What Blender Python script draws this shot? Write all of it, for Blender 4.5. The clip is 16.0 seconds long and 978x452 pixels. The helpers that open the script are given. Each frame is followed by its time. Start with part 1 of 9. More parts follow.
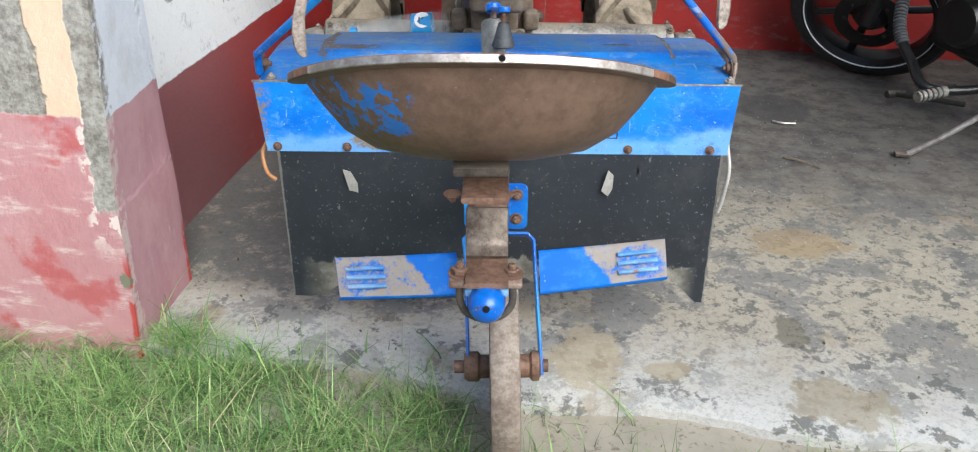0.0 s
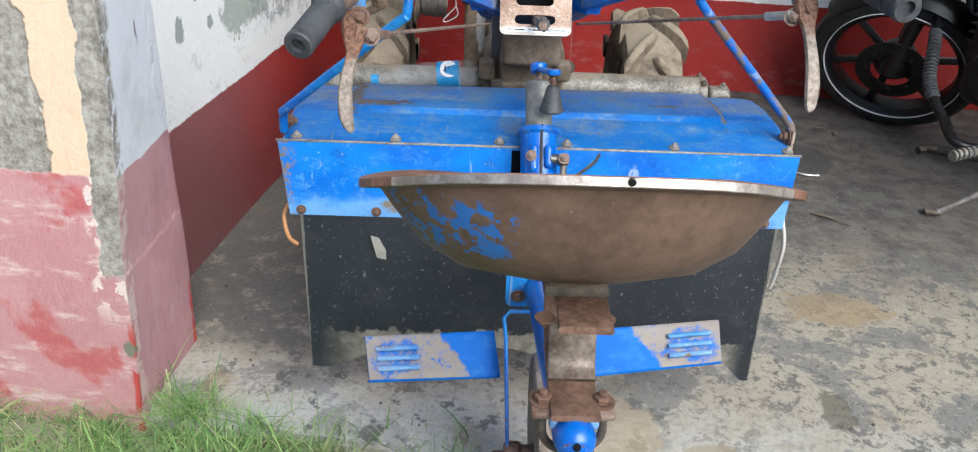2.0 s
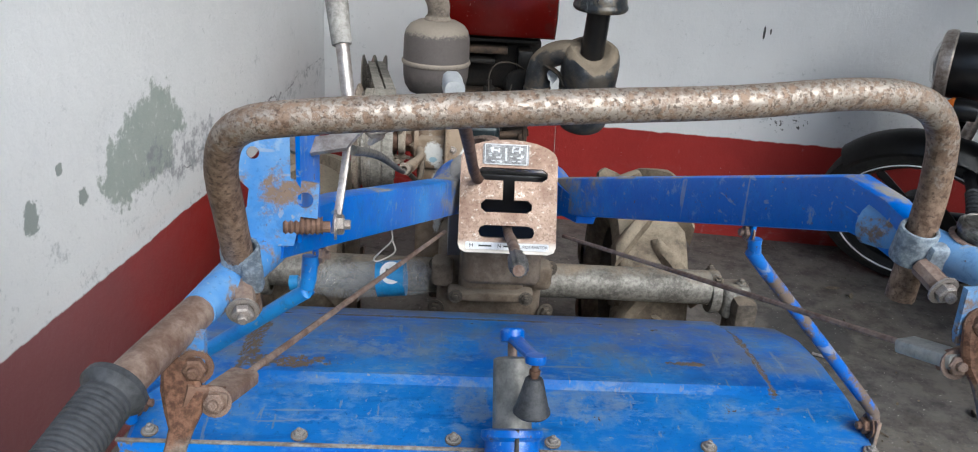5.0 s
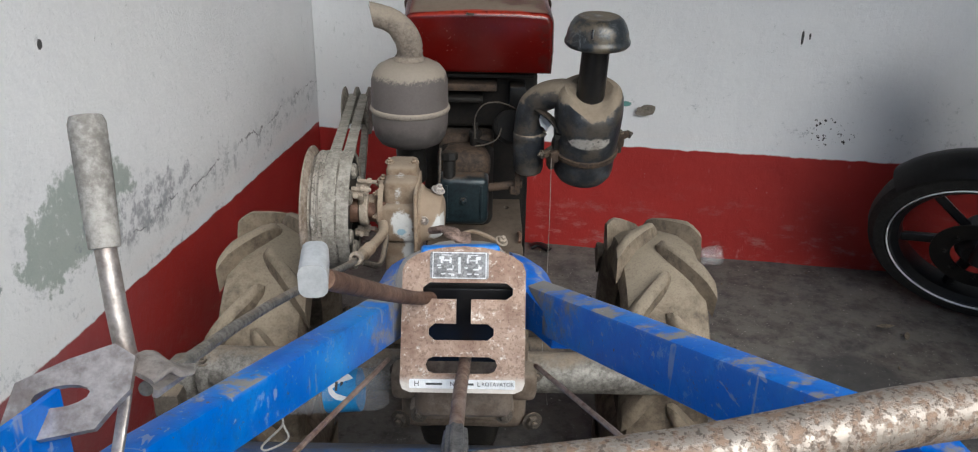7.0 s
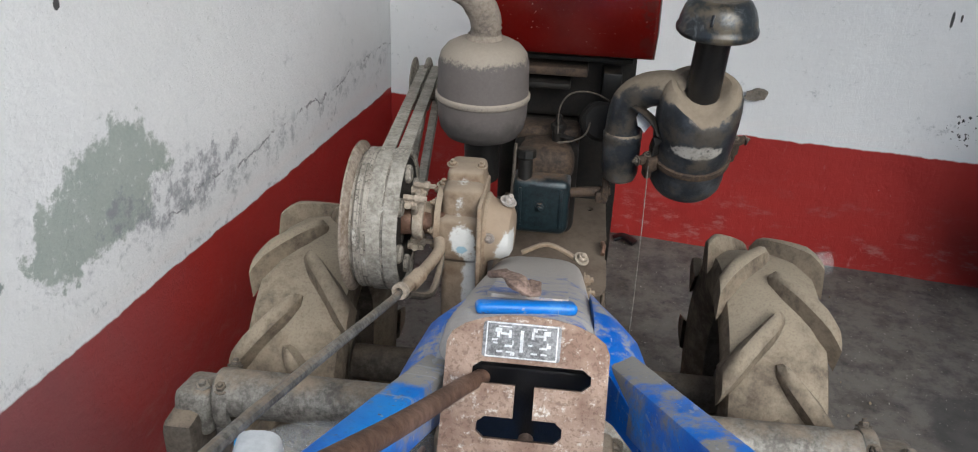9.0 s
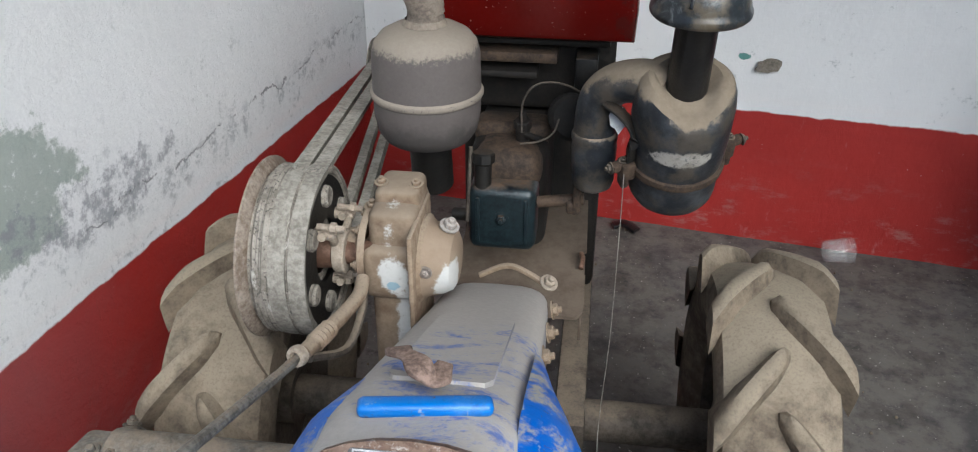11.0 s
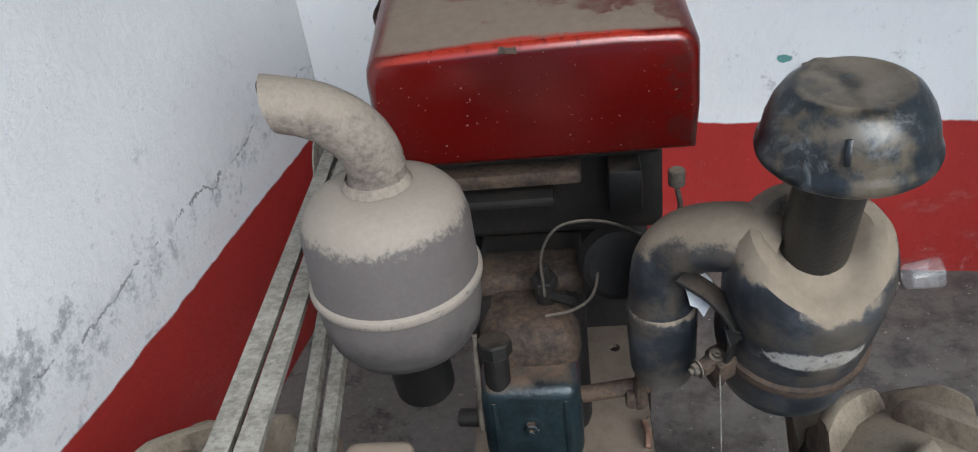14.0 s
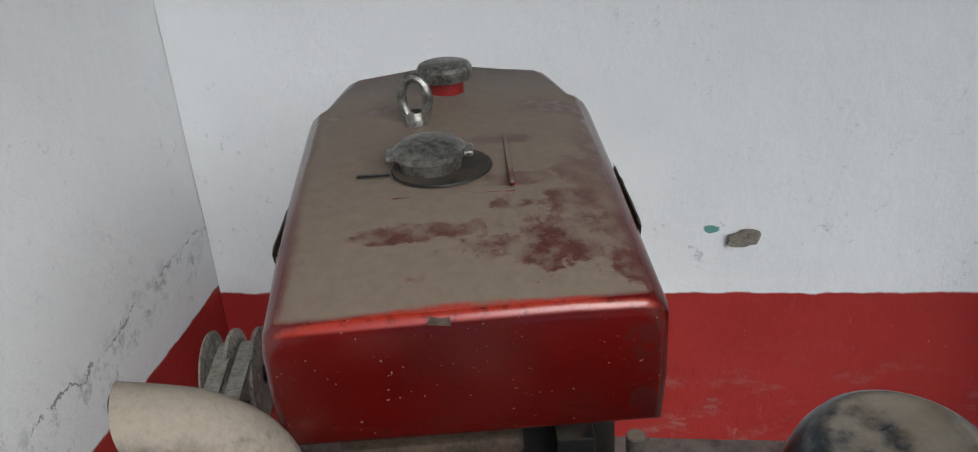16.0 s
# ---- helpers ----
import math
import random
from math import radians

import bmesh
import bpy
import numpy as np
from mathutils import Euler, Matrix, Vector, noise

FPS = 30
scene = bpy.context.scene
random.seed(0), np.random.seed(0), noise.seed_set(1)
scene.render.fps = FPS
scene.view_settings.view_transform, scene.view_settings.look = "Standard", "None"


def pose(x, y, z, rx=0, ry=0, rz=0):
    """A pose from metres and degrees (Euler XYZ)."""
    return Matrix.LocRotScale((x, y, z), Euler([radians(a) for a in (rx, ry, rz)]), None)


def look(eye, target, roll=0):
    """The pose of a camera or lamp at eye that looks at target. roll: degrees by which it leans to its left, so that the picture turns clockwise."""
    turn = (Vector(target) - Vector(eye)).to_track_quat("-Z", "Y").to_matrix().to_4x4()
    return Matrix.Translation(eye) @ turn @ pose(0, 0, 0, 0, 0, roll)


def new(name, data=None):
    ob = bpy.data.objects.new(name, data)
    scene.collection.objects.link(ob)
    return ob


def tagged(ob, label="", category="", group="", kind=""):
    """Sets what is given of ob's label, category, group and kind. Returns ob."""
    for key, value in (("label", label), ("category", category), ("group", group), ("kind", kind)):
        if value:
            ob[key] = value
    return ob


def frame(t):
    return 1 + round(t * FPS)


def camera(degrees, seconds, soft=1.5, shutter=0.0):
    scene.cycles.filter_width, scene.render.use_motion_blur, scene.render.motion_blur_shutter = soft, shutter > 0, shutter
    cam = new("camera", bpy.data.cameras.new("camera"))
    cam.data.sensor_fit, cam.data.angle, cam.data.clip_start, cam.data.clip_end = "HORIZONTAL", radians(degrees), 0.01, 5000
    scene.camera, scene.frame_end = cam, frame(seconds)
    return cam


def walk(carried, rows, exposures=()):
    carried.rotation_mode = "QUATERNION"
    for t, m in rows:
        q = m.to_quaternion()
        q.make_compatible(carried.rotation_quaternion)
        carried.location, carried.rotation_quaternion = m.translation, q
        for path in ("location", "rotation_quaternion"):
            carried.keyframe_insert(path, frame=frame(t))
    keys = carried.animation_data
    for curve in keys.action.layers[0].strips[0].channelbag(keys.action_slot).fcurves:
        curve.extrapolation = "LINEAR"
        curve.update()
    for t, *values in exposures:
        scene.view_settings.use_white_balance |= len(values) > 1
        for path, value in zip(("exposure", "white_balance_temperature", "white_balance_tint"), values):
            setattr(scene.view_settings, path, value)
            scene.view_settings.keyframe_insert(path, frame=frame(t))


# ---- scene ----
cam = camera(58.5, 16.0, 1.1)
PATH = [
    (0, (0.042, 0.14, 1.175), (-0.222, 1.872, 0.209), 0.5),
    (0.5, (0.013, 0.156, 1.188), (-0.261, 1.888, 0.225), 0.4),
    (1, (-0.024, 0.207, 1.189), (-0.309, 1.94, 0.233), 0.3),
    (1.5, (-0.069, 0.248, 1.186), (-0.355, 1.987, 0.241), 0.5),
    (2, (-0.091, 0.277, 1.202), (-0.316, 2.036, 0.277), 2.3),
    (2.5, (-0.085, 0.344, 1.206), (-0.312, 2.114, 0.302), 2.4),
    (3, (-0.069, 0.464, 1.228), (-0.268, 2.262, 0.376), 2.5),
    (3.5, (-0.047, 0.532, 1.234), (-0.249, 2.349, 0.423), 3.3),
    (4, (-0.039, 0.612, 1.241), (-0.244, 2.438, 0.451), 3.4),
    (4.5, (-0.113, 0.755, 1.243), (-0.319, 2.588, 0.47), 3.4),
    (5, (-0.162, 0.869, 1.259), (-0.326, 2.71, 0.496), 3.8),
    (7.5, (-0.077, 1.294, 1.329), (-0.357, 3.097, 0.509), 1.0),
    (8, (-0.116, 1.377, 1.314), (-0.462, 3.163, 0.484), 3.4),
    (8.2, (-0.134, 1.419, 1.309), (-0.55, 3.185, 0.466), 3.1),
    (10.3, (-0.062, 1.603, 1.306), (-0.491, 3.278, 0.302), 1.1),
    (10.5, (-0.041, 1.644, 1.3), (-0.467, 3.325, 0.303), 0.5),
    (11, (-0.086, 1.773, 1.282), (-0.559, 3.439, 0.281), 0.2),
    (11.5, (-0.146, 1.865, 1.256), (-0.729, 3.482, 0.234), -0.8),
    (12, (-0.195, 2.007, 1.25), (-0.773, 3.587, 0.169), -2.0),
    (12.5, (-0.214, 2.087, 1.246), (-0.773, 3.641, 0.118), -4.2),
    (13, (-0.215, 2.136, 1.251), (-0.776, 3.681, 0.111), -4.8),
    (13.5, (-0.217, 2.191, 1.269), (-0.756, 3.749, 0.135), -7.2),
    (14, (-0.223, 2.259, 1.287), (-0.681, 3.883, 0.214), -7.7),
    (14.5, (-0.246, 2.307, 1.294), (-0.69, 3.95, 0.243), -7.4),
    (15, (-0.266, 2.356, 1.296), (-0.635, 4.051, 0.302), -5.5),
    (15.5, (-0.264, 2.399, 1.316), (-0.58, 4.142, 0.386), -4.8),
    (16, (-0.274, 2.452, 1.336), (-0.519, 4.231, 0.456), -4.0),
]
EXPOSURE = [(0, 0.64, 5750, 4), (2, 0.6, 5750, 4), (3.5, 0.3, 5700, 4), (4.5, 0.22, 5700, 4), (7.5, 0.03, 5850, 5), (8, 0.05, 5850, 5), (10.5, 0.36, 5650, 4), (11.5, 0.24, 5650, 4), (12.5, 0.32, 5500, 4), (14, 0.46, 5450, 4), (15, 0.42, 5500, 4), (16, 0.2, 5750, 4)]
walk(cam, [(t, look(eye, target, roll)) for t, eye, target, roll in PATH], EXPOSURE)

# ---- daylight ----
world = bpy.data.worlds.new("sky")
scene.world = world
world.use_nodes = True
wn = world.node_tree.nodes
sky = wn.new("ShaderNodeTexSky")
sky.sky_type = 'NISHITA'
sky.sun_disc = False
sky.sun_elevation = radians(39)
sky.sun_rotation = radians(141)
sky.air_density, sky.dust_density, sky.ozone_density = 1.0, 4.0, 0.6
world.node_tree.links.new(sky.outputs[0], wn["Background"].inputs[0])
wn["Background"].inputs[1].default_value = 0.15
sun_data = bpy.data.lights.new("sun", 'SUN')
sun_data.energy, sun_data.angle, sun_data.color = 2.4, radians(50), (1.0, 0.97, 0.93)
sun = new("sun", sun_data)
sun.matrix_world = look((4.0, -2.9, 5.7), (-0.3, 2.4, 0.4))


# ---- materials ----
class Mat:
    """A small builder for procedural node materials in object space."""

    def __init__(self, name, rough=0.6, metal=0.0):
        self.m = bpy.data.materials.new(name)
        self.m.use_nodes = True
        self.t = self.m.node_tree
        self.b = self.t.nodes["Principled BSDF"]
        self.b.inputs["Roughness"].default_value = rough
        self.b.inputs["Metallic"].default_value = metal
        self.co = self.node("ShaderNodeTexCoord").outputs["Object"]

    def node(self, kind, **props):
        n = self.t.nodes.new(kind)
        for k, v in props.items():
            setattr(n, k, v)
        return n

    def put(self, a, b):
        self.t.links.new(a, b)

    def val(self, socket, v):
        if isinstance(v, bpy.types.NodeSocket):
            self.put(v, socket)
        else:
            socket.default_value = v

    def noise(self, scale, detail=4.0, rough=0.6, distort=0.0, co=None, stretch=None):
        n = self.node("ShaderNodeTexNoise")
        n.inputs["Scale"].default_value, n.inputs["Detail"].default_value = scale, detail
        n.inputs["Roughness"].default_value, n.inputs["Distortion"].default_value = rough, distort
        src = co or self.co
        if stretch:
            mp = self.node("ShaderNodeMapping")
            mp.inputs["Scale"].default_value = stretch
            self.put(src, mp.inputs[0])
            src = mp.outputs[0]
        self.put(src, n.inputs["Vector"])
        return n.outputs["Fac"]

    def math(self, op, a, b=0.0, c=0.0):
        n = self.node("ShaderNodeMath", operation=op)
        for s, v in zip(n.inputs, (a, b, c)):
            self.val(s, v)
        return n.outputs[0]

    def ramp(self, fac, lo, hi):
        n = self.node("ShaderNodeMapRange", interpolation_type='SMOOTHSTEP')
        self.val(n.inputs[0], fac)
        n.inputs[1].default_value, n.inputs[2].default_value = lo, hi
        return n.outputs[0]

    def mix(self, fac, a, b):
        n = self.node("ShaderNodeMix", data_type='RGBA')
        self.val(n.inputs[0], fac)
        for s, v in ((n.inputs[6], a), (n.inputs[7], b)):
            self.val(s, v if isinstance(v, bpy.types.NodeSocket) else (*v, 1.0))
        return n.outputs[2]

    def axis(self, i):
        n = self.node("ShaderNodeSeparateXYZ")
        self.put(self.co, n.inputs[0])
        return n.outputs[i]

    def normal(self, i):
        g = self.node("ShaderNodeNewGeometry")
        n = self.node("ShaderNodeSeparateXYZ")
        self.put(g.outputs["Normal"], n.inputs[0])
        return n.outputs[i]

    def normal_z(self):
        return self.normal(2)

    def scratches(self, scale=60.0, at=0.68):
        """Thin broken lines in three directions."""
        out = None
        for st in ((0.06, 1.0, 0.5), (1.0, 0.07, 1.0), (0.9, 0.5, 0.06)):
            k = self.ramp(self.noise(scale, 3, 0.6, 0.3, None, st), at, at + 0.03)
            out = k if out is None else self.math('MAXIMUM', out, k)
        return out

    def blob(self, centre, radii, wobble=0.35, scale=14.0):
        """1 inside an uneven spot round centre, 0 outside."""
        mp = self.node("ShaderNodeVectorMath", operation='SUBTRACT')
        self.put(self.co, mp.inputs[0])
        mp.inputs[1].default_value = centre
        dv = self.node("ShaderNodeVectorMath", operation='DIVIDE')
        self.put(mp.outputs[0], dv.inputs[0])
        dv.inputs[1].default_value = radii
        ln = self.node("ShaderNodeVectorMath", operation='LENGTH')
        self.put(dv.outputs[0], ln.inputs[0])
        d = self.math('ADD', ln.outputs["Value"], self.math('MULTIPLY', self.math('SUBTRACT', self.noise(scale, 6.0, 0.7), 0.5), wobble * 4))
        return self.math('SUBTRACT', 1.0, self.ramp(d, 0.85, 1.1))

    def colour(self, c):
        self.val(self.b.inputs["Base Color"], c if isinstance(c, bpy.types.NodeSocket) else (*c, 1.0))
        return self

    def rough(self, v):
        self.val(self.b.inputs["Roughness"], v)
        return self

    def bump(self, height, strength=0.4, distance=0.004):
        n = self.node("ShaderNodeBump")
        n.inputs["Strength"].default_value, n.inputs["Distance"].default_value = strength, distance
        self.put(height, n.inputs["Height"])
        self.put(n.outputs[0], self.b.inputs["Normal"])
        return self


def worn_paint(name, base, pale, rust=(0.16, 0.075, 0.035), rust_at=0.66, pale_at=0.5, dust=0.0, dust_col=(0.3, 0.25, 0.19), rough=0.42, pale_w=0.25, dust_from=None):
    m = Mat(name, rough)
    big, fine = m.noise(5.0, 5, 0.62), m.noise(38.0, 6, 0.7)
    c = m.mix(m.ramp(big, pale_at, pale_at + pale_w), base, pale)
    c = m.mix(m.math('MULTIPLY', m.ramp(fine, 0.45, 0.75), 0.35), c, pale)
    spots = m.math('ADD', m.math('MULTIPLY', m.noise(9.0, 8, 0.75), 0.7), m.math('MULTIPLY', fine, 0.3))
    rs = m.ramp(spots, rust_at, rust_at + 0.06)
    c = m.mix(m.math('MULTIPLY', m.ramp(m.noise(19.0, 8, 0.78, 0.3), 0.54, 0.66), 0.45), c, tuple(0.45 * v + 0.02 for v in base))
    c = m.mix(m.math('MULTIPLY', m.ramp(m.noise(34.0, 8, 0.78, 0.2), 0.58, 0.65), 0.5), c, tuple(0.5 * v + 0.22 for v in pale))
    c = m.mix(rs, c, m.mix(fine, rust, tuple(v * 1.9 for v in rust)))
    c = m.mix(m.math('MULTIPLY', m.ramp(m.noise(110.0, 5, 0.72), 0.635, 0.67), 0.85), c, tuple(v * 0.8 for v in rust))
    if dust:
        up = m.math('MULTIPLY', m.ramp(m.normal_z(), 0.15, 0.75), m.ramp(m.math('ADD', m.math('MULTIPLY', m.noise(11.0, 7, 0.72), 0.8), m.math('MULTIPLY', fine, 0.2)), 0.8 - dust * 0.6, 0.88 - dust * 0.6))
        if dust_from:
            far = m.ramp(m.math('ADD', m.axis(1), m.math('MULTIPLY', m.math('SUBTRACT', spots, 0.5), 0.7)), dust_from, dust_from + 0.1)
            up = m.math('MAXIMUM', up, m.math('MULTIPLY', far, m.ramp(m.normal_z(), -0.5, 0.0)))
        c = m.mix(up, c, m.mix(fine, tuple(v * 0.85 for v in dust_col), tuple(v * 1.15 for v in dust_col)))
        m.rough(m.mix(up, (rough,) * 3, (0.95,) * 3))
    else:
        m.rough(m.math('ADD', rough, m.math('MULTIPLY', rs, 0.4)))
    g = m.noise(210.0, 4, 0.7)
    c = m.mix(m.math('MULTIPLY', m.ramp(g, 0.55, 0.7), 0.35), c, tuple(v * 0.5 for v in base))
    c = m.mix(m.math('MULTIPLY', m.ramp(m.noise(130.0, 3, 0.6), 0.68, 0.72), 0.6), c, (0.4, 0.38, 0.34))
    c = m.mix(m.math('MULTIPLY', m.scratches(70.0, 0.67), 0.5), c, (0.36, 0.38, 0.42))
    m.colour(c).bump(m.math('SUBTRACT', m.noise(60.0, 4), m.math('MULTIPLY', rs, 0.8)), 0.25, 0.002)
    return m.m


def metal(name, dark, light, rough=0.6, metallic=0.5, scale=30.0, dust=0.0, dust_col=(0.25, 0.2, 0.15), bump=0.35, grain=0.28):
    m = Mat(name, rough, metallic)
    a, f = m.noise(scale * 0.3, 6, 0.7), m.noise(scale * 2.4, 6, 0.7)
    c = m.mix(m.ramp(m.math('ADD', m.math('MULTIPLY', a, 0.6), m.math('MULTIPLY', f, 0.4)), 0.36, 0.64), dark, light)
    if dust:
        up = m.ramp(m.math('ADD', m.math('MULTIPLY', m.normal_z(), 0.5), m.math('MULTIPLY', m.noise(14.0, 7, 0.7), 1.1)), 1.15 - dust, 1.45 - dust)
        c = m.mix(up, c, m.mix(f, tuple(v * 0.8 for v in dust_col), tuple(v * 1.2 for v in dust_col)))
        m.val(m.b.inputs["Metallic"], m.math('MULTIPLY', m.math('SUBTRACT', 1.0, up), metallic))
        m.rough(m.mix(up, (rough,) * 3, (0.95,) * 3))
    g = m.noise(260.0, 3, 0.65)
    c = m.mix(m.math('MULTIPLY', m.ramp(g, 0.45, 0.75), grain), c, tuple(v * 0.45 for v in dark))
    m.colour(c).bump(m.math('ADD', f, m.math('MULTIPLY', g, 0.5)), bump, 0.002)
    return m.m


BLUE = worn_paint("blue_paint", (0.005, 0.1, 0.45), (0.03, 0.27, 0.68), rust_at=0.645, pale_at=0.42, dust=0.34, dust_col=(0.2, 0.22, 0.24))
BLUE_GLOSS = worn_paint("glossy_blue_paint", (0.005, 0.1, 0.47), (0.02, 0.2, 0.6), rust_at=0.7, pale_at=0.5, rough=0.28)
BLUE_PALE = worn_paint("faded_blue_paint", (0.05, 0.22, 0.56), (0.24, 0.4, 0.6), rust=(0.15, 0.105, 0.075), rust_at=0.52, pale_at=0.38, rough=0.55)
STRUT = worn_paint("rubbed_blue_strut", (0.006, 0.12, 0.52), (0.03, 0.24, 0.64), rust=(0.1, 0.075, 0.06), rust_at=0.47, pale_at=0.5)
BLUE_BEAM = worn_paint("dark_blue_paint", (0.001, 0.135, 0.6), (0.015, 0.27, 0.74), rust_at=0.61, pale_at=0.5, dust=0.5, dust_col=(0.27, 0.255, 0.235), dust_from=0.3)
GUSSET = worn_paint("dusty_blue_gusset", (0.002, 0.11, 0.52), (0.03, 0.2, 0.6), rust_at=0.66, pale_at=0.5, dust=0.52, dust_col=(0.34, 0.325, 0.3))
CHART = metal("worn_black_chart", (0.07, 0.07, 0.072), (0.3, 0.3, 0.305), 0.4, 0.3, 160.0)
CHART_PRINT = metal("worn_chart_print", (0.42, 0.43, 0.44), (0.72, 0.73, 0.74), 0.45, 0.2, 160.0)
CHALKY = metal("chalky_blue_steel", (0.13, 0.16, 0.2), (0.44, 0.5, 0.55), 0.55, 0.3, 70.0)
RIDGE = worn_paint("wiped_blue_ridge", (0.008, 0.17, 0.6), (0.2, 0.4, 0.7), rust_at=0.72, pale_at=0.44, dust=0.27, dust_col=(0.32, 0.31, 0.3))
RUST = metal("rusty_steel", (0.1, 0.052, 0.032), (0.25, 0.15, 0.105), 0.65, 0.25)
KNOB = metal("dull_grey_knob", (0.06, 0.058, 0.055), (0.17, 0.165, 0.16), 0.5, 0.2, 60.0)
STRIP = metal("rubbed_grey_steel", (0.2, 0.16, 0.13), (0.46, 0.45, 0.43), 0.6, 0.2, 36.0)
GEARBOX = metal("dust_brown_gearbox", (0.1, 0.073, 0.052), (0.2, 0.158, 0.12), 0.9, 0.0, 24.0, 0.4, (0.22, 0.18, 0.14))
RUST_PALE = metal("pale_rusty_steel", (0.17, 0.1, 0.072), (0.38, 0.29, 0.235), 0.6, 0.35)
SPRING = metal("brown_spring_steel", (0.08, 0.058, 0.042), (0.24, 0.195, 0.16), 0.5, 0.4, 40.0)
WHEEL_STEEL = metal("mud_worn_wheel_steel", (0.17, 0.125, 0.095), (0.34, 0.285, 0.235), 0.75, 0.15, 36.0)
SEAT_RUST = metal("rusty_seat_steel", (0.16, 0.075, 0.045), (0.33, 0.175, 0.115), 0.5, 0.15, 22.0)
STEEL = metal("worn_bright_steel", (0.3, 0.25, 0.22), (0.62, 0.57, 0.53), 0.42, 0.75)
ZINC = metal("grey_zinc", (0.3, 0.31, 0.29), (0.5, 0.5, 0.47), 0.5, 0.5)
CAST = metal("dusty_cast_metal", (0.05, 0.041, 0.032), (0.14, 0.118, 0.096), 0.7, 0.3, 26.0, 0.36, (0.2, 0.16, 0.12))
CAST_ALU = metal("weathered_aluminium", (0.11, 0.1, 0.088), (0.31, 0.295, 0.265), 0.6, 0.5, 50.0, 0.3)
BEIGE = metal("mud_covered_casting", (0.17, 0.11, 0.068), (0.31, 0.235, 0.165), 0.9, 0.0, 22.0, 0.5, (0.31, 0.245, 0.18))
BLACK = metal("black_grimy_metal", (0.003, 0.003, 0.003), (0.013, 0.011, 0.009), 0.55, 0.1, 50.0, 0.24, (0.07, 0.05, 0.033))
BLACK_CLEAN = metal("black_enamel", (0.005, 0.005, 0.006), (0.012, 0.012, 0.013), 0.3, 0.0, 20.0)
COLUMN = metal("dull_grey_column", (0.14, 0.14, 0.13), (0.29, 0.28, 0.26), 0.5, 0.35, 20.0)
WHITE_MUD = metal("flaking_white_on_mud", (0.27, 0.2, 0.14), (0.5, 0.5, 0.5), 0.7, 0.0, 26.0)
TEAL = metal("teal_grey_cover", (0.005, 0.008, 0.0105), (0.019, 0.033, 0.039), 0.34, 0.2, 45.0, 0.32, (0.13, 0.085, 0.055))
HEAD_DUST = metal("brown_oily_dust", (0.018, 0.013, 0.01), (0.085, 0.055, 0.035), 0.8, 0.1, 60.0)
ENGINE = metal("oily_brown_black", (0.003, 0.0025, 0.002), (0.014, 0.01, 0.007), 0.75, 0.05, 60.0, 0.1, (0.04, 0.027, 0.017))
GUARD = metal("dust_brown_plate", (0.092, 0.067, 0.048), (0.15, 0.116, 0.087), 0.9, 0.0, 14.0, 0.0, (0.3, 0.25, 0.2), 0.2, 0.08)
CREAM_MUD = metal("pale_dried_mud", (0.27, 0.22, 0.17), (0.44, 0.375, 0.3), 0.85, 0.0, 70.0)
MUFF_PIPE = metal("dust_brown_pipe", (0.125, 0.1, 0.082), (0.26, 0.22, 0.178), 0.85, 0.05, 70.0, 0.52, (0.27, 0.228, 0.182), 0.5, 0.15)
BELT = metal("dusty_rubber_belt", (0.17, 0.155, 0.13), (0.36, 0.335, 0.29), 0.85, 0.0, 60.0)
RUBBER = metal("grey_black_rubber", (0.02, 0.022, 0.026), (0.065, 0.068, 0.075), 0.6, 0.0, 60.0)
TYRE = metal("dusty_tractor_tyre", (0.085, 0.066, 0.048), (0.24, 0.192, 0.138), 0.9, 0.0, 16.0, 0.42, (0.285, 0.237, 0.175))
BIKE_TYRE = metal("black_bike_tyre", (0.008, 0.008, 0.008), (0.025, 0.024, 0.022), 0.75, 0.0, 30.0)
ORANGE = metal("orange_lens", (0.6, 0.12, 0.01), (0.75, 0.2, 0.03), 0.2, 0.0)
CREAM = metal("cream_enamel", (0.62, 0.6, 0.5), (0.7, 0.68, 0.58), 0.2, 0.0)
LABEL_BLUE = metal("blue_label", (0.02, 0.2, 0.5), (0.04, 0.28, 0.6), 0.4, 0.0)
LABEL_WHITE = metal("white_label", (0.66, 0.68, 0.7), (0.8, 0.8, 0.8), 0.4, 0.0)
LABEL_DARK = metal("black_label_print", (0.02, 0.02, 0.02), (0.05, 0.05, 0.05), 0.5, 0.0)
PLASTIC = metal("clouded_grey_plastic", (0.34, 0.35, 0.36), (0.46, 0.47, 0.48), 0.4, 0.0, 40.0, 0.0, (0.25, 0.2, 0.15), 0.15, 0.08)
DULL_CHROME = metal("dull_pitted_chrome", (0.085, 0.08, 0.07), (0.34, 0.325, 0.295), 0.36, 0.8, 60.0, 0.1)
WOOD = metal("weathered_twig", (0.1, 0.08, 0.06), (0.22, 0.18, 0.13), 0.9, 0.0)
WIRE = metal("pale_wire", (0.4, 0.38, 0.34), (0.55, 0.52, 0.48), 0.5, 0.4)
LEATHER = metal("dusty_brown_leather", (0.1, 0.065, 0.05), (0.3, 0.21, 0.17), 0.8, 0.0, 90.0)
CABLE_ORANGE = metal("orange_cable", (0.36, 0.15, 0.05), (0.5, 0.25, 0.1), 0.6, 0.0)


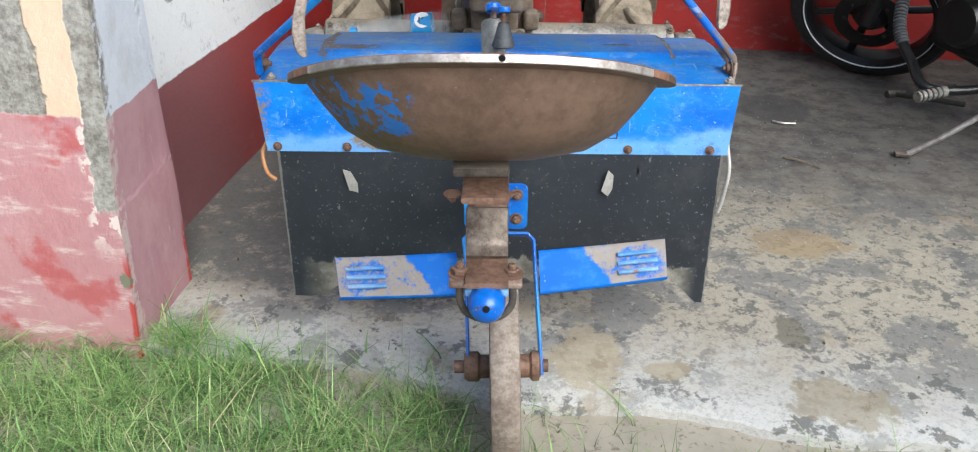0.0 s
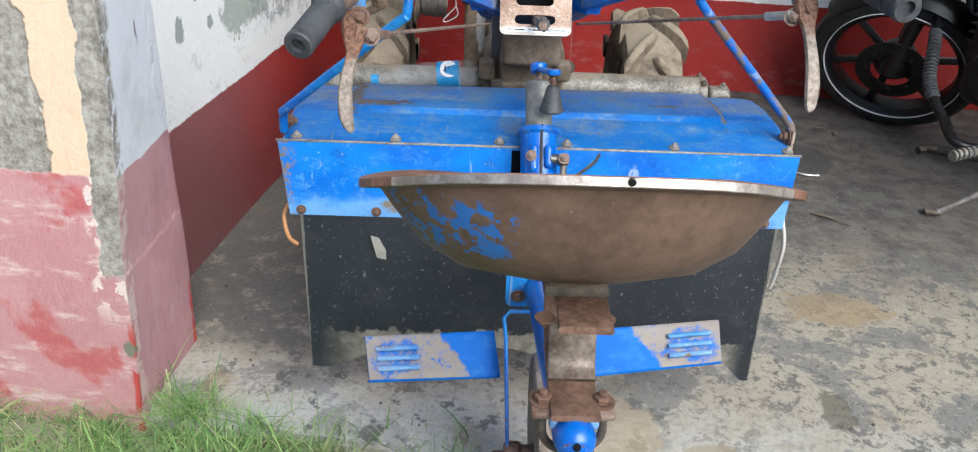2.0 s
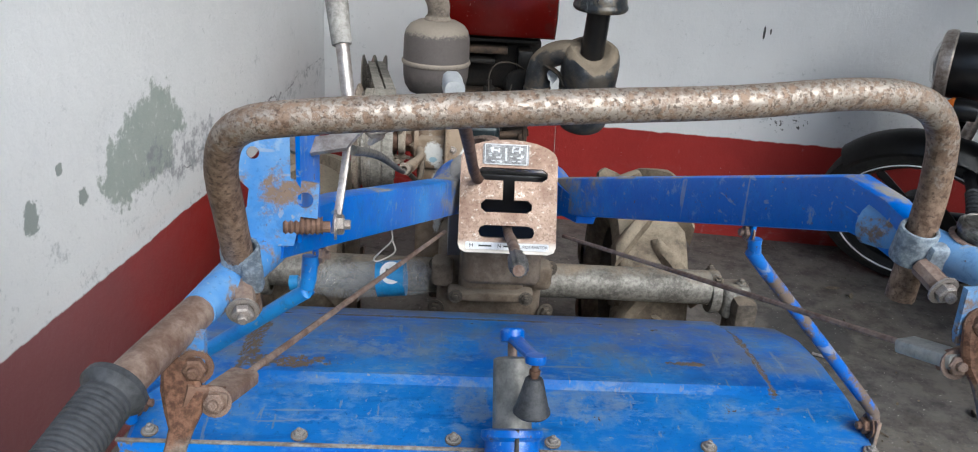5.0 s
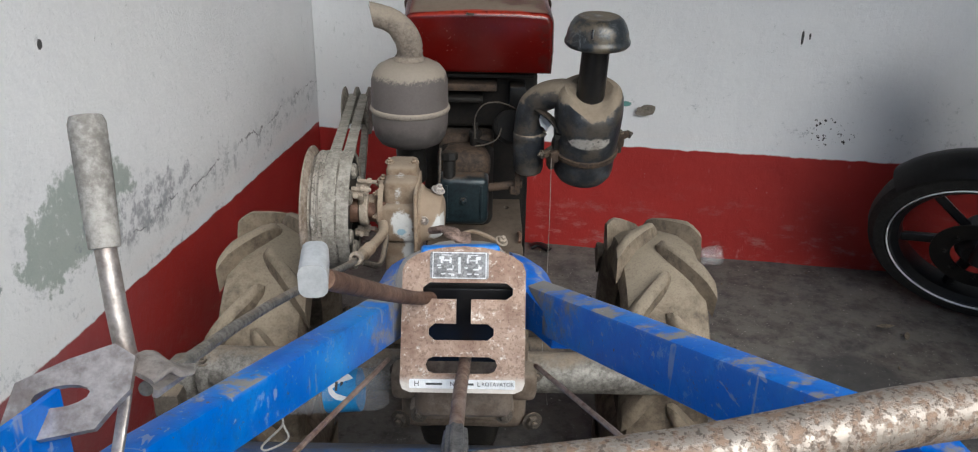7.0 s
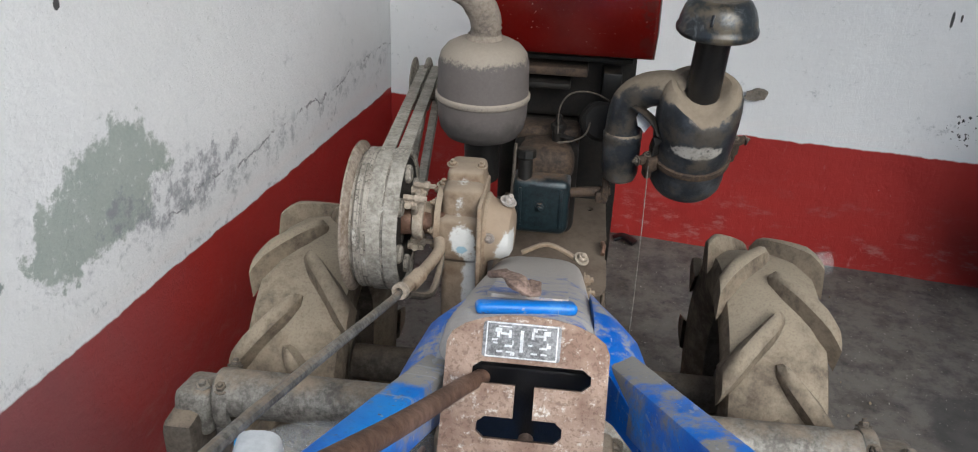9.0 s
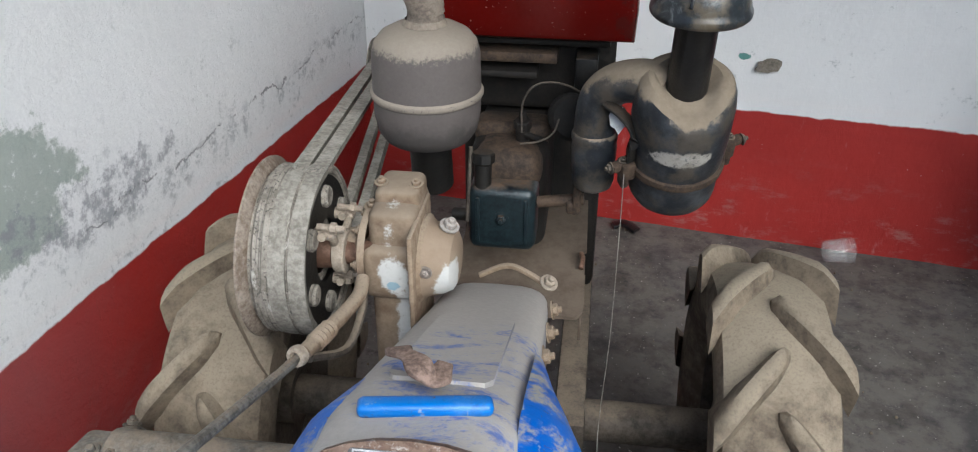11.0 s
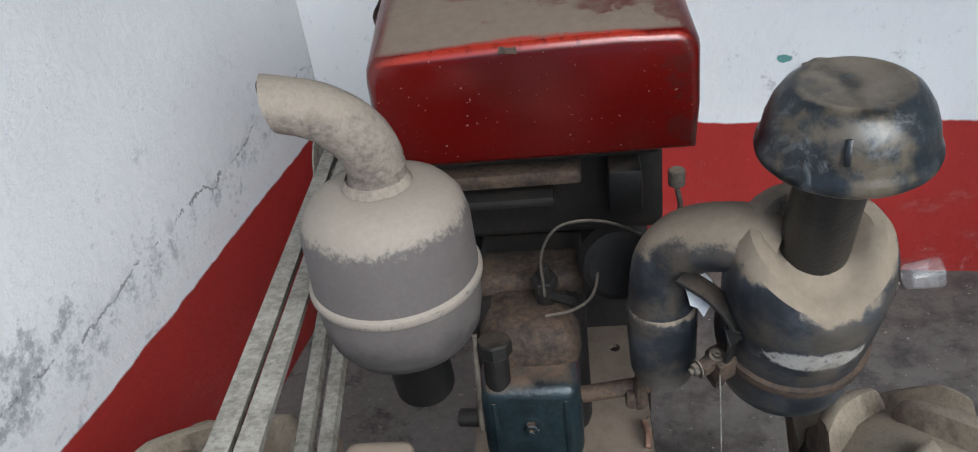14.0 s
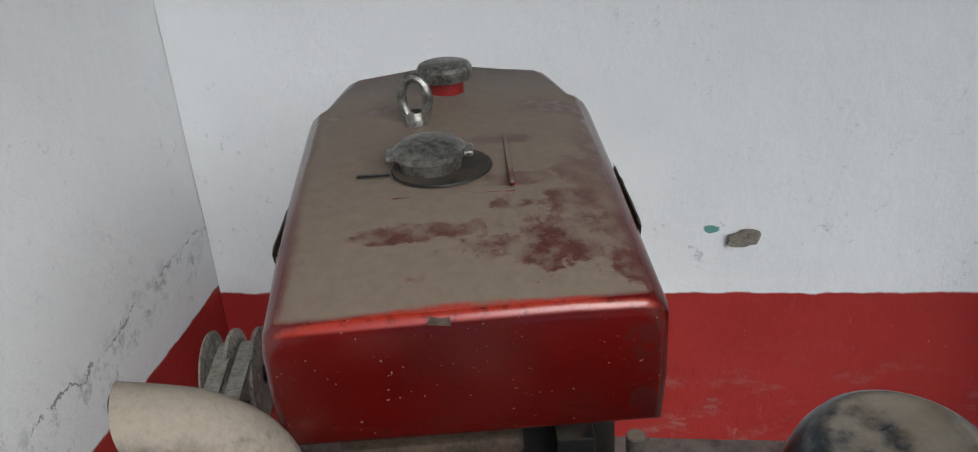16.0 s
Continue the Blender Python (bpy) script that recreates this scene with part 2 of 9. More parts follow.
def lever_material():
    """Orange-brown rust over the spade, giving way to grey hand-rubbed steel down the blade."""
    m = Mat("rubbed_lever_steel", 0.52, 0.25)
    f, mid = m.noise(150.0, 5, 0.7), m.noise(30.0, 7, 0.72)
    steel = m.mix(m.ramp(m.math('ADD', m.math('MULTIPLY', f, 0.5), m.math('MULTIPLY', mid, 0.5)), 0.38, 0.62), (0.13, 0.095, 0.072), (0.33, 0.28, 0.235))
    rust = m.mix(m.ramp(f, 0.36, 0.64), (0.085, 0.038, 0.022), (0.24, 0.125, 0.075))
    h = m.math('SUBTRACT', m.axis(2), m.math('MULTIPLY', m.axis(0), 0.075))
    up = m.ramp(m.math('ADD', h, m.math('MULTIPLY', m.math('SUBTRACT', mid, 0.5), 0.09)), 0.87, 0.89)
    c = m.mix(m.math('MAXIMUM', up, m.math('MULTIPLY', m.ramp(mid, 0.58, 0.66), 0.7)), steel, rust)
    m.colour(c).bump(f, 0.4, 0.001)
    return m.m


def seat_under_material():
    m = Mat("brown_seat_underside", 0.5, 0.15)
    a, f = m.noise(7.0, 6, 0.7), m.noise(90.0, 6, 0.7)
    c = m.mix(m.ramp(m.math('ADD', m.math('MULTIPLY', a, 0.7), m.math('MULTIPLY', f, 0.3)), 0.36, 0.64), (0.085, 0.052, 0.035), (0.18, 0.115, 0.08))
    flakes = m.math('MULTIPLY', m.blob((-0.135, -0.87, 0.862), (0.06, 0.3, 0.034), 0.3, 20.0), m.ramp(m.noise(55.0, 5, 0.65), 0.5, 0.53))
    c = m.mix(flakes, c, m.mix(f, (0.01, 0.1, 0.42), (0.05, 0.2, 0.5)))
    c = m.mix(m.ramp(m.noise(150.0, 3, 0.6), 0.72, 0.76), c, (0.4, 0.36, 0.32))
    m.colour(c).bump(f, 0.3, 0.001)
    return m.m


def pedal_material():
    m = Mat("foot_worn_blue_paint", 0.62)
    m.b.inputs["Specular IOR Level"].default_value = 0.25
    f, mid = m.noise(150.0, 5, 0.7), m.noise(26.0, 7, 0.7)
    c = m.mix(m.noise(8.0, 5), (0.003, 0.085, 0.42), (0.008, 0.15, 0.55))
    c = m.mix(m.math('MULTIPLY', m.ramp(mid, 0.5, 0.62), 0.4), c, (0.05, 0.2, 0.5))
    # outer halves trodden bare, a ragged tongue of paint left towards the column
    u = m.math('ADD', m.axis(0), m.math('MULTIPLY', m.math('SUBTRACT', mid, 0.5), 0.05))
    tongue = m.math('MULTIPLY', m.math('SUBTRACT', m.axis(2), 0.3), 0.9)
    bare = m.math('MAXIMUM', m.ramp(m.math('ADD', u, tongue), -0.148, -0.156), m.ramp(m.math('ADD', u, tongue), 0.192, 0.202))
    bare = m.math('MULTIPLY', bare, m.ramp(m.math('ADD', m.math('MULTIPLY', m.noise(30.0, 8, 0.72, 0.4), 0.6), m.math('MULTIPLY', f, 0.4)), 0.36, 0.5))
    halo = m.math('MAXIMUM', m.blob((-0.243, -0.262, 0.3015), (0.046, 0.05, 0.026), 0.3, 40.0), m.blob((0.278, -0.203, 0.307), (0.046, 0.05, 0.026), 0.3, 40.0))
    bare = m.math('MULTIPLY', bare, m.math('SUBTRACT', 1.0, m.math('MULTIPLY', halo, m.ramp(m.noise(60.0, 6, 0.75), 0.36, 0.6))))
    bare = m.math('MULTIPLY', bare, m.ramp(m.normal_z(), 0.1, 0.4))
    c = m.mix(bare, c, m.mix(mid, (0.2, 0.165, 0.135), (0.36, 0.32, 0.28)))
    c = m.mix(m.ramp(m.noise(60.0, 5, 0.7), 0.68, 0.71), c, (0.4, 0.4, 0.4))
    m.colour(c).bump(m.math('SUBTRACT', f, bare), 0.3, 0.001)
    return m.m


def cap_material():
    """Glossy blue-black plastic with pale scuffs and brown dust, thick on the flat top."""
    m = Mat("black_cap_scuffed", 0.32)
    f, mid = m.noise(150.0, 5, 0.7), m.noise(30.0, 7, 0.72)
    c = m.mix(m.ramp(mid, 0.35, 0.7), (0.006, 0.008, 0.011), (0.03, 0.036, 0.042))
    c = m.mix(m.math('MULTIPLY', m.ramp(m.noise(42.0, 7, 0.75, 0.5), 0.5, 0.66), 0.7), c, (0.15, 0.16, 0.165))
    c = m.mix(m.math('MULTIPLY', m.ramp(m.noise(20.0, 6, 0.68), 0.48, 0.62), 0.75), c, (0.12, 0.095, 0.062))
    dust = m.math('MULTIPLY', m.ramp(m.math('ADD', m.normal_z(), m.math('MULTIPLY', mid, 0.5)), 1.1, 1.22), m.math('MULTIPLY', m.ramp(m.noise(45.0, 6, 0.72), 0.36, 0.56), 0.9))
    c = m.mix(dust, c, m.mix(f, (0.1, 0.082, 0.063), (0.19, 0.16, 0.125)))
    m.rough(m.mix(dust, (0.3,) * 3, (0.95,) * 3)).colour(c).bump(f, 0.25, 0.001)
    return m.m


def housing_material():
    """Mud-brown casting with remains of white paint."""
    m = Mat("mud_covered_housing", 0.9)
    f, mid = m.noise(130.0, 5, 0.7), m.noise(28.0, 7, 0.7)
    c = m.mix(m.ramp(mid, 0.3, 0.7), (0.145, 0.097, 0.06), (0.28, 0.215, 0.152))
    c = m.mix(m.math('MULTIPLY', m.ramp(m.normal_z(), 0.3, 0.8), 0.6), c, (0.29, 0.235, 0.178))
    white = m.mix(f, (0.45, 0.45, 0.43), (0.62, 0.62, 0.6))
    for p, r in (((-0.11, 0.87, 0.595), (0.0165, 0.05, 0.085)), ((-0.124, 0.86, 0.692), (0.019, 0.03, 0.026)), ((-0.129, 0.91, 0.742), (0.0145, 0.03, 0.028))):
        w = m.blob(p, r, 0.34, 48.0)
        c = m.mix(m.math('MULTIPLY', w, m.ramp(f, 0.25, 0.4)), c, white)
    c = m.mix(m.math('MULTIPLY', m.blob((-0.124, 0.86, 0.679), (0.01, 0.03, 0.006), 0.5, 70.0), 0.8), c, (0.2, 0.35, 0.45))
    m.colour(c).bump(m.math('ADD', f, mid), 0.5, 0.0015)
    return m.m


def air_material():
    """Black enamel, thick brown dust with a ragged edge on top, a pale rubbed strip at the front."""
    m = Mat("black_filter_dusty", 0.38)
    f, mid = m.noise(120.0, 5, 0.7), m.noise(26.0, 6, 0.7)
    c = m.mix(m.ramp(mid, 0.4, 0.75), (0.014, 0.017, 0.022), (0.06, 0.066, 0.075))
    rub = m.blob((0.222, 1.036, 0.793), (0.044, 0.05, 0.0125), 0.4, 60.0)
    c = m.mix(m.math('MULTIPLY', rub, m.ramp(f, 0.3, 0.5)), c, (0.36, 0.34, 0.31))
    dust = m.ramp(m.math('ADD', m.math('MULTIPLY', m.normal_z(), 0.6), m.math('MULTIPLY', mid, 0.9)), 0.6, 0.74)
    c = m.mix(m.math('MULTIPLY', m.ramp(m.noise(18.0, 7, 0.72), 0.46, 0.62), 0.5), c, (0.11, 0.088, 0.062))
    c = m.mix(dust, c, m.mix(f, (0.17, 0.134, 0.094), (0.28, 0.23, 0.172)))
    m.rough(m.mix(dust, (0.38,) * 3, (0.95,) * 3)).colour(c).bump(m.math('ADD', f, m.math('MULTIPLY', dust, 2.0)), 0.35, 0.0015)
    return m.m


def case_material():
    """Pale dust over blue paint, scraped through in the middle of the top."""
    m = Mat("dust_over_blue_case", 0.85)
    f, mid = m.noise(150.0, 5, 0.7), m.noise(34.0, 7, 0.72)
    dust = m.mix(f, (0.35, 0.325, 0.3), (0.5, 0.47, 0.44))
    blue = m.mix(mid, (0.01, 0.06, 0.38), (0.08, 0.19, 0.52))
    bare = m.math('MULTIPLY', m.blob((0.01, 0.58, 0.76), (0.085, 0.19, 0.2), 0.5, 12.0), m.ramp(m.math('ADD', m.math('MULTIPLY', m.noise(17.0, 8, 0.76, 0.5, None, (0.7, 1.5, 1.0)), 0.75), m.math('MULTIPLY', f, 0.25)), 0.48, 0.62))
    c = m.mix(m.math('MULTIPLY', bare, 0.8), dust, blue)
    # steep faces mix towards a darker blue-grey
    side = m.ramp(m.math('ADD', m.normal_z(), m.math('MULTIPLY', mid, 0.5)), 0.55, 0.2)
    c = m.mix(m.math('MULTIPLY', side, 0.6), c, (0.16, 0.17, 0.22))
    m.colour(c).bump(m.math('SUBTRACT', f, bare), 0.35, 0.0012)
    return m.m


def cover_material():
    """Blue sheet with rust round the raised field, pale rubs, chips and a dusty far edge."""
    m = Mat("blue_cover_paint", 0.36)
    v = m.axis(1)
    big, mid, f = m.noise(5.0, 5, 0.62), m.noise(22.0, 7, 0.7), m.noise(170.0, 4, 0.7)
    c = m.mix(m.ramp(big, 0.4, 0.68), (0.01, 0.19, 0.72), (0.04, 0.34, 0.86))
    near = m.math('MULTIPLY', m.ramp(m.math('ADD', v, m.math('MULTIPLY', mid, 0.05)), 0.16, 0.13), 0.85)
    c = m.mix(near, c, m.mix(mid, (0.008, 0.23, 0.8), (0.07, 0.37, 0.86)))
    c = m.mix(m.math('MULTIPLY', m.ramp(mid, 0.48, 0.66), 0.5), c, (0.24, 0.42, 0.7))
    c = m.mix(m.math('MULTIPLY', m.ramp(m.noise(16.0, 8, 0.75, 0.4, None, (0.35, 1.3, 1)), 0.5, 0.64), 0.38), c, (0.003, 0.1, 0.48))
    c = m.mix(m.math('MULTIPLY', m.ramp(m.noise(30.0, 8, 0.78, 0.2, None, (0.5, 1.2, 1)), 0.52, 0.64), 0.6), c, (0.3, 0.46, 0.7))
    c = m.mix(m.math('MULTIPLY', m.ramp(m.noise(9.0, 9, 0.8, 0.8, None, (0.5, 1.0, 1)), 0.54, 0.66), 0.45), c, (0.33, 0.42, 0.55))
    rub = m.blob((0.1, 0.09, 0.6), (0.09, 0.03, 0.3), 0.6, 14.0)
    for p, r in (((-0.235, 0.2, 0.6), (0.02, 0.02, 0.3)), ((-0.16, 0.19, 0.6), (0.05, 0.016, 0.3)), ((-0.05, 0.08, 0.6), (0.025, 0.04, 0.3))):
        rub = m.math('MAXIMUM', rub, m.blob(p, r, 0.6, 30.0))
    grime = m.math('MULTIPLY', m.ramp(m.math('ADD', v, m.math('MULTIPLY', big, 0.1)), 0.2, 0.24), m.ramp(m.noise(13.0, 8, 0.75, 0.4), 0.4, 0.6))
    c = m.mix(m.math('MULTIPLY', grime, 0.6), c, (0.27, 0.29, 0.33))
    c = m.mix(m.math('MULTIPLY', m.math('MULTIPLY', rub, m.ramp(m.noise(40.0, 6, 0.72), 0.36, 0.6)), 0.5), c, (0.36, 0.45, 0.55))
    rust = m.ramp(m.math('ADD', m.math('MULTIPLY', mid, 0.7), m.math('MULTIPLY', f, 0.3)), 0.625, 0.655)
    for p, r in (((-0.362, 0.22, 0.6), (0.014, 0.12, 0.3)), ((-0.31, 0.15, 0.6), (0.06, 0.016, 0.3)), ((0.365, 0.25, 0.6), (0.008, 0.14, 0.3)), ((-0.1, 0.33, 0.6), (0.22, 0.007, 0.3)), ((0.25, 0.18, 0.6), (0.03, 0.006, 0.3))):
        rust = m.math('MAXIMUM', rust, m.math('MULTIPLY', m.blob(p, r, 0.7, 36.0), m.ramp(f, 0.34, 0.52)))
    c = m.mix(rust, c, m.mix(f, (0.14, 0.085, 0.045), (0.36, 0.27, 0.17)))
    dust = m.math('MULTIPLY', m.ramp(m.math('ADD', v, m.math('MULTIPLY', mid, 0.16)), 0.4, 0.52), 0.8)
    c = m.mix(dust, c, m.mix(f, (0.17, 0.15, 0.13), (0.3, 0.27, 0.23)))
    c = m.mix(m.math('MULTIPLY', m.scratches(90.0, 0.67), 0.5), c, (0.4, 0.42, 0.45))
    c = m.mix(m.math('MULTIPLY', m.ramp(m.noise(95.0, 3, 0.6), 0.7, 0.73), 0.8), c, (0.45, 0.47, 0.5))
    c = m.mix(m.math('MULTIPLY', m.ramp(f, 0.56, 0.7), 0.3), c, (0.004, 0.05, 0.25))
    m.rough(m.mix(m.math('MAXIMUM', rust, dust), (0.34,) * 3, (0.9,) * 3)).colour(c).bump(m.math('SUBTRACT', mid, rust), 0.25, 0.0015)
    return m.m


def loop_material():
    """Pitted chrome, gone to brown rust down the legs of the bar."""
    m = Mat("pitted_chrome_pipe", 0.42)
    f, mid, g = m.noise(170.0, 5, 0.7), m.noise(22.0, 6, 0.7), m.noise(70.0, 5, 0.7)
    rust = m.ramp(m.math('ADD', m.math('ADD', m.math('MULTIPLY', g, 0.6), m.math('MULTIPLY', mid, 0.4)), m.math('MULTIPLY', m.math('SUBTRACT', 1.1, m.axis(2)), 2.2)), 0.44, 0.58)
    rust = m.math('MAXIMUM', rust, m.ramp(f, 0.46, 0.6))
    c = m.mix(rust, m.mix(mid, (0.36, 0.3, 0.25), (0.5, 0.445, 0.385)), m.mix(m.ramp(m.math('ADD', m.math('MULTIPLY', f, 0.65), m.math('MULTIPLY', mid, 0.35)), 0.36, 0.64), (0.11, 0.064, 0.04), (0.31, 0.215, 0.15)))
    c = m.mix(m.math('MULTIPLY', m.ramp(m.noise(320.0, 3, 0.6), 0.56, 0.62), 0.6), c, (0.05, 0.03, 0.02))
    m.val(m.b.inputs["Metallic"], m.math('SUBTRACT', 0.6, m.math('MULTIPLY', rust, 0.35)))
    m.rough(m.math('ADD', 0.44, m.math('MULTIPLY', rust, 0.16))).colour(c).bump(m.math('SUBTRACT', f, rust), 0.4, 0.001)
    return m.m


def muffler_material():
    """Grey-purple sheet with thick pale dust on its shoulder and a grimy lower bowl."""
    m = Mat("dusty_grey_muffler", 0.75)
    f, mid, z = m.noise(190.0, 5, 0.72), m.noise(30.0, 7, 0.7), m.axis(2)
    c = m.mix(m.math('ADD', m.math('MULTIPLY', f, 0.5), m.math('MULTIPLY', mid, 0.5)), (0.068, 0.058, 0.055), (0.145, 0.125, 0.118))
    grime = m.math('MULTIPLY', m.ramp(m.math('ADD', z, m.math('MULTIPLY', mid, 0.05)), 0.835, 0.805), m.ramp(m.noise(22.0, 7, 0.72), 0.3, 0.55))
    c = m.mix(m.math('MULTIPLY', grime, 0.75), c, (0.036, 0.033, 0.031))
    seam = m.math('MULTIPLY', m.ramp(m.math('ABSOLUTE', m.math('SUBTRACT', z, 0.83)), 0.0055, 0.004), m.ramp(f, 0.3, 0.45))
    dust = m.ramp(m.math('ADD', m.normal_z(), m.math('ADD', m.math('MULTIPLY', m.math('SUBTRACT', f, 0.5), 0.6), m.math('MULTIPLY', m.math('SUBTRACT', mid, 0.5), 0.5))), 0.24, 0.46)
    dust = m.math('MAXIMUM', dust, m.math('MULTIPLY', seam, 0.8))
    c = m.mix(dust, c, m.mix(f, (0.225, 0.19, 0.153), (0.315, 0.272, 0.226)))
    m.colour(c).bump(m.math('ADD', f, m.math('MULTIPLY', dust, 1.5)), 0.4, 0.0012)
    return m.m


def pulley_material():
    """Dusty scuffed rim with fine grooves running round it and dark grime specks."""
    m = Mat("scuffed_pulley_rim", 0.72, 0.1)
    f, mid = m.noise(150.0, 5, 0.7), m.noise(24.0, 6, 0.7)
    c = m.mix(m.ramp(m.math('ADD', m.math('MULTIPLY', mid, 0.6), m.math('MULTIPLY', f, 0.4)), 0.36, 0.64), (0.15, 0.132, 0.108), (0.37, 0.335, 0.285))
    lines = m.ramp(m.noise(90.0, 4, 0.6, 0.0, None, (6.0, 0.12, 0.12)), 0.52, 0.6)
    c = m.mix(m.math('MULTIPLY', lines, 0.55), c, (0.075, 0.066, 0.055))
    c = m.mix(m.math('MULTIPLY', m.ramp(m.noise(210.0, 3, 0.6), 0.58, 0.64), 0.7), c, (0.05, 0.045, 0.04))
    c = m.mix(m.math('MULTIPLY', m.ramp(m.noise(60.0, 6, 0.75, 0.0, None, (1.0, 0.4, 0.4)), 0.58, 0.66), 0.7), c, (0.55, 0.52, 0.47))
    m.colour(c).bump(m.math('SUBTRACT', f, lines), 0.5, 0.001)
    return m.m


def cap_end_material():
    m = Mat("mud_and_white_cap", 0.8)
    f, mid = m.noise(120.0, 5, 0.7), m.noise(30.0, 6, 0.7)
    c = m.mix(mid, (0.2, 0.14, 0.09), (0.34, 0.265, 0.195))
    w = m.blob((-0.055, 0.882, 0.678), (0.022, 0.03, 0.03), 0.4, 40.0)
    c = m.mix(w, c, m.mix(f, (0.48, 0.48, 0.47), (0.62, 0.62, 0.6)))
    m.colour(c).bump(f, 0.4, 0.001)
    return m.m


def plate_material():
    m = Mat("brown_gear_plate", 0.45, 0.55)
    f, g = m.noise(120.0, 4, 0.7), m.noise(16.0, 6, 0.7)
    c = m.mix(m.ramp(g, 0.35, 0.7), (0.18, 0.112, 0.08), (0.35, 0.255, 0.195))
    c = m.mix(m.ramp(f, 0.55, 0.75), c, (0.6, 0.56, 0.5))
    c = m.mix(m.math('MULTIPLY', m.ramp(m.noise(260.0, 3, 0.6), 0.52, 0.62), 0.5), c, (0.1, 0.06, 0.04))
    worn = m.ramp(m.math('ADD', m.axis(2), m.math('MULTIPLY', m.noise(60.0, 5, 0.7), 0.016)), 0.738, 0.728)
    c = m.mix(m.math('MULTIPLY', worn, 0.8), c, m.mix(f, (0.4, 0.37, 0.33), (0.66, 0.63, 0.58)))
    m.colour(c).bump(f, 0.4, 0.001)
    return m.m


def red_hood():
    m = Mat("red_hood_paint", 0.3)
    f, g = m.noise(90.0, 6, 0.7), m.noise(16.0, 6, 0.68)
    c = m.mix(m.noise(6.0, 5), (0.06, 0.002, 0.0015), (0.115, 0.0045, 0.003))
    c = m.mix(m.math('MULTIPLY', m.ramp(m.noise(230.0, 2, 0.5), 0.71, 0.75), 0.45), c, (0.42, 0.3, 0.26))
    c = m.mix(m.math('MULTIPLY', m.ramp(m.noise(7.0, 3, 0.5), 0.45, 0.68), 0.45), c, (0.03, 0.002, 0.002))
    c = m.mix(m.math('MULTIPLY', m.ramp(g, 0.6, 0.75), 0.4), c, (0.05, 0.01, 0.008))
    wear = m.blob((0.115, 1.315, 1.02), (0.1, 0.036, 0.2), 0.9, 26.0)
    for p, r in (((0.135, 1.42, 1.02), (0.04, 0.04, 0.2)), ((0.1, 1.59, 1.02), (0.035, 0.02, 0.2)), ((0.05, 1.5, 1.02), (0.03, 0.012, 0.2)), ((0.148, 1.36, 1.02), (0.025, 0.18, 0.2)), ((0.12, 1.37, 1.02), (0.07, 0.022, 0.2)), ((-0.03, 1.33, 1.02), (0.05, 0.012, 0.2)), ((0.06, 1.41, 1.02), (0.03, 0.014, 0.2)), ((-0.1, 1.6, 1.02), (0.05, 0.008, 0.2))):
        wear = m.math('MAXIMUM', wear, m.blob(p, r, 0.8, 22.0))
    worn = m.math('SUBTRACT', 1.0, m.math('MULTIPLY', m.math('MULTIPLY', wear, 0.86), m.ramp(m.noise(45.0, 7, 0.75), 0.38, 0.6)))
    worn = m.math('MULTIPLY', worn, m.math('SUBTRACT', 1.0, m.math('MULTIPLY', m.ramp(g, 0.62, 0.7), 0.6)))
    up = m.math('MULTIPLY', m.ramp(m.math('ADD', m.normal_z(), m.math('MULTIPLY', m.noise(40.0, 5), 0.12)), 0.86, 1.0), worn)
    c = m.mix(m.math('MULTIPLY', wear, 0.7), c, (0.06, 0.012, 0.01))
    c = m.mix(up, c, m.mix(f, (0.128, 0.096, 0.07), (0.21, 0.163, 0.125)))
    # highlight along the front top edge, put into the colour as brighter red
    edge = m.math('MULTIPLY', m.ramp(m.math('ADD', m.axis(1), m.math('MULTIPLY', m.noise(24.0, 6, 0.7), 0.012)), 1.247, 1.242), m.ramp(m.normal_z(), 0.25, 0.5))
    c = m.mix(m.math('MULTIPLY', edge, m.ramp(f, 0.25, 0.5)), c, (0.27, 0.024, 0.012))
    m.b.inputs["Coat Weight"].default_value = 0.15
    m.b.inputs["Coat Roughness"].default_value = 0.18
    m.rough(m.mix(up, (0.24,) * 3, (0.95,) * 3)).colour(c).bump(m.math('ADD', f, m.math('MULTIPLY', up, 1.5)), 0.2, 0.001)
    return m.m


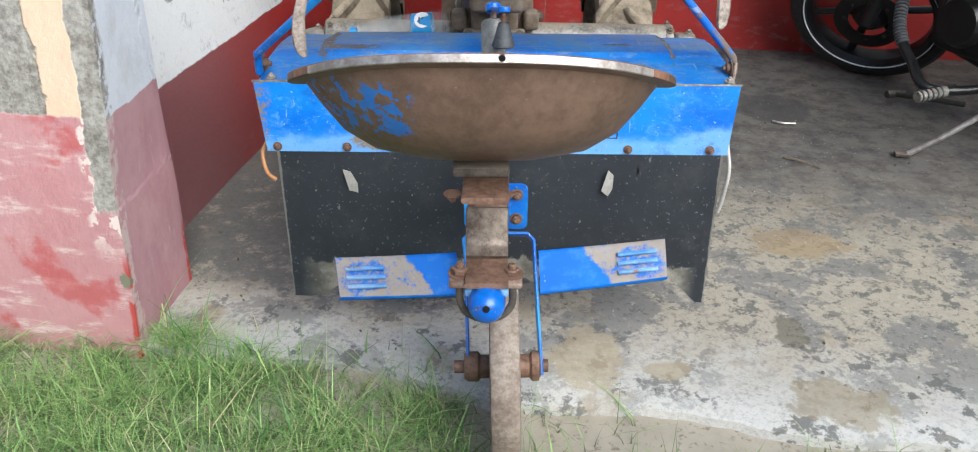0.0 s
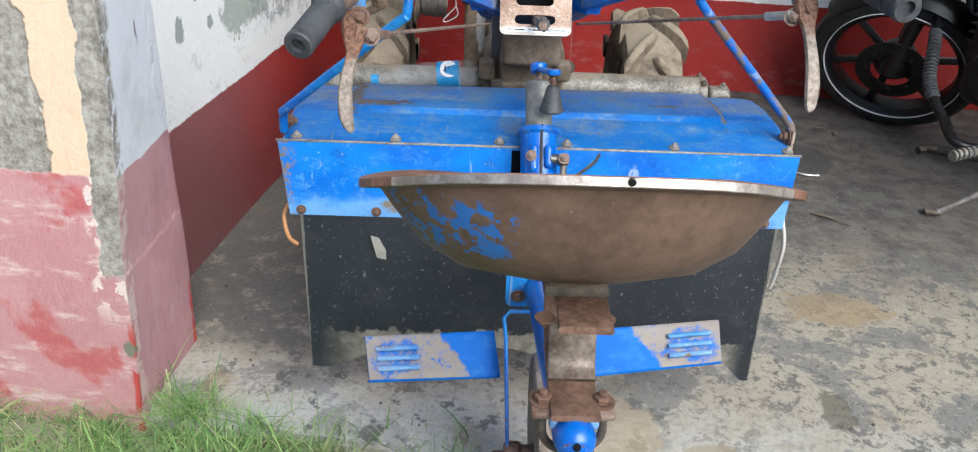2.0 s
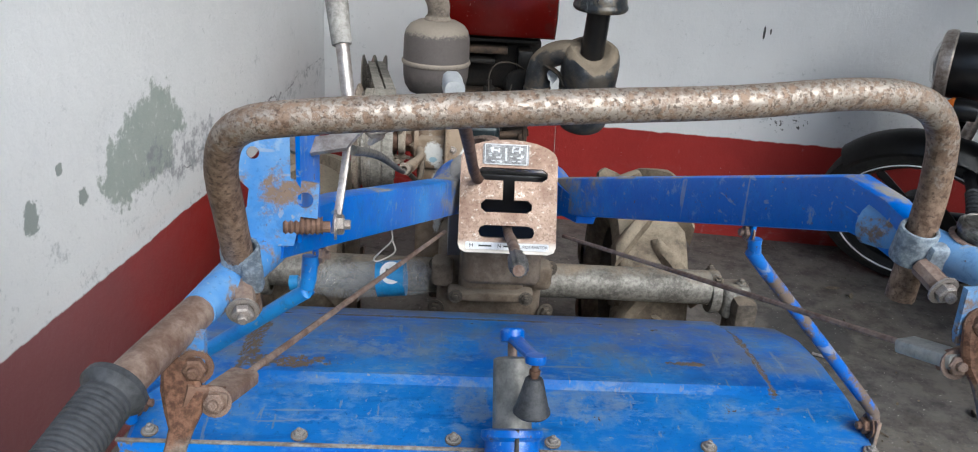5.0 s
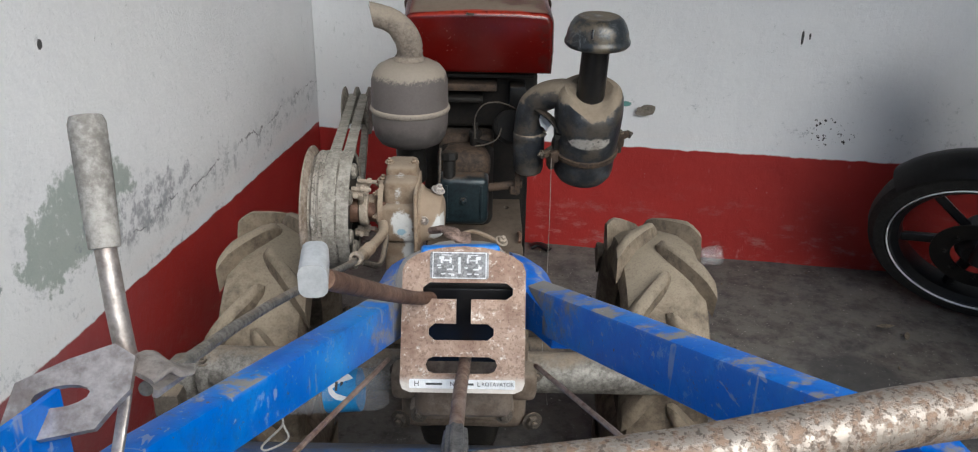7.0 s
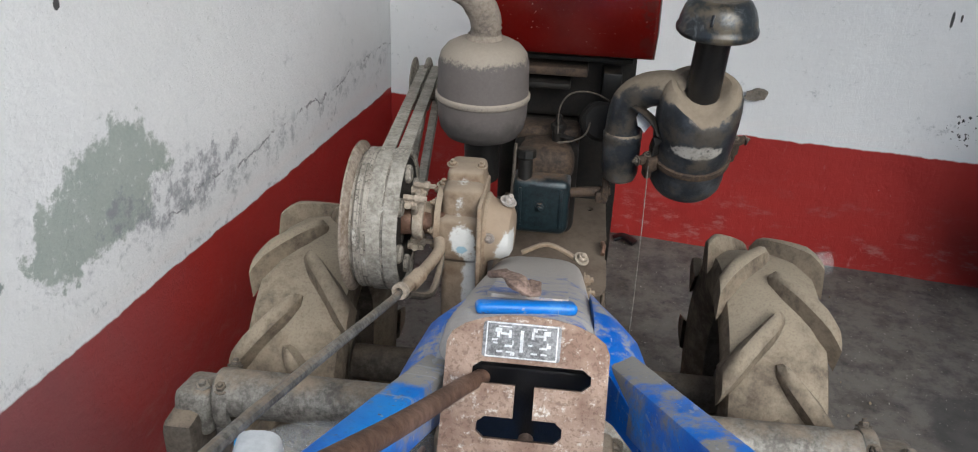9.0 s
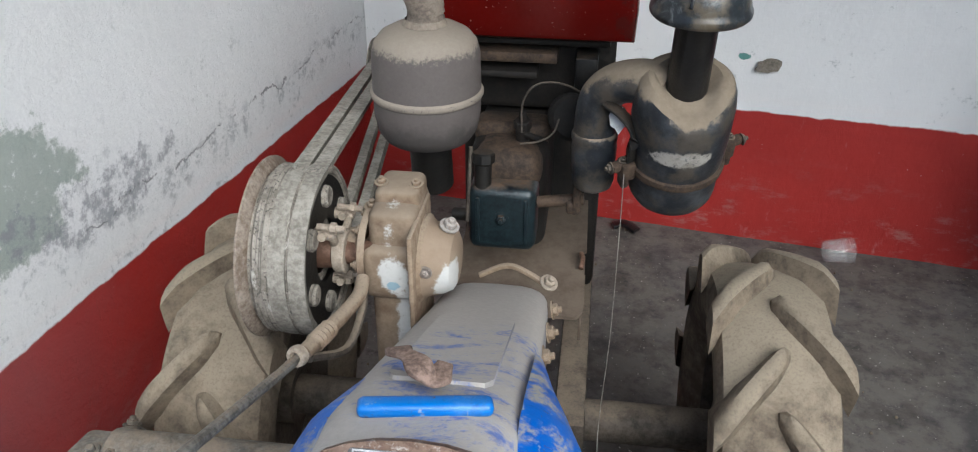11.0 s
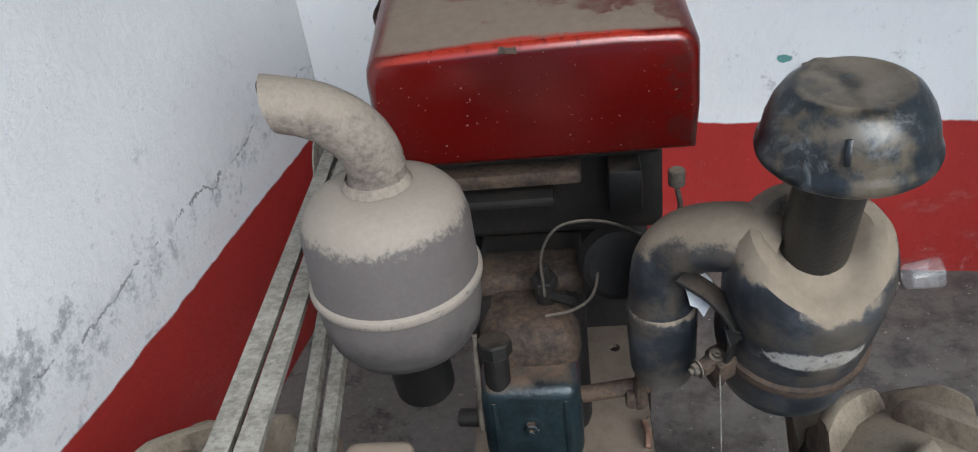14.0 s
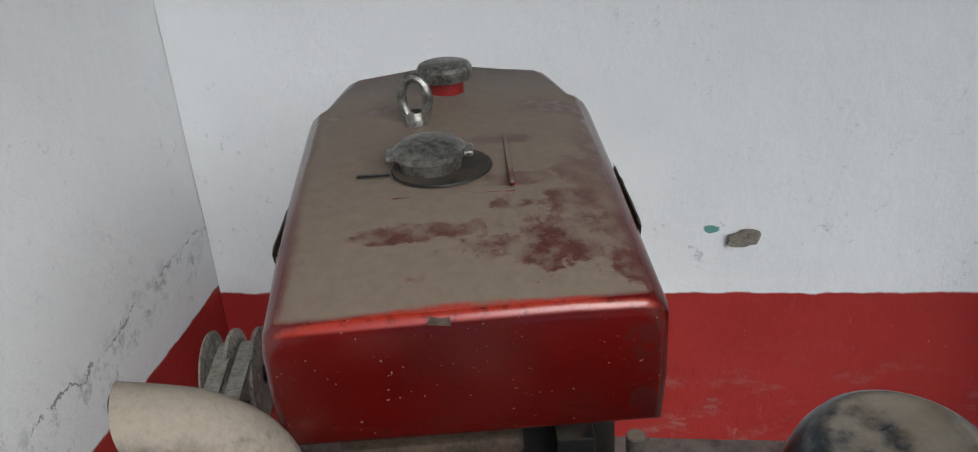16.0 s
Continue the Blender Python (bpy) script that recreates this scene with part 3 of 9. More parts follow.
def flap_material():
    m = Mat("black_rubber_sheet", 0.55)
    c = m.mix(m.noise(6.0, 6, 0.65), (0.022, 0.026, 0.033), (0.078, 0.088, 0.104))
    c = m.mix(m.ramp(m.noise(60.0, 3, 0.6), 0.69, 0.74), c, (0.28, 0.28, 0.27))
    c = m.mix(m.math('MULTIPLY', m.ramp(m.noise(120.0, 4, 0.7), 0.62, 0.67), 0.8), c, (0.3, 0.31, 0.32))
    c = m.mix(m.math('MULTIPLY', m.ramp(m.noise(14.0, 8, 0.75), 0.5, 0.7), 0.5), c, (0.1, 0.105, 0.11))
    z = m.axis(2)
    x = m.axis(0)
    mid = m.math('MULTIPLY', m.ramp(x, -0.43, -0.33), m.ramp(x, 0.44, 0.38))
    edge = m.ramp(m.math('ADD', z, m.math('MULTIPLY', m.noise(22.0, 6, 0.65), 0.11)), 0.262, 0.252)
    c = m.mix(m.math('MULTIPLY', edge, mid), c, m.mix(m.ramp(m.noise(30.0, 7, 0.72), 0.35, 0.65), (0.3, 0.275, 0.22), (0.58, 0.54, 0.46)))
    rim = m.ramp(m.math('ADD', m.math('ABSOLUTE', m.math('SUBTRACT', x, 0.008)), m.math('MULTIPLY', m.noise(60.0, 4, 0.6), 0.006)), 0.4485, 0.4505)
    c = m.mix(m.math('MULTIPLY', rim, 0.7), c, (0.4, 0.38, 0.33))
    m.colour(c).bump(m.noise(70.0, 4), 0.2, 0.001)
    return m.m


def wall_material(name, stripe, left):
    """White limewash above a red dado, with damp stains."""
    m = Mat(name, 0.85)
    z = m.axis(2)
    fine, mid = m.noise(45.0, 8, 0.72), m.noise(5.0, 7, 0.66)
    c = m.mix(mid, (0.71, 0.715, 0.73), (0.83, 0.835, 0.845))
    low = m.ramp(z, 0.95, 0.42)
    damp = m.math('MULTIPLY', low, m.ramp(m.math('ADD', m.math('MULTIPLY', m.noise(9.0, 9, 0.76), 0.6), m.math('MULTIPLY', m.noise(55.0, 6, 0.7), 0.4)), 0.535 if left else 0.56, 0.64))
    c = m.mix(m.math('MULTIPLY', damp, 0.6), c, (0.33, 0.35, 0.37))
    c = m.mix(m.math('MULTIPLY', m.ramp(m.noise(90.0, 5, 0.7), 0.66, 0.74), 0.5), c, (0.2, 0.2, 0.2))
    marks = m.math('MULTIPLY', m.ramp(m.noise(3.5, 4, 0.6), 0.5, 0.62), m.ramp(m.noise(40.0, 8, 0.78), 0.58, 0.64))
    c = m.mix(m.math('MULTIPLY', marks, 0.45), c, (0.4, 0.42, 0.42))
    if left:
        g = m.math('MAXIMUM', m.blob((-1.11, 2.7, 0.645), (0.4, 0.15, 0.1), 0.5, 16.0), m.blob((-1.11, 2.57, 0.6), (0.4, 0.1, 0.08), 0.6, 18.0))
        c = m.mix(m.math('MULTIPLY', m.math('MULTIPLY', g, m.ramp(fine, 0.26, 0.44)), 0.8), c, m.mix(m.noise(12.0, 5), (0.19, 0.25, 0.215), (0.34, 0.38, 0.34)))
        g = m.math('MULTIPLY', m.blob((-1.11, 2.9, 0.555), (0.4, 0.22, 0.06), 0.8, 9.0), m.ramp(m.noise(30.0, 8, 0.75), 0.42, 0.6))
        c = m.mix(m.math('MULTIPLY', g, 0.75), c, (0.24, 0.25, 0.28))
        wave = m.math('ADD', z, m.math('ADD', m.math('MULTIPLY', m.math('SUBTRACT', m.noise(6.0, 6, 0.7), 0.5), 0.12), m.math('MULTIPLY', m.axis(1), -0.03)))
        line = m.math('MULTIPLY', m.ramp(m.math('ABSOLUTE', m.math('SUBTRACT', wave, 0.43)), 0.004, 0.0012), m.math('MULTIPLY', m.ramp(m.axis(1), 2.75, 2.9), m.ramp(m.noise(14.0, 5, 0.7), 0.44, 0.54)))
        c = m.mix(m.math('MULTIPLY', line, 0.8), c, (0.16, 0.16, 0.17))
        haze = m.math('MULTIPLY', m.ramp(m.math('ABSOLUTE', m.math('SUBTRACT', wave, 0.415)), 0.06, 0.0), m.math('MULTIPLY', m.ramp(m.axis(1), 2.7, 2.95), m.ramp(m.noise(24.0, 8, 0.78), 0.5, 0.62)))
        c = m.mix(m.math('MULTIPLY', haze, 0.65), c, (0.3, 0.32, 0.34))
        c = m.mix(m.blob((-1.11, 2.638, 0.974), (0.4, 0.007, 0.01), 0.3, 60.0), c, (0.06, 0.06, 0.06))
        for y, zz, ry, rz in ((2.225, 0.62, 0.025, 0.035), (2.33, 0.68, 0.012, 0.014), (2.4, 0.6, 0.02, 0.02)):
            c = m.mix(m.blob((-1.11, y, zz), (0.4, ry, rz), 0.5, 40.0), c, (0.3, 0.33, 0.32))
    else:
        g = m.math('MULTIPLY', m.blob((0.61, 4.055, 0.475), (0.09, 0.4, 0.05), 0.4, 8.0), m.ramp(m.noise(75.0, 3, 0.6), 0.6, 0.63))
        c = m.mix(g, c, (0.03, 0.03, 0.03))
        c = m.mix(m.blob((-0.045, 4.055, 0.531), (0.016, 0.4, 0.009), 0.3, 60.0), c, (0.12, 0.28, 0.26))
        c = m.mix(m.blob((0.478, 4.055, 0.774), (0.004, 0.4, 0.028), 0.5, 60.0), c, (0.06, 0.06, 0.06))
        c = m.mix(m.blob((0.5, 4.055, 0.78), (0.003, 0.4, 0.012), 0.5, 60.0), c, (0.06, 0.06, 0.06))
    red = m.mix(m.noise(7.0, 6, 0.65), (0.27, 0.018, 0.017), (0.4, 0.036, 0.03))
    red = m.mix(m.ramp(m.noise(26.0, 6, 0.7, stretch=(1, 1, 0.4)), 0.62, 0.78), red, (0.42, 0.18, 0.17))
    red = m.mix(m.ramp(m.noise(100.0, 3, 0.6), 0.73, 0.78), red, (0.5, 0.4, 0.38))
    scuff = m.math('MULTIPLY', m.ramp(z, 0.3, 0.05), m.ramp(m.noise(11.0, 7, 0.75, 0.0, None, (1, 1, 2.5)), 0.52, 0.68))
    red = m.mix(m.math('MULTIPLY', scuff, 0.5), red, (0.36, 0.22, 0.2))
    edge = m.math('ADD', z, m.math('MULTIPLY', m.math('SUBTRACT', m.noise(16.0, 5, 0.6), 0.5), 0.02))
    if left:
        # dado turns duller and more mauve towards the front
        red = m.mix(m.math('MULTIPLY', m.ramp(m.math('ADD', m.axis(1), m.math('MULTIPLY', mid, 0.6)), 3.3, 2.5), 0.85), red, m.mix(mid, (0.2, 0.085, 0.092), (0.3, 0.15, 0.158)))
    dado = m.ramp(edge, stripe + 0.003, stripe - 0.003)
    m.colour(m.mix(dado, c, red))
    m.rough(m.mix(dado, (0.9,) * 3, (0.36,) * 3))
    m.bump(m.math('ADD', fine, m.math('MULTIPLY', mid, 2.0)), 0.45, 0.006)
    return m.m


def pillar_material():
    """Peach paint flaking off cement on the front, white on the jamb, faded pink dado below."""
    m = Mat("flaking_pillar_paint", 0.88)
    x, y, z = m.axis(0), m.axis(1), m.axis(2)
    fine = m.noise(40.0, 8, 0.72)
    wob = m.math('MULTIPLY', m.math('SUBTRACT', m.noise(16.0, 6, 0.62), 0.5), 0.05)
    cement = m.mix(m.ramp(m.math('ADD', m.math('MULTIPLY', m.noise(70.0, 8, 0.75), 0.6), m.math('MULTIPLY', m.noise(14.0, 6, 0.7), 0.4)), 0.36, 0.64), (0.15, 0.135, 0.11), (0.46, 0.43, 0.39))
    peach = m.mix(m.noise(18.0, 6, 0.7), (0.7, 0.49, 0.34), (0.8, 0.62, 0.46))
    # distance in from the leaning corner
    d = m.math('ADD', m.math('SUBTRACT', m.math('ADD', m.math('MULTIPLY', z, 0.066), -0.955), x), wob)
    strip = m.math('MULTIPLY', m.ramp(d, 0.05, 0.046), m.ramp(m.math('ADD', z, wob), 0.33, 0.345))
    bare = m.math('MULTIPLY', m.ramp(m.math('ADD', x, wob), -1.036, -1.04), m.ramp(m.noise(7.0, 4, 0.5), 0.6, 0.57))
    front = m.mix(bare, peach, cement)
    pink = m.mix(m.noise(7.0, 7, 0.68), (0.42, 0.16, 0.17), (0.56, 0.34, 0.34))
    pink = m.mix(m.ramp(m.noise(14.0, 7, 0.7, 0.0, None, (0.5, 1, 1.6)), 0.5, 0.68), pink, (0.64, 0.5, 0.48))
    pink = m.mix(m.math('MULTIPLY', m.ramp(m.noise(5.0, 5, 0.6), 0.58, 0.66), 0.7), pink, (0.45, 0.07, 0.07))
    pink = m.mix(m.ramp(m.noise(30.0, 3, 0.5), 0.74, 0.76), pink, cement)
    pink = m.mix(m.math('MULTIPLY', m.ramp(d, 0.075, 0.06), m.math('MULTIPLY', m.ramp(z, 0.22, 0.3), m.ramp(m.noise(26.0, 5, 0.6), 0.5, 0.54))), pink, (0.72, 0.6, 0.56))
    e = m.math('ADD', z, m.math('MULTIPLY', m.math('SUBTRACT', m.noise(14.0, 5, 0.6), 0.5), 0.025))
    low = m.ramp(e, 0.541, 0.535)
    front = m.mix(strip, m.mix(low, front, pink), cement)
    white = m.mix(m.noise(12.0, 7, 0.7), (0.62, 0.645, 0.7), (0.76, 0.775, 0.82))
    white = m.mix(m.ramp(m.noise(15.0, 6, 0.65, 0.0, None, (1, 1.6, 0.4)), 0.7, 0.72), white, (0.2, 0.2, 0.2))
    arris = m.math('MULTIPLY', m.ramp(m.math('ADD', y, m.math('MULTIPLY', m.noise(22.0, 7, 0.7, 0.0, None, (1, 1, 0.5)), 0.12)), 1.665, 1.645), m.ramp(m.noise(30.0, 6, 0.7), 0.42, 0.5))
    white = m.mix(arris, white, cement)
    white = m.mix(m.math('MULTIPLY', m.ramp(m.noise(4.0, 6, 0.7), 0.5, 0.66), 0.5), white, (0.5, 0.5, 0.5))
    mauve = m.mix(m.noise(9.0, 7, 0.68, 0.0, None, (1, 2.0, 0.5)), (0.36, 0.15, 0.17), (0.5, 0.31, 0.34))
    mauve = m.mix(m.ramp(m.noise(28.0, 6, 0.7, 0.0, None, (1, 1.5, 0.3)), 0.58, 0.75), mauve, (0.56, 0.44, 0.47))
    mauve = m.mix(m.ramp(m.noise(24.0, 4, 0.5), 0.73, 0.76), mauve, cement)
    mauve = m.mix(m.math('MULTIPLY', m.ramp(m.noise(6.0, 7, 0.72), 0.48, 0.6), 0.55), mauve, (0.5, 0.3, 0.31))
    mauve = m.mix(m.math('MULTIPLY', arris, 0.8), mauve, (0.6, 0.48, 0.45))
    e2 = m.math('ADD', e, m.math('MULTIPLY', m.math('SUBTRACT', y, 1.567), 0.05))
    jamb = m.mix(m.ramp(e2, 0.541, 0.537), white, mauve)
    c = m.mix(m.ramp(m.normal(0), 0.45, 0.6), front, jamb)
    dd = m.math('ADD', m.math('MULTIPLY', wob, -0.6), d)
    corner = m.math('MULTIPLY', m.math('MULTIPLY', m.ramp(dd, 0.014, 0.006), m.ramp(y, 1.585, 1.572)), m.math('MULTIPLY', m.ramp(z, 0.26, 0.18), m.ramp(m.noise(18.0, 5, 0.6), 0.42, 0.5)))
    foot = m.math('MULTIPLY', m.ramp(m.math('ADD', y, wob), 1.838, 1.848), m.math('MULTIPLY', m.ramp(z, 0.18, 0.13), m.ramp(m.noise(18.0, 5, 0.6), 0.36, 0.46)))
    c = m.mix(m.math('MAXIMUM', corner, foot), c, m.mix(fine, (0.42, 0.03, 0.025), (0.5, 0.09, 0.07)))
    c = m.mix(m.blob((-0.955, 1.57, 0.17), (0.012, 0.02, 0.02), 0.4, 50.0), c, (0.2, 0.2, 0.14))
    m.colour(c).bump(m.math('ADD', fine, m.math('ADD', m.math('MULTIPLY', m.noise(9.0, 5), 2.0), m.math('MULTIPLY', m.math('MAXIMUM', strip, m.math('MULTIPLY', bare, m.math('SUBTRACT', 1.0, low))), -2.0))), 0.5, 0.006)
    return m.m


def floor_material():
    m = Mat("stained_concrete", 0.9)
    big, mid, fine = m.noise(2.2, 6, 0.65), m.noise(7.5, 8, 0.7), m.noise(70.0, 8, 0.75)
    x, y = m.axis(0), m.axis(1)
    pale = m.mix(big, (0.33, 0.285, 0.215), (0.44, 0.395, 0.32))
    # paler towards the open front: the daylight there is painted into the concrete
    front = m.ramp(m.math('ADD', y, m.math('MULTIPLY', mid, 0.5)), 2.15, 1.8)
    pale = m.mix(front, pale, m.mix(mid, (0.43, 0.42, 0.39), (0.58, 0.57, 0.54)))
    pale = m.mix(m.math('MULTIPLY', m.ramp(fine, 0.45, 0.65), 0.4), pale, (0.22, 0.205, 0.18))
    pale = m.mix(m.math('MULTIPLY', m.ramp(m.noise(190.0, 4, 0.7), 0.58, 0.66), 0.5), pale, (0.13, 0.12, 0.105))
    blot = m.math('ADD', m.math('MULTIPLY', m.noise(4.2, 7, 0.62, 0.3), 0.8), m.math('MULTIPLY', fine, 0.2))
    c = m.mix(m.math('MULTIPLY', m.ramp(blot, 0.505, 0.545), m.math('SUBTRACT', 0.78, m.math('MULTIPLY', front, 0.4))), pale, m.mix(fine, (0.1, 0.1, 0.1), (0.25, 0.245, 0.235)))
    spot = m.math('ADD', m.math('MULTIPLY', m.noise(12.0, 7, 0.66), 0.72), m.math('MULTIPLY', fine, 0.28))
    c = m.mix(m.math('MULTIPLY', m.ramp(spot, 0.54, 0.575), m.math('MULTIPLY', m.ramp(big, 0.3, 0.55), 0.85)), c, m.mix(fine, (0.06, 0.06, 0.06), (0.16, 0.155, 0.145)))
    c = m.mix(m.math('MULTIPLY', m.ramp(m.noise(5.0, 5, 0.6), 0.57, 0.68), 0.6), c, m.mix(fine, (0.25, 0.195, 0.12), (0.36, 0.29, 0.19)))
    c = m.mix(m.math('MULTIPLY', m.ramp(m.noise(36.0, 8, 0.78, 0.3), 0.52, 0.6), m.ramp(y, 1.55, 2.0)), c, m.mix(fine, (0.07, 0.068, 0.064), (0.2, 0.19, 0.175)))
    c = m.mix(m.math('MULTIPLY', m.ramp(m.noise(52.0, 7, 0.75), 0.6, 0.65), 0.55), c, (0.5, 0.48, 0.43))
    for p, r, k in (((0.48, 1.86, 0), (0.035, 0.07, 0.4), (0.07, 0.065, 0.045)), ((0.2, 1.68, 0), (0.05, 0.035, 0.4), (0.33, 0.27, 0.17)), ((0.55, 1.63, 0), (0.11, 0.07, 0.4), (0.27, 0.22, 0.14)), ((0.56, 2.3, 0), (0.13, 0.08, 0.4), (0.32, 0.23, 0.12)), ((0.02, 1.7, 0), (0.08, 0.12, 0.4), (0.38, 0.31, 0.2))):
        c = m.mix(m.math('MULTIPLY', m.blob(p, r, 0.5, 18.0), 0.65), c, k)
    # deeper in, the shed's shade is put into the colour, along with dirt
    inner_shade = m.ramp(m.math('ADD', y, m.math('MULTIPLY', mid, 0.8)), 2.5, 3.3)
    c = m.mix(m.math('MULTIPLY', inner_shade, 0.88), c, m.mix(m.ramp(spot, 0.35, 0.65), (0.032, 0.03, 0.032), (0.15, 0.137, 0.128)))
    # darker mottling on the left, behind the front wall end
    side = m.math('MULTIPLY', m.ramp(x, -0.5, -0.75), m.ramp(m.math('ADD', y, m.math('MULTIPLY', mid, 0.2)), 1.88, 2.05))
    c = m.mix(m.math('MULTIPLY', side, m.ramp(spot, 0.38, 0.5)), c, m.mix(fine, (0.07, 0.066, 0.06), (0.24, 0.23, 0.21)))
    c = m.mix(m.math('MULTIPLY', m.blob((0.62, 3.33, 0.0), (0.13, 0.15, 0.4), 0.25, 9.0), 0.7), c, (0.05, 0.05, 0.05))
    c = m.mix(m.math('MULTIPLY', m.ramp(m.noise(110.0, 3, 0.6), 0.68, 0.72), 0.7), c, (0.55, 0.53, 0.49))
    m.colour(c).bump(m.math('ADD', fine, mid), 0.4, 0.004)
    return m.m


def soil_material():
    m = Mat("dry_soil", 0.95)
    c = m.mix(m.noise(9.0, 8, 0.7), (0.27, 0.235, 0.18), (0.5, 0.45, 0.37))
    c = m.mix(m.ramp(m.noise(1.5, 4), 0.5, 0.6), c, (0.24, 0.235, 0.13))
    c = m.mix(m.math('MULTIPLY', m.ramp(m.noise(60.0, 5, 0.7), 0.55, 0.65), 0.6), c, (0.1, 0.085, 0.06))
    m.colour(c).bump(m.noise(50.0, 8, 0.75), 0.6, 0.01)
    return m.m


def grass_material():
    m = Mat("grass_blades", 0.6)
    g = m.node("ShaderNodeNewGeometry").outputs["Random Per Island"]
    r2 = m.math('FRACT', m.math('MULTIPLY', g, 17.3))
    c = m.mix(r2, (0.05, 0.15, 0.03), (0.36, 0.54, 0.17))
    c = m.mix(m.ramp(g, 0.84, 0.87), c, m.mix(r2, (0.42, 0.36, 0.2), (0.55, 0.6, 0.3)))
    # shade low between the blades, painted as a dark foot on each
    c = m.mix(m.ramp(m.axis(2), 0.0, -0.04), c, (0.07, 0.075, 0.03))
    m.colour(c)
    return m.m


def glass_material():
    m = Mat("clear_plastic", 0.03)
    m.b.inputs["Alpha"].default_value = 0.13
    m.b.inputs["IOR"].default_value = 1.5
    m.colour((0.75, 0.77, 0.78)).bump(m.noise(45.0, 3, 0.5), 0.8, 0.004)
    return m.m


def panel_material():
    m = Mat("blue_panel_paint", 0.38)
    z = m.axis(2)
    n1, n2, f = m.noise(4.0, 5, 0.6, stretch=(1, 1, 1.6)), m.noise(16.0, 7, 0.7), m.noise(150.0, 4, 0.7)
    c = m.mix(m.ramp(n1, 0.36, 0.62), (0.004, 0.11, 0.52), (0.014, 0.2, 0.68))
    wash = m.ramp(m.math('ADD', z, m.math('MULTIPLY', m.math('SUBTRACT', n1, 0.5), 0.16)), 0.5, 0.478)
    c = m.mix(m.math('MULTIPLY', wash, 0.8), c, m.mix(n2, (0.1, 0.3, 0.62), (0.24, 0.44, 0.7)))
    streak = m.ramp(m.noise(9.0, 6, 0.7, stretch=(5.0, 1, 0.5)), 0.66, 0.72)
    c = m.mix(m.math('MULTIPLY', streak, 0.6), c, (0.25, 0.4, 0.62))
    c = m.mix(m.math('MULTIPLY', m.ramp(m.noise(24.0, 8, 0.75, 0.4, None, (0.5, 1, 1)), 0.52, 0.66), 0.45), c, (0.12, 0.3, 0.62))
    c = m.mix(m.math('MULTIPLY', m.ramp(m.noise(13.0, 7, 0.72, 0.3), 0.55, 0.68), 0.5), c, (0.006, 0.07, 0.36))
    rust = m.math('MAXIMUM', m.ramp(m.math('ADD', m.math('MULTIPLY', n2, 0.7), m.math('MULTIPLY', f, 0.3)), 0.655, 0.69), m.math('MULTIPLY', m.blob((-0.24, -0.02, 0.472), (0.05, 0.4, 0.016), 0.6, 40.0), m.ramp(f, 0.35, 0.5)))
    c = m.mix(m.math('MULTIPLY', m.ramp(m.noise(45.0, 8, 0.78, 0.3), 0.54, 0.64), 0.45), c, (0.16, 0.34, 0.66))
    smear = m.math('MULTIPLY', m.blob((0.178, -0.02, 0.525), (0.015, 0.4, 0.042), 0.5, 24.0), m.ramp(m.noise(30.0, 6, 0.7, 0.0, None, (3.0, 1, 0.3)), 0.4, 0.6))
    c = m.mix(m.math('MULTIPLY', smear, 0.6), c, (0.5, 0.56, 0.62))
    rust = m.math('MAXIMUM', rust, m.math('MULTIPLY', m.ramp(m.math('ADD', m.math('MULTIPLY', m.axis(0), -1.0), m.math('MULTIPLY', n2, 0.06)), 0.478, 0.492), m.ramp(f, 0.46, 0.56)))
    c = m.mix(rust, c, m.mix(f, (0.12, 0.07, 0.04), (0.3, 0.25, 0.17)))
    c = m.mix(m.math('MULTIPLY', m.scratches(110.0, 0.69), 0.45), c, (0.36, 0.42, 0.5))
    c = m.mix(m.math('MULTIPLY', m.ramp(m.noise(95.0, 3, 0.6), 0.7, 0.73), 0.7), c, (0.42, 0.46, 0.5))
    c = m.mix(m.math('MULTIPLY', m.ramp(f, 0.58, 0.7), 0.35), c, (0.02, 0.06, 0.2))
    m.colour(c).bump(f, 0.2, 0.001)
    return m.m


PEDAL, CAPM, HOUSING = pedal_material(), cap_material(), housing_material()
AIR, SEAT_UNDER, CASE, COVER, CAP_END = air_material(), seat_under_material(), case_material(), cover_material(), cap_end_material()
PANEL, PULLEY, CHROME, MUFF = panel_material(), pulley_material(), loop_material(), muffler_material()
PLATE, HOOD, FLAP, FLOOR = plate_material(), red_hood(), flap_material(), floor_material()
WALL_L, WALL_B, PILLAR = wall_material("left_limewash", 0.402, True), wall_material("back_limewash", 0.383, False), pillar_material()
SOIL, GRASS, CLEAR = soil_material(), grass_material(), glass_material()
LEVER = lever_material()
PLAIN = metal("grey_cement", (0.14, 0.135, 0.125), (0.22, 0.21, 0.2), 0.9, 0.0, 6.0)

# ---- mesh tools ----


def finish(name, bm, mat, parent=None, label="", smooth=0.6):
    bmesh.ops.recalc_face_normals(bm, faces=bm.faces)
    for f in bm.faces:
        f.smooth = True
    for e in bm.edges:
        if len(e.link_faces) == 2 and e.calc_face_angle(0) > smooth:
            e.smooth = False
    me = bpy.data.meshes.new(name)
    bm.to_mesh(me)
    bm.free()
    me.materials.append(mat)
    ob = new(name, me)
    ob.parent = parent
    if label:
        tagged(ob, label)
    return ob


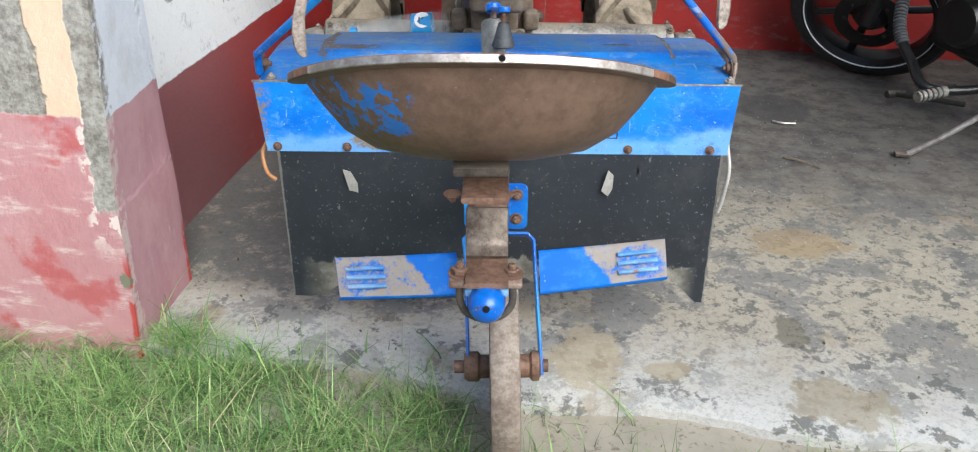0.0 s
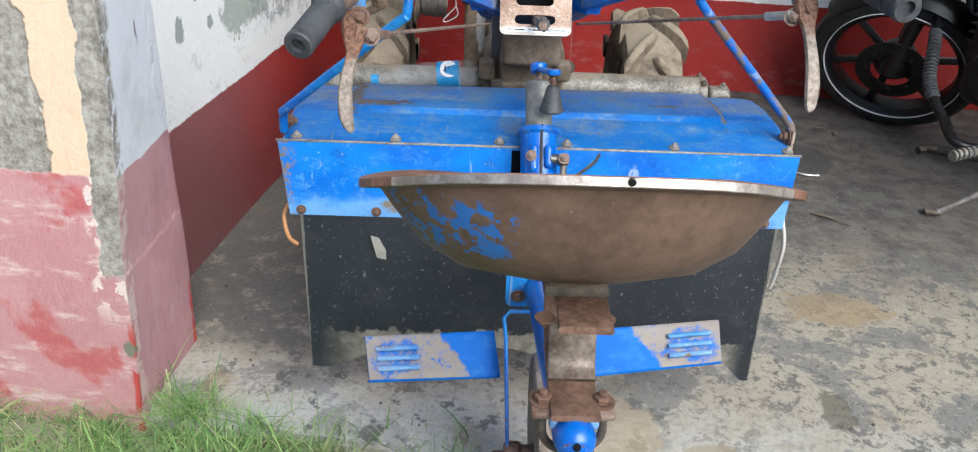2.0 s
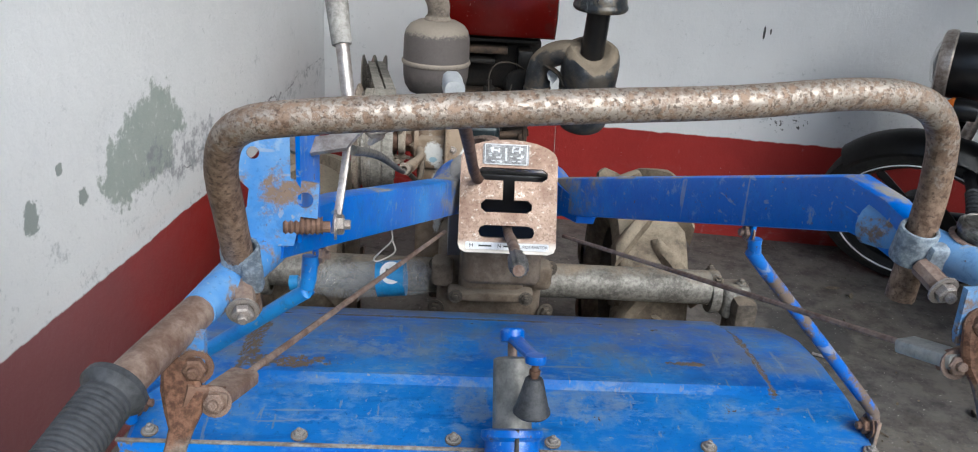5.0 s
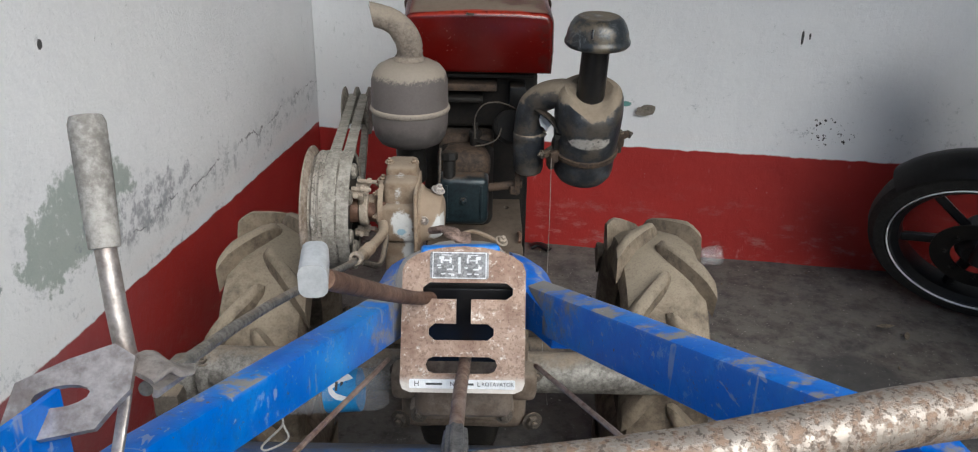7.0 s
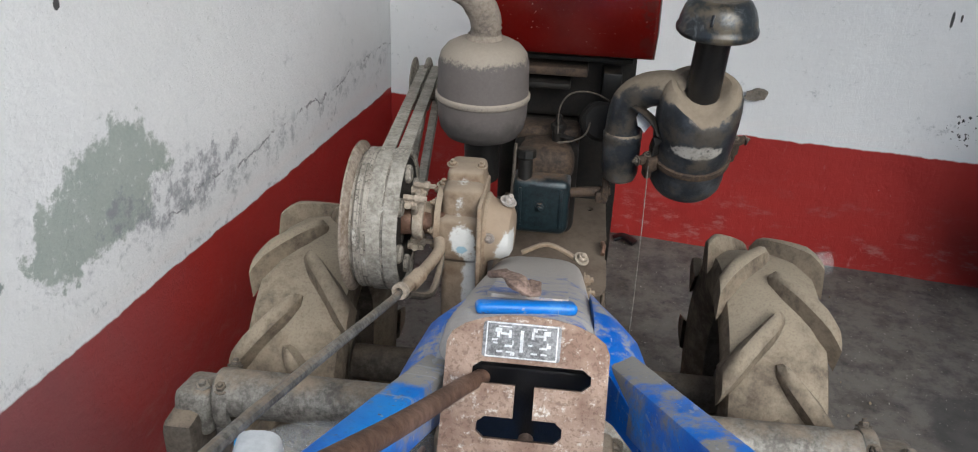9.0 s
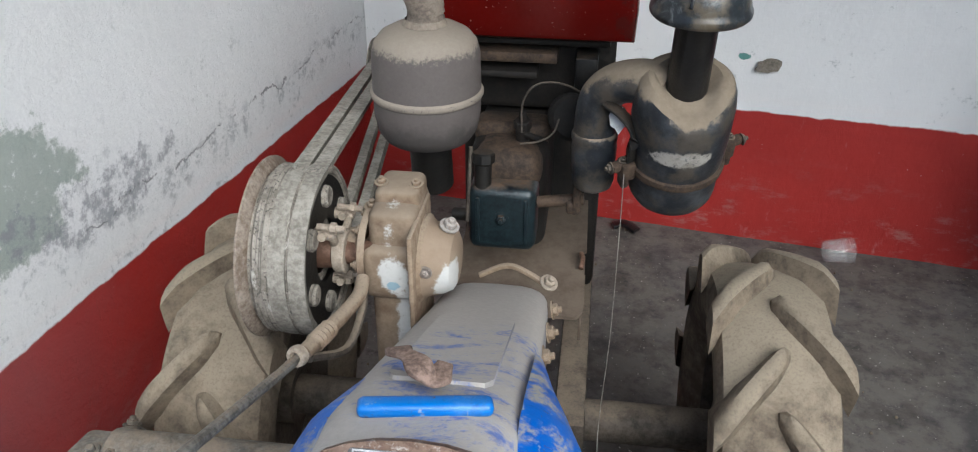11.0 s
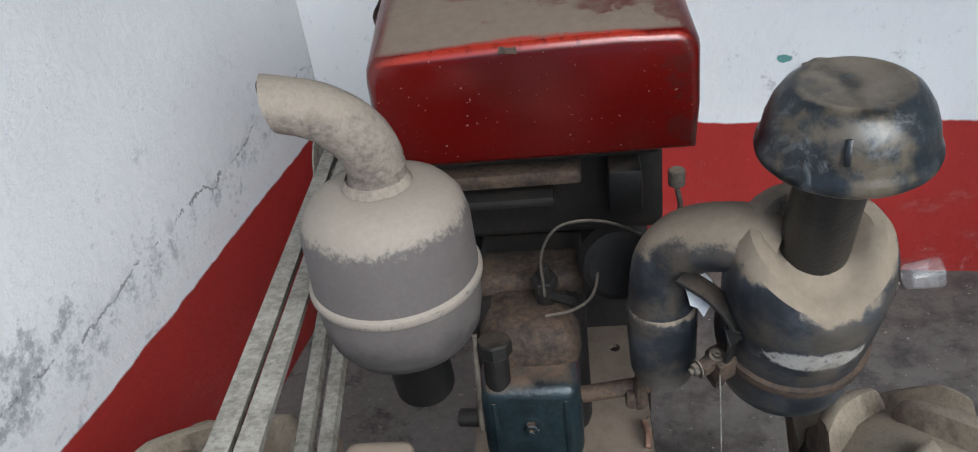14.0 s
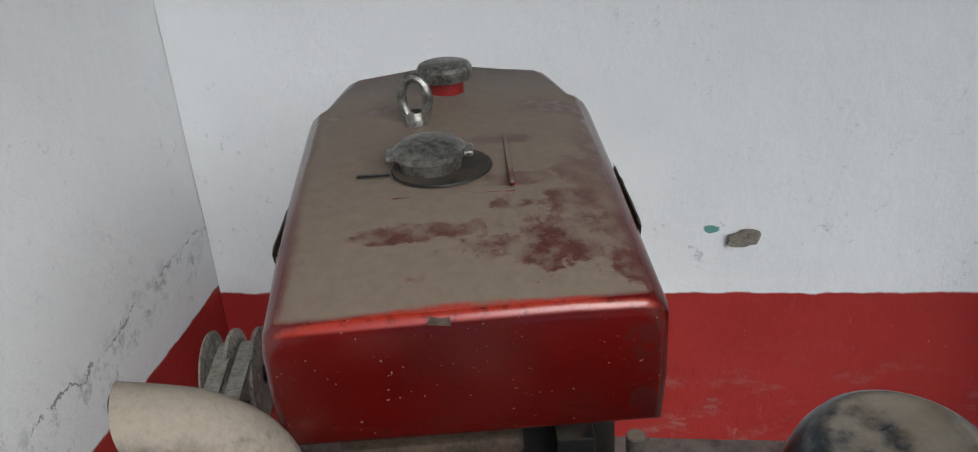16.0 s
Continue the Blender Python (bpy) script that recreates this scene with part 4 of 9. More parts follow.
def part(name, bm, mat, parent, label=""):
    return finish(name, bm, mat, parent, label)


def along(p, d):
    return Matrix.Translation(p) @ Vector(d).to_track_quat('Z', 'Y').to_matrix().to_4x4()


def box(bm, c, s, rot=None, bevel=0.004, seg=2):
    r = bmesh.ops.create_cube(bm, size=1.0)
    m = Matrix.Translation(c) @ (rot or Matrix()) @ Matrix.Diagonal((*s, 1))
    bmesh.ops.transform(bm, matrix=m, verts=r["verts"])
    if bevel:
        es = list({e for v in r["verts"] for e in v.link_edges})
        bmesh.ops.bevel(bm, geom=es, offset=min(bevel, 0.45 * min(s)), segments=seg, affect='EDGES', profile=0.5)
    return bm


def lathe(bm, prof, p, d=(0, 0, 1), seg=32):
    """Revolve (radius, height) pairs round the axis d through p."""
    m = along(p, d)
    rings = []
    for r, h in prof:
        if r < 1e-5:
            rings.append([bm.verts.new(m @ Vector((0, 0, h)))])
        else:
            rings.append([bm.verts.new(m @ Vector((r * math.cos(a), r * math.sin(a), h))) for a in (2 * math.pi * i / seg for i in range(seg))])
    for a, b in zip(rings, rings[1:]):
        for i in range(seg):
            j = (i + 1) % seg
            if len(a) == 1 and len(b) == 1:
                continue
            if len(a) == 1:
                bm.faces.new((a[0], b[i], b[j]))
            elif len(b) == 1:
                bm.faces.new((a[i], a[j], b[0]))
            else:
                bm.faces.new((a[i], a[j], b[j], b[i]))
    return bm


def rod(bm, a, b, r, seg=14, r2=None):
    a, b = Vector(a), Vector(b)
    h, r2 = (b - a).length, r if r2 is None else r2
    c = min(r, r2) * 0.12
    return lathe(bm, [(0, 0), (r - c, 0), (r, c), (r2, h - c), (r2 - c, h), (0, h)], a, b - a, seg)


def curve_points(pts, n=6):
    pts = [Vector(p) for p in pts]
    if n <= 1 or len(pts) < 3:
        return pts
    out = []
    ext = [pts[0] * 2 - pts[1]] + pts + [pts[-1] * 2 - pts[-2]]
    for i in range(1, len(ext) - 2):
        p0, p1, p2, p3 = ext[i - 1:i + 3]
        for k in range(n):
            t = k / n
            out.append(0.5 * ((2 * p1) + (p2 - p0) * t + (2 * p0 - 5 * p1 + 4 * p2 - p3) * t * t + (3 * p1 - p0 - 3 * p2 + p3) * t ** 3))
    return out + [pts[-1]]


def sweep(bm, pts, section, n=6, scale=None):
    """Sweep a closed 2D section along a path; the section's x lies level."""
    pts = curve_points(pts, n)
    rings = []
    for i, p in enumerate(pts):
        d = (pts[min(i + 1, len(pts) - 1)] - pts[max(i - 1, 0)]).normalized()
        side = d.cross(Vector((0, 0, 1)))
        if side.length < 1e-3:
            side = rings and last or Vector((1, 0, 0))
        side.normalize()
        if rings and side.dot(last) < 0:
            side = -side
        last = side
        up = side.cross(d)
        k = scale(i / (len(pts) - 1)) if scale else 1.0
        rings.append([bm.verts.new(p + side * x * k + up * y * k) for x, y in section])
    m = len(section)
    for a, b in zip(rings, rings[1:]):
        for i in range(m):
            bm.faces.new((a[i], a[(i + 1) % m], b[(i + 1) % m], b[i]))
    bm.faces.new(rings[0][::-1]), bm.faces.new(rings[-1])
    return bm


def circle(r, seg=12):
    return [(r * math.cos(2 * math.pi * i / seg), r * math.sin(2 * math.pi * i / seg)) for i in range(seg)]


def tube(bm, pts, r, seg=12, n=6, scale=None):
    return sweep(bm, pts, circle(r, seg), n, scale)


def rounded(w, h, r, seg=4):
    out = []
    for cx, cy, a0 in ((w / 2 - r, h / 2 - r, 0), (-w / 2 + r, h / 2 - r, 90), (-w / 2 + r, -h / 2 + r, 180), (w / 2 - r, -h / 2 + r, 270)):
        out += [(cx + r * math.cos(radians(a0 + 90 * i / seg)), cy + r * math.sin(radians(a0 + 90 * i / seg))) for i in range(seg + 1)]
    return out


def slab(bm, outline, holes, thick, m):
    """A plate of the 2D outline with holes, thick along z, placed by m."""
    edges = []
    for loop in (outline, *holes):
        vs = [bm.verts.new((x, y, 0)) for x, y in loop]
        edges += [bm.edges.new((vs[i], vs[(i + 1) % len(vs)])) for i in range(len(vs))]
    bmesh.ops.triangle_fill(bm, use_beauty=True, use_dissolve=False, edges=edges)
    ex = bmesh.ops.extrude_face_region(bm, geom=list(bm.faces))
    bmesh.ops.translate(bm, verts=[g for g in ex["geom"] if isinstance(g, bmesh.types.BMVert)], vec=(0, 0, thick))
    bmesh.ops.transform(bm, matrix=m, verts=bm.verts)
    return bm


def hexbolt_mesh():
    bm = bmesh.new()
    lathe(bm, [(0, 0), (1.5, 0), (1.5, 0.22), (1.05, 0.25)], (0, 0, 0), (0, 0, 1), 16)
    lathe(bm, [(1.0, 0.2), (1.0, 0.85), (0.8, 1.0), (0, 1.0)], (0, 0, 0), (0, 0, 1), 6)
    lathe(bm, [(0.5, 0.9), (0.5, 1.5), (0.35, 1.6), (0, 1.6)], (0, 0, 0), (0, 0, 1), 10)
    for f in bm.faces:
        f.smooth = False
    me = bpy.data.meshes.new("bolt")
    bm.to_mesh(me)
    bm.free()
    return me


BOLT = {}


def bolt(parent, p, d, r=0.007, mat=None, name="bolt"):
    mat = mat or RUST
    if mat.name not in BOLT:
        BOLT[mat.name] = hexbolt_mesh()
        BOLT[mat.name].materials.append(mat)
    ob = new(name, BOLT[mat.name])
    ob.parent = parent
    ob.matrix_local = along(p, d) @ Matrix.Diagonal((r, r, r, 1))
    return ob


def B():
    return bmesh.new()


# ---- the shed ----
def rough_box(name, lo, hi, mat, label, step=0.09, amp=0.005, category="wall"):
    """A box with slightly uneven plastered faces."""
    bm = B()
    lo, hi = Vector(lo), Vector(hi)
    for ax in range(3):
        u, v = [i for i in range(3) if i != ax]
        nu, nv = (max(1, min(70, int((hi[i] - lo[i]) / step))) for i in (u, v))
        for end in (lo, hi):
            g = []
            for i in range(nu + 1):
                row = []
                for j in range(nv + 1):
                    p = Vector((0, 0, 0))
                    p[ax], p[u], p[v] = end[ax], lo[u] + (hi[u] - lo[u]) * i / nu, lo[v] + (hi[v] - lo[v]) * j / nv
                    row.append(bm.verts.new(p + noise.noise_vector(p * 4.0) * amp))
                g.append(row)
            for i in range(nu):
                for j in range(nv):
                    bm.faces.new((g[i][j], g[i + 1][j], g[i + 1][j + 1], g[i][j + 1]))
    bmesh.ops.remove_doubles(bm, verts=bm.verts, dist=0.002)
    return tagged(finish(name, bm, mat, smooth=0.9), label, category, kind="structure")


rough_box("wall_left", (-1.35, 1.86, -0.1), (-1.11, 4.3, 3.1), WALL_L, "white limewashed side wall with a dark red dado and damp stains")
rough_box("wall_back", (-1.108, 4.055, -0.1), (3.2, 4.3, 3.1), WALL_B, "white limewashed back wall with a red painted dado")
front_wall = rough_box("wall_front", (-3.2, 1.567, -0.1), (-0.955, 1.858, 3.1), PILLAR, "front wall end with flaking peach and pink paint over cement", 0.06, 0.007)
for vert in front_wall.data.vertices:
    if vert.co.x > -1.4:
        k = (vert.co.y - 1.567) / 0.291
        w = min(1.0, (vert.co.x + 1.4) / 0.445)
        vert.co.x += w * (0.066 * (1 - k) * max(0.0, min(vert.co.z, 0.9)) - 0.014 * k)
# unseen right wall, added to hold back light around the motorcycle
rough_box("added_wall_right", (2.7, 1.86, -0.1), (2.948, 4.053, 3.1), PLAIN, "unseen plain side wall added to keep side light off the shed's right")
# unseen wall, added to cut low frontal light and darken reflections
rough_box("added_wall_opposite", (-7.0, -2.65, -0.1), (7.0, -2.4, 2.1), PLAIN, "unseen cement wall added across the yard to block low frontal light", 0.3)
rough_box("corner_post", (2.95, 1.57, -0.1), (3.2, 1.858, 2.798), PLAIN, "plain plastered corner post of the open shed", 0.2, 0.004, "post")
# lintel and ceiling are unseen; their heights set how much daylight enters
rough_box("wall_lintel", (-0.9, 1.57, 2.8), (3.2, 1.858, 3.1), PLAIN, "unseen beam assumed over the open front, limits the daylight let in", 0.2)
rough_box("ceiling", (-1.35, 1.57, 3.102), (3.2, 4.3, 3.22), PLAIN, "unseen plain ceiling assumed over the shed, keeps out sky light", 0.3, 0.004, "ceiling")


def floor_slab():
    bm = B()
    nx, ny = 90, 60
    x0, x1, y1 = -1.12, 2.96, 4.06
    rows = []
    for j in range(ny + 1):
        row = []
        for i in range(nx + 1):
            x = x0 + (x1 - x0) * i / nx
            y0 = 1.545 + 0.03 * noise.noise((x * 3, 0, 0)) + 0.012 * noise.noise((x * 14, 3, 0)) + (0.05 if x < -0.1 else 0.0) * min(1, (-0.1 - x) * 3)
            y = y0 + (y1 - y0) * j / ny
            z = 0.004 * noise.noise((x * 2, y * 2, 0)) + 0.0015 * noise.noise((x * 11, y * 11, 1)) - 0.003
            row.append(bm.verts.new((x, y, z - (0.012 if j == 0 else 0))))
        rows.append(row)
    for j in range(ny):
        for i in range(nx):
            bm.faces.new((rows[j][i], rows[j][i + 1], rows[j + 1][i + 1], rows[j + 1][i]))
    low = [bm.verts.new(v.co - Vector((0, 0.01, 0.12))) for v in rows[0]]
    for i in range(nx):
        bm.faces.new((low[i], low[i + 1], rows[0][i + 1], rows[0][i]))
    return tagged(finish("floor", bm, FLOOR), "worn grey concrete floor with dark oil and dirt stains, inner shade painted in", "floor", kind="structure")


floor_slab()


def ground():
    bm = B()
    def h(x, y):
        return -0.035 + 0.012 * noise.noise((x * 3, y * 3, 0)) - 0.012 * max(0.0, min(1.0, (1.3 - y)))
    n = 50
    rows = []
    for j in range(n + 1):
        rows.append([bm.verts.new((-2.5 + 5.5 * i / n, -1.0 + 2.75 * j / n, h(-2.5 + 5.5 * i / n, -1.0 + 2.75 * j / n))) for i in range(n + 1)])
    for j in range(n):
        for i in range(n):
            bm.faces.new((rows[j][i], rows[j][i + 1], rows[j + 1][i + 1], rows[j + 1][i]))
    ring = [rows[0][i] for i in range(n + 1)] + [rows[j][n] for j in range(1, n + 1)] + [rows[n][i] for i in range(n - 1, -1, -1)] + [rows[j][0] for j in range(n - 1, 0, -1)]
    far = [bm.verts.new((0.25 + (v.co.x - 0.25) * 160, 0.4 + (v.co.y - 0.4) * 300, -0.12)) for v in ring]
    for i in range(len(ring)):
        k = (i + 1) % len(ring)
        bm.faces.new((ring[i], ring[k], far[k], far[i]))
    return tagged(finish("ground", bm, SOIL), "bare brown soil in front of the shed with sparse grass", "ground", kind="structure")


ground()


def grass():
    """Thin bent blades in tufts, dense before the front wall and sparse before the slab."""
    rng = random.Random(4)
    vs, fs = [], []
    made = 0
    while made < 42000:
        x, y = rng.uniform(-2.0, 1.7), rng.uniform(0.7, 1.66)
        thick = 1.0 if x < -0.45 else max(0.035, 1.0 - (x + 0.5) * 2.1)
        edge = 1.64 if x < -0.85 else 1.64 - 0.1 * min(1.0, (x + 0.85) / 0.45)
        if y > edge + 0.035 * noise.noise((x * 7, 0, 8)):
            thick *= 0.035 if x < -0.25 else 0.0
        if y > 1.53 and x > -0.05:
            thick *= 0.12
        if abs(x + 0.12) < 0.06 and 1.15 < y < 1.55:
            thick *= 0.3
        thick *= 0.12 + 1.6 * max(0.0, noise.noise((x * 9, y * 9, 5)) + 0.22)
        if rng.random() > thick:
            continue
        made += 1
        tall = rng.uniform(0.025, 0.085) * (1.0 if rng.random() < 0.95 else 1.9)
        w = rng.uniform(0.0006, 0.0014) if rng.random() < 0.8 else rng.uniform(0.0014, 0.0026)
        a, lean = rng.uniform(0, 6.283), rng.uniform(0.3, 2.2)
        if rng.random() < 0.1:
            tall, lean = rng.uniform(0.02, 0.04), rng.uniform(2.0, 3.5)
        z0 = -0.04 if y < 1.58 else -0.012
        d, s = Vector((math.cos(a), math.sin(a), 0)), Vector((-math.sin(a), math.cos(a), 0))
        b = len(vs)
        for k in range(4):
            t = k / 3
            p = Vector((x, y, z0)) + d * tall * lean * t * t + Vector((0, 0, tall * (t - 0.21 * lean * t * t)))
            ww = w * (1 - t) ** 0.6
            vs += [p - s * ww, p + s * ww]
        for k in range(3):
            fs.append((b + 2 * k, b + 2 * k + 1, b + 2 * k + 3, b + 2 * k + 2))
    me = bpy.data.meshes.new("grass")
    me.from_pydata([tuple(v) for v in vs], [], fs)
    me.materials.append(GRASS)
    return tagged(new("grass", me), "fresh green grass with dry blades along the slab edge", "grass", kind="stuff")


grass()

# ---- the power tiller ----
tiller = new("power_tiller")
tiller.matrix_world = pose(-0.1925, 1.765, 0, 0, 0, 8.5)
tagged(tiller, "old blue two-wheel power tiller with red hood, dusty and rusty", "power tiller")


def rotary_cover():
    prof = [(0.0, 0.588), (0.05, 0.598), (0.115, 0.607), (0.125, 0.6095), (0.21, 0.608), (0.3, 0.596), (0.39, 0.566), (0.46, 0.522), (0.51, 0.46), (0.53, 0.4)]
    bm = B()
    us = [-0.478, -0.47, -0.45, -0.37, -0.36, -0.2, 0.0, 0.2, 0.36, 0.37, 0.45, 0.47, 0.478]
    top = []
    for v, z in prof:
        row = []
        for u in us:
            raised = 0.007 if abs(u) < 0.365 and 0.12 < v < 0.47 else 0.0
            end = 0.012 if abs(u) > 0.474 else (0.003 if abs(u) > 0.465 else 0.0)
            row.append(bm.verts.new((u, v, z + raised - end)))
        top.append(row)
    for a, b in zip(top, top[1:]):
        for i in range(len(us) - 1):
            bm.faces.new((a[i], a[i + 1], b[i + 1], b[i]))
    for s in (0, -1):
        col = [r[s] for r in top]
        low = [bm.verts.new((c.co.x * 0.97, c.co.y + 0.004, 0.46 - 0.3 * c.co.y)) for c in col]
        for i in range(len(col) - 1):
            bm.faces.new((col[i], col[i + 1], low[i + 1], low[i]))
    bmesh.ops.solidify(bm, geom=list(bm.faces), thickness=0.003)
    cover = part("rotary_cover", bm, COVER, tiller, "curved blue sheet metal rotary cover, scratched")
    # rear panel with a folded top edge
    bm = B()
    pts = [(-0.48, 0.0, 0.59), (0.48, 0.0, 0.59), (0.466, -0.022, 0.452), (-0.462, -0.022, 0.452)]
    hole = [(-0.052, 0.586), (-0.022, 0.586), (-0.022, 0.518), (-0.049, 0.518), (-0.052, 0.522)]
    outline = [(p[0], p[2]) for p in pts]
    m = Matrix(((1, 0, 0, 0), (0, 0.155, 1, -0.0915), (0, 1, 0, 0), (0, 0, 0, 1)))
    slab(bm, outline, [hole], -0.004, m)
    panel = part("rear_panel", bm, PANEL, cover, "bright blue steel rear panel with chipped edges")
    # black plate added behind the hole, in place of the cover's inner shade
    bm = B()
    box(bm, (-0.04, 0.03, 0.535), (0.14, 0.004, 0.09), None, 0.001)
    part("hole_shade_plate", bm, BLACK, cover)
    bm = B()
    box(bm, (0, -0.002, 0.592), (0.966, 0.006, 0.003), None, 0.001)
    part("top_flange", bm, STRIP, cover, "dirty folded edge strip")
    for u in (-0.448, -0.266, -0.075, 0.05, 0.25, 0.462):
        bm = B()
        lathe(bm, [(0.004, 0.0), (0.0105, 0.0), (0.0105, 0.0014), (0.004, 0.0016)], (u, 0.016, 0.5925), (0, -0.15, 1), 20)
        part("washer", bm, CAST_ALU, cover, "chalky grey washer")
        bolt(cover, (u, 0.016, 0.594), (0, -0.1, 1), 0.0062, STRIP)
    for u in (-0.44, -0.3, -0.16, 0.115, 0.265, 0.43):
        bolt(panel, (u, -0.026, 0.463), (0, -1, 0.1), 0.0062)
    # square punched marks
    for u in (-0.262, 0.232):
        bm = B()
        for dx, dz, sx, sz in ((-0.01, 0, 0.002, 0.02), (0.01, 0, 0.002, 0.02), (0, -0.01, 0.022, 0.002), (0, 0.01, 0.022, 0.002)):
            box(bm, (u + dx, -0.0185, 0.495 + dz), (sx, 0.004, sz), None, 0.0)
        part("punched_square", bm, BLACK, panel)
    for s in (-1, 1):
        bm = B()
        box(bm, (s * 0.474, 0.05, 0.605), (0.006, 0.035, 0.04), None, 0.002)
        part("hinge_lug", bm, RUST_PALE, cover)
        bolt(cover, (s * 0.47, 0.05, 0.61), (-s, 0, 0), 0.011, RUST)
    # black rubber flap, slightly wavy
    bm = B()
    n = 120
    rows = []
    for j in range(9):
        t = j / 8
        row = []
        for i in range(n + 1):
            u = 0.008 + (i / n * 2 - 1) * (0.452 - 0.004 * t)
            torn = max(0.0, min(1.0, (u + 0.4) / 0.1, (0.44 - u) / 0.06))
            low = 0.106 + torn * (0.05 + 0.03 * noise.noise((u * 9, 0, 2)) + 0.014 * noise.noise((u * 42, 0, 6)))
            z = 0.47 - (0.47 - low) * t
            row.append(bm.verts.new((u, -0.022 - 0.012 * t + 0.008 * t * math.sin(u * 9), z)))
        rows.append(row)
    for a, b in zip(rows, rows[1:]):
        for i in range(n):
            bm.faces.new((a[i], a[i + 1], b[i + 1], b[i]))
    bmesh.ops.solidify(bm, geom=list(bm.faces), thickness=0.006)
    flap = part("mud_flap", bm, FLAP, tiller, "black rubber mud flap with a torn pale lower edge")
    for u, tilt in ((-0.297, 14), (0.23, -12)):
        bm = B()
        slab(bm, [(-0.008, 0.028), (0.006, 0.02), (0.012, -0.01), (0.007, -0.028), (-0.009, -0.02)], [], 0.002, pose(u, -0.0315, 0.39, 90, 0, 0) @ pose(0, 0, 0, 0, 0, tilt))
        part("paint_patch", bm, WIRE, flap, "chalky paint mark")
    bm = B()
    tube(bm, [(-0.462, 0.01, 0.47), (-0.478, -0.005, 0.44), (-0.468, -0.025, 0.405), (-0.45, -0.03, 0.39)], 0.004)
    part("cable_loop", bm, CABLE_ORANGE, cover, "orange cable end")
    bm = B()
    tube(bm, [(0.468, -0.01, 0.47), (0.474, -0.03, 0.42), (0.466, -0.04, 0.36), (0.46, -0.04, 0.33)], 0.004)
    part("cable_end", bm, WIRE, cover, "white cable end")


rotary_cover()


def seat():
    """A pressed steel pan, high at the back, low at the front."""
    bm = B()
    c, tilt = Vector((-0.02, -0.744, 0.877)), radians(-22)
    m = Matrix.Translation(c) @ Matrix.Rotation(tilt, 4, 'X')
    prof = [(0.0, -0.096), (0.3, -0.092), (0.55, -0.079), (0.72, -0.056), (0.84, -0.026), (0.9, -0.006), (0.995, 0.0), (1.0, -0.001), (1.0, -0.008), (0.99, -0.009), (0.905, -0.012), (0.83, -0.035), (0.71, -0.066), (0.54, -0.089), (0.28, -0.101), (0.0, -0.104)]
    seg = 64
    rings = []
    for r, h in prof:
        ring = []
        for i in range(seg):
            a = 2 * math.pi * i / seg
            q = abs(math.cos(a)) ** 0.96, abs(math.sin(a)) ** 0.96
            x = math.copysign(q[0], math.cos(a)) * (0.206 + 0.01 * math.sin(a)) * r
            y = math.copysign(q[1], math.sin(a)) * (0.152 if math.sin(a) < 0 else 0.185) * r
            dip = -0.02 * max(0, math.sin(a)) ** 4 * r ** 3 - 0.014 * abs(math.cos(a)) ** 3 * r ** 3
            ring.append(bm.verts.new(m @ Vector((x, y, h + dip))))
            if r == 0:
                break
        rings.append(ring)
    for a, b in zip(rings, rings[1:]):
        for i in range(seg):
            j = (i + 1) % seg
            if len(a) == 1:
                bm.faces.new((a[0], b[i], b[j]))
            elif len(b) == 1:
                bm.faces.new((a[i], a[j], b[0]))
            else:
                bm.faces.new((a[i], a[j], b[j], b[i]))
    ob = part("seat", bm, SEAT_RUST, tiller, "rusty pressed steel pan seat with flakes of blue paint")
    me = ob.data
    me.materials.append(SEAT_UNDER), me.materials.append(STEEL)
    k = seg
    for p in me.polygons:
        ctr = p.center
        if p.normal.z < 0.2:
            p.material_index = 1
        inv = m.inverted() @ ctr
        if inv.z > -0.03 and (inv.x / 0.207) ** 2 + (inv.y / 0.152) ** 2 > 0.9 and inv.y < -0.085 and p.normal.z < 0.4:
            p.material_index = 2
    bm = B()
    q = m @ Vector((0.02, -0.1525, -0.0045))
    rod(bm, q + Vector((0, 0.004, 0)), q - Vector((0, 0.0012, 0)), 0.0032)
    part("rim_hole", bm, BLACK_CLEAN, ob, "small dark hole in the rim")
    return ob


seat()


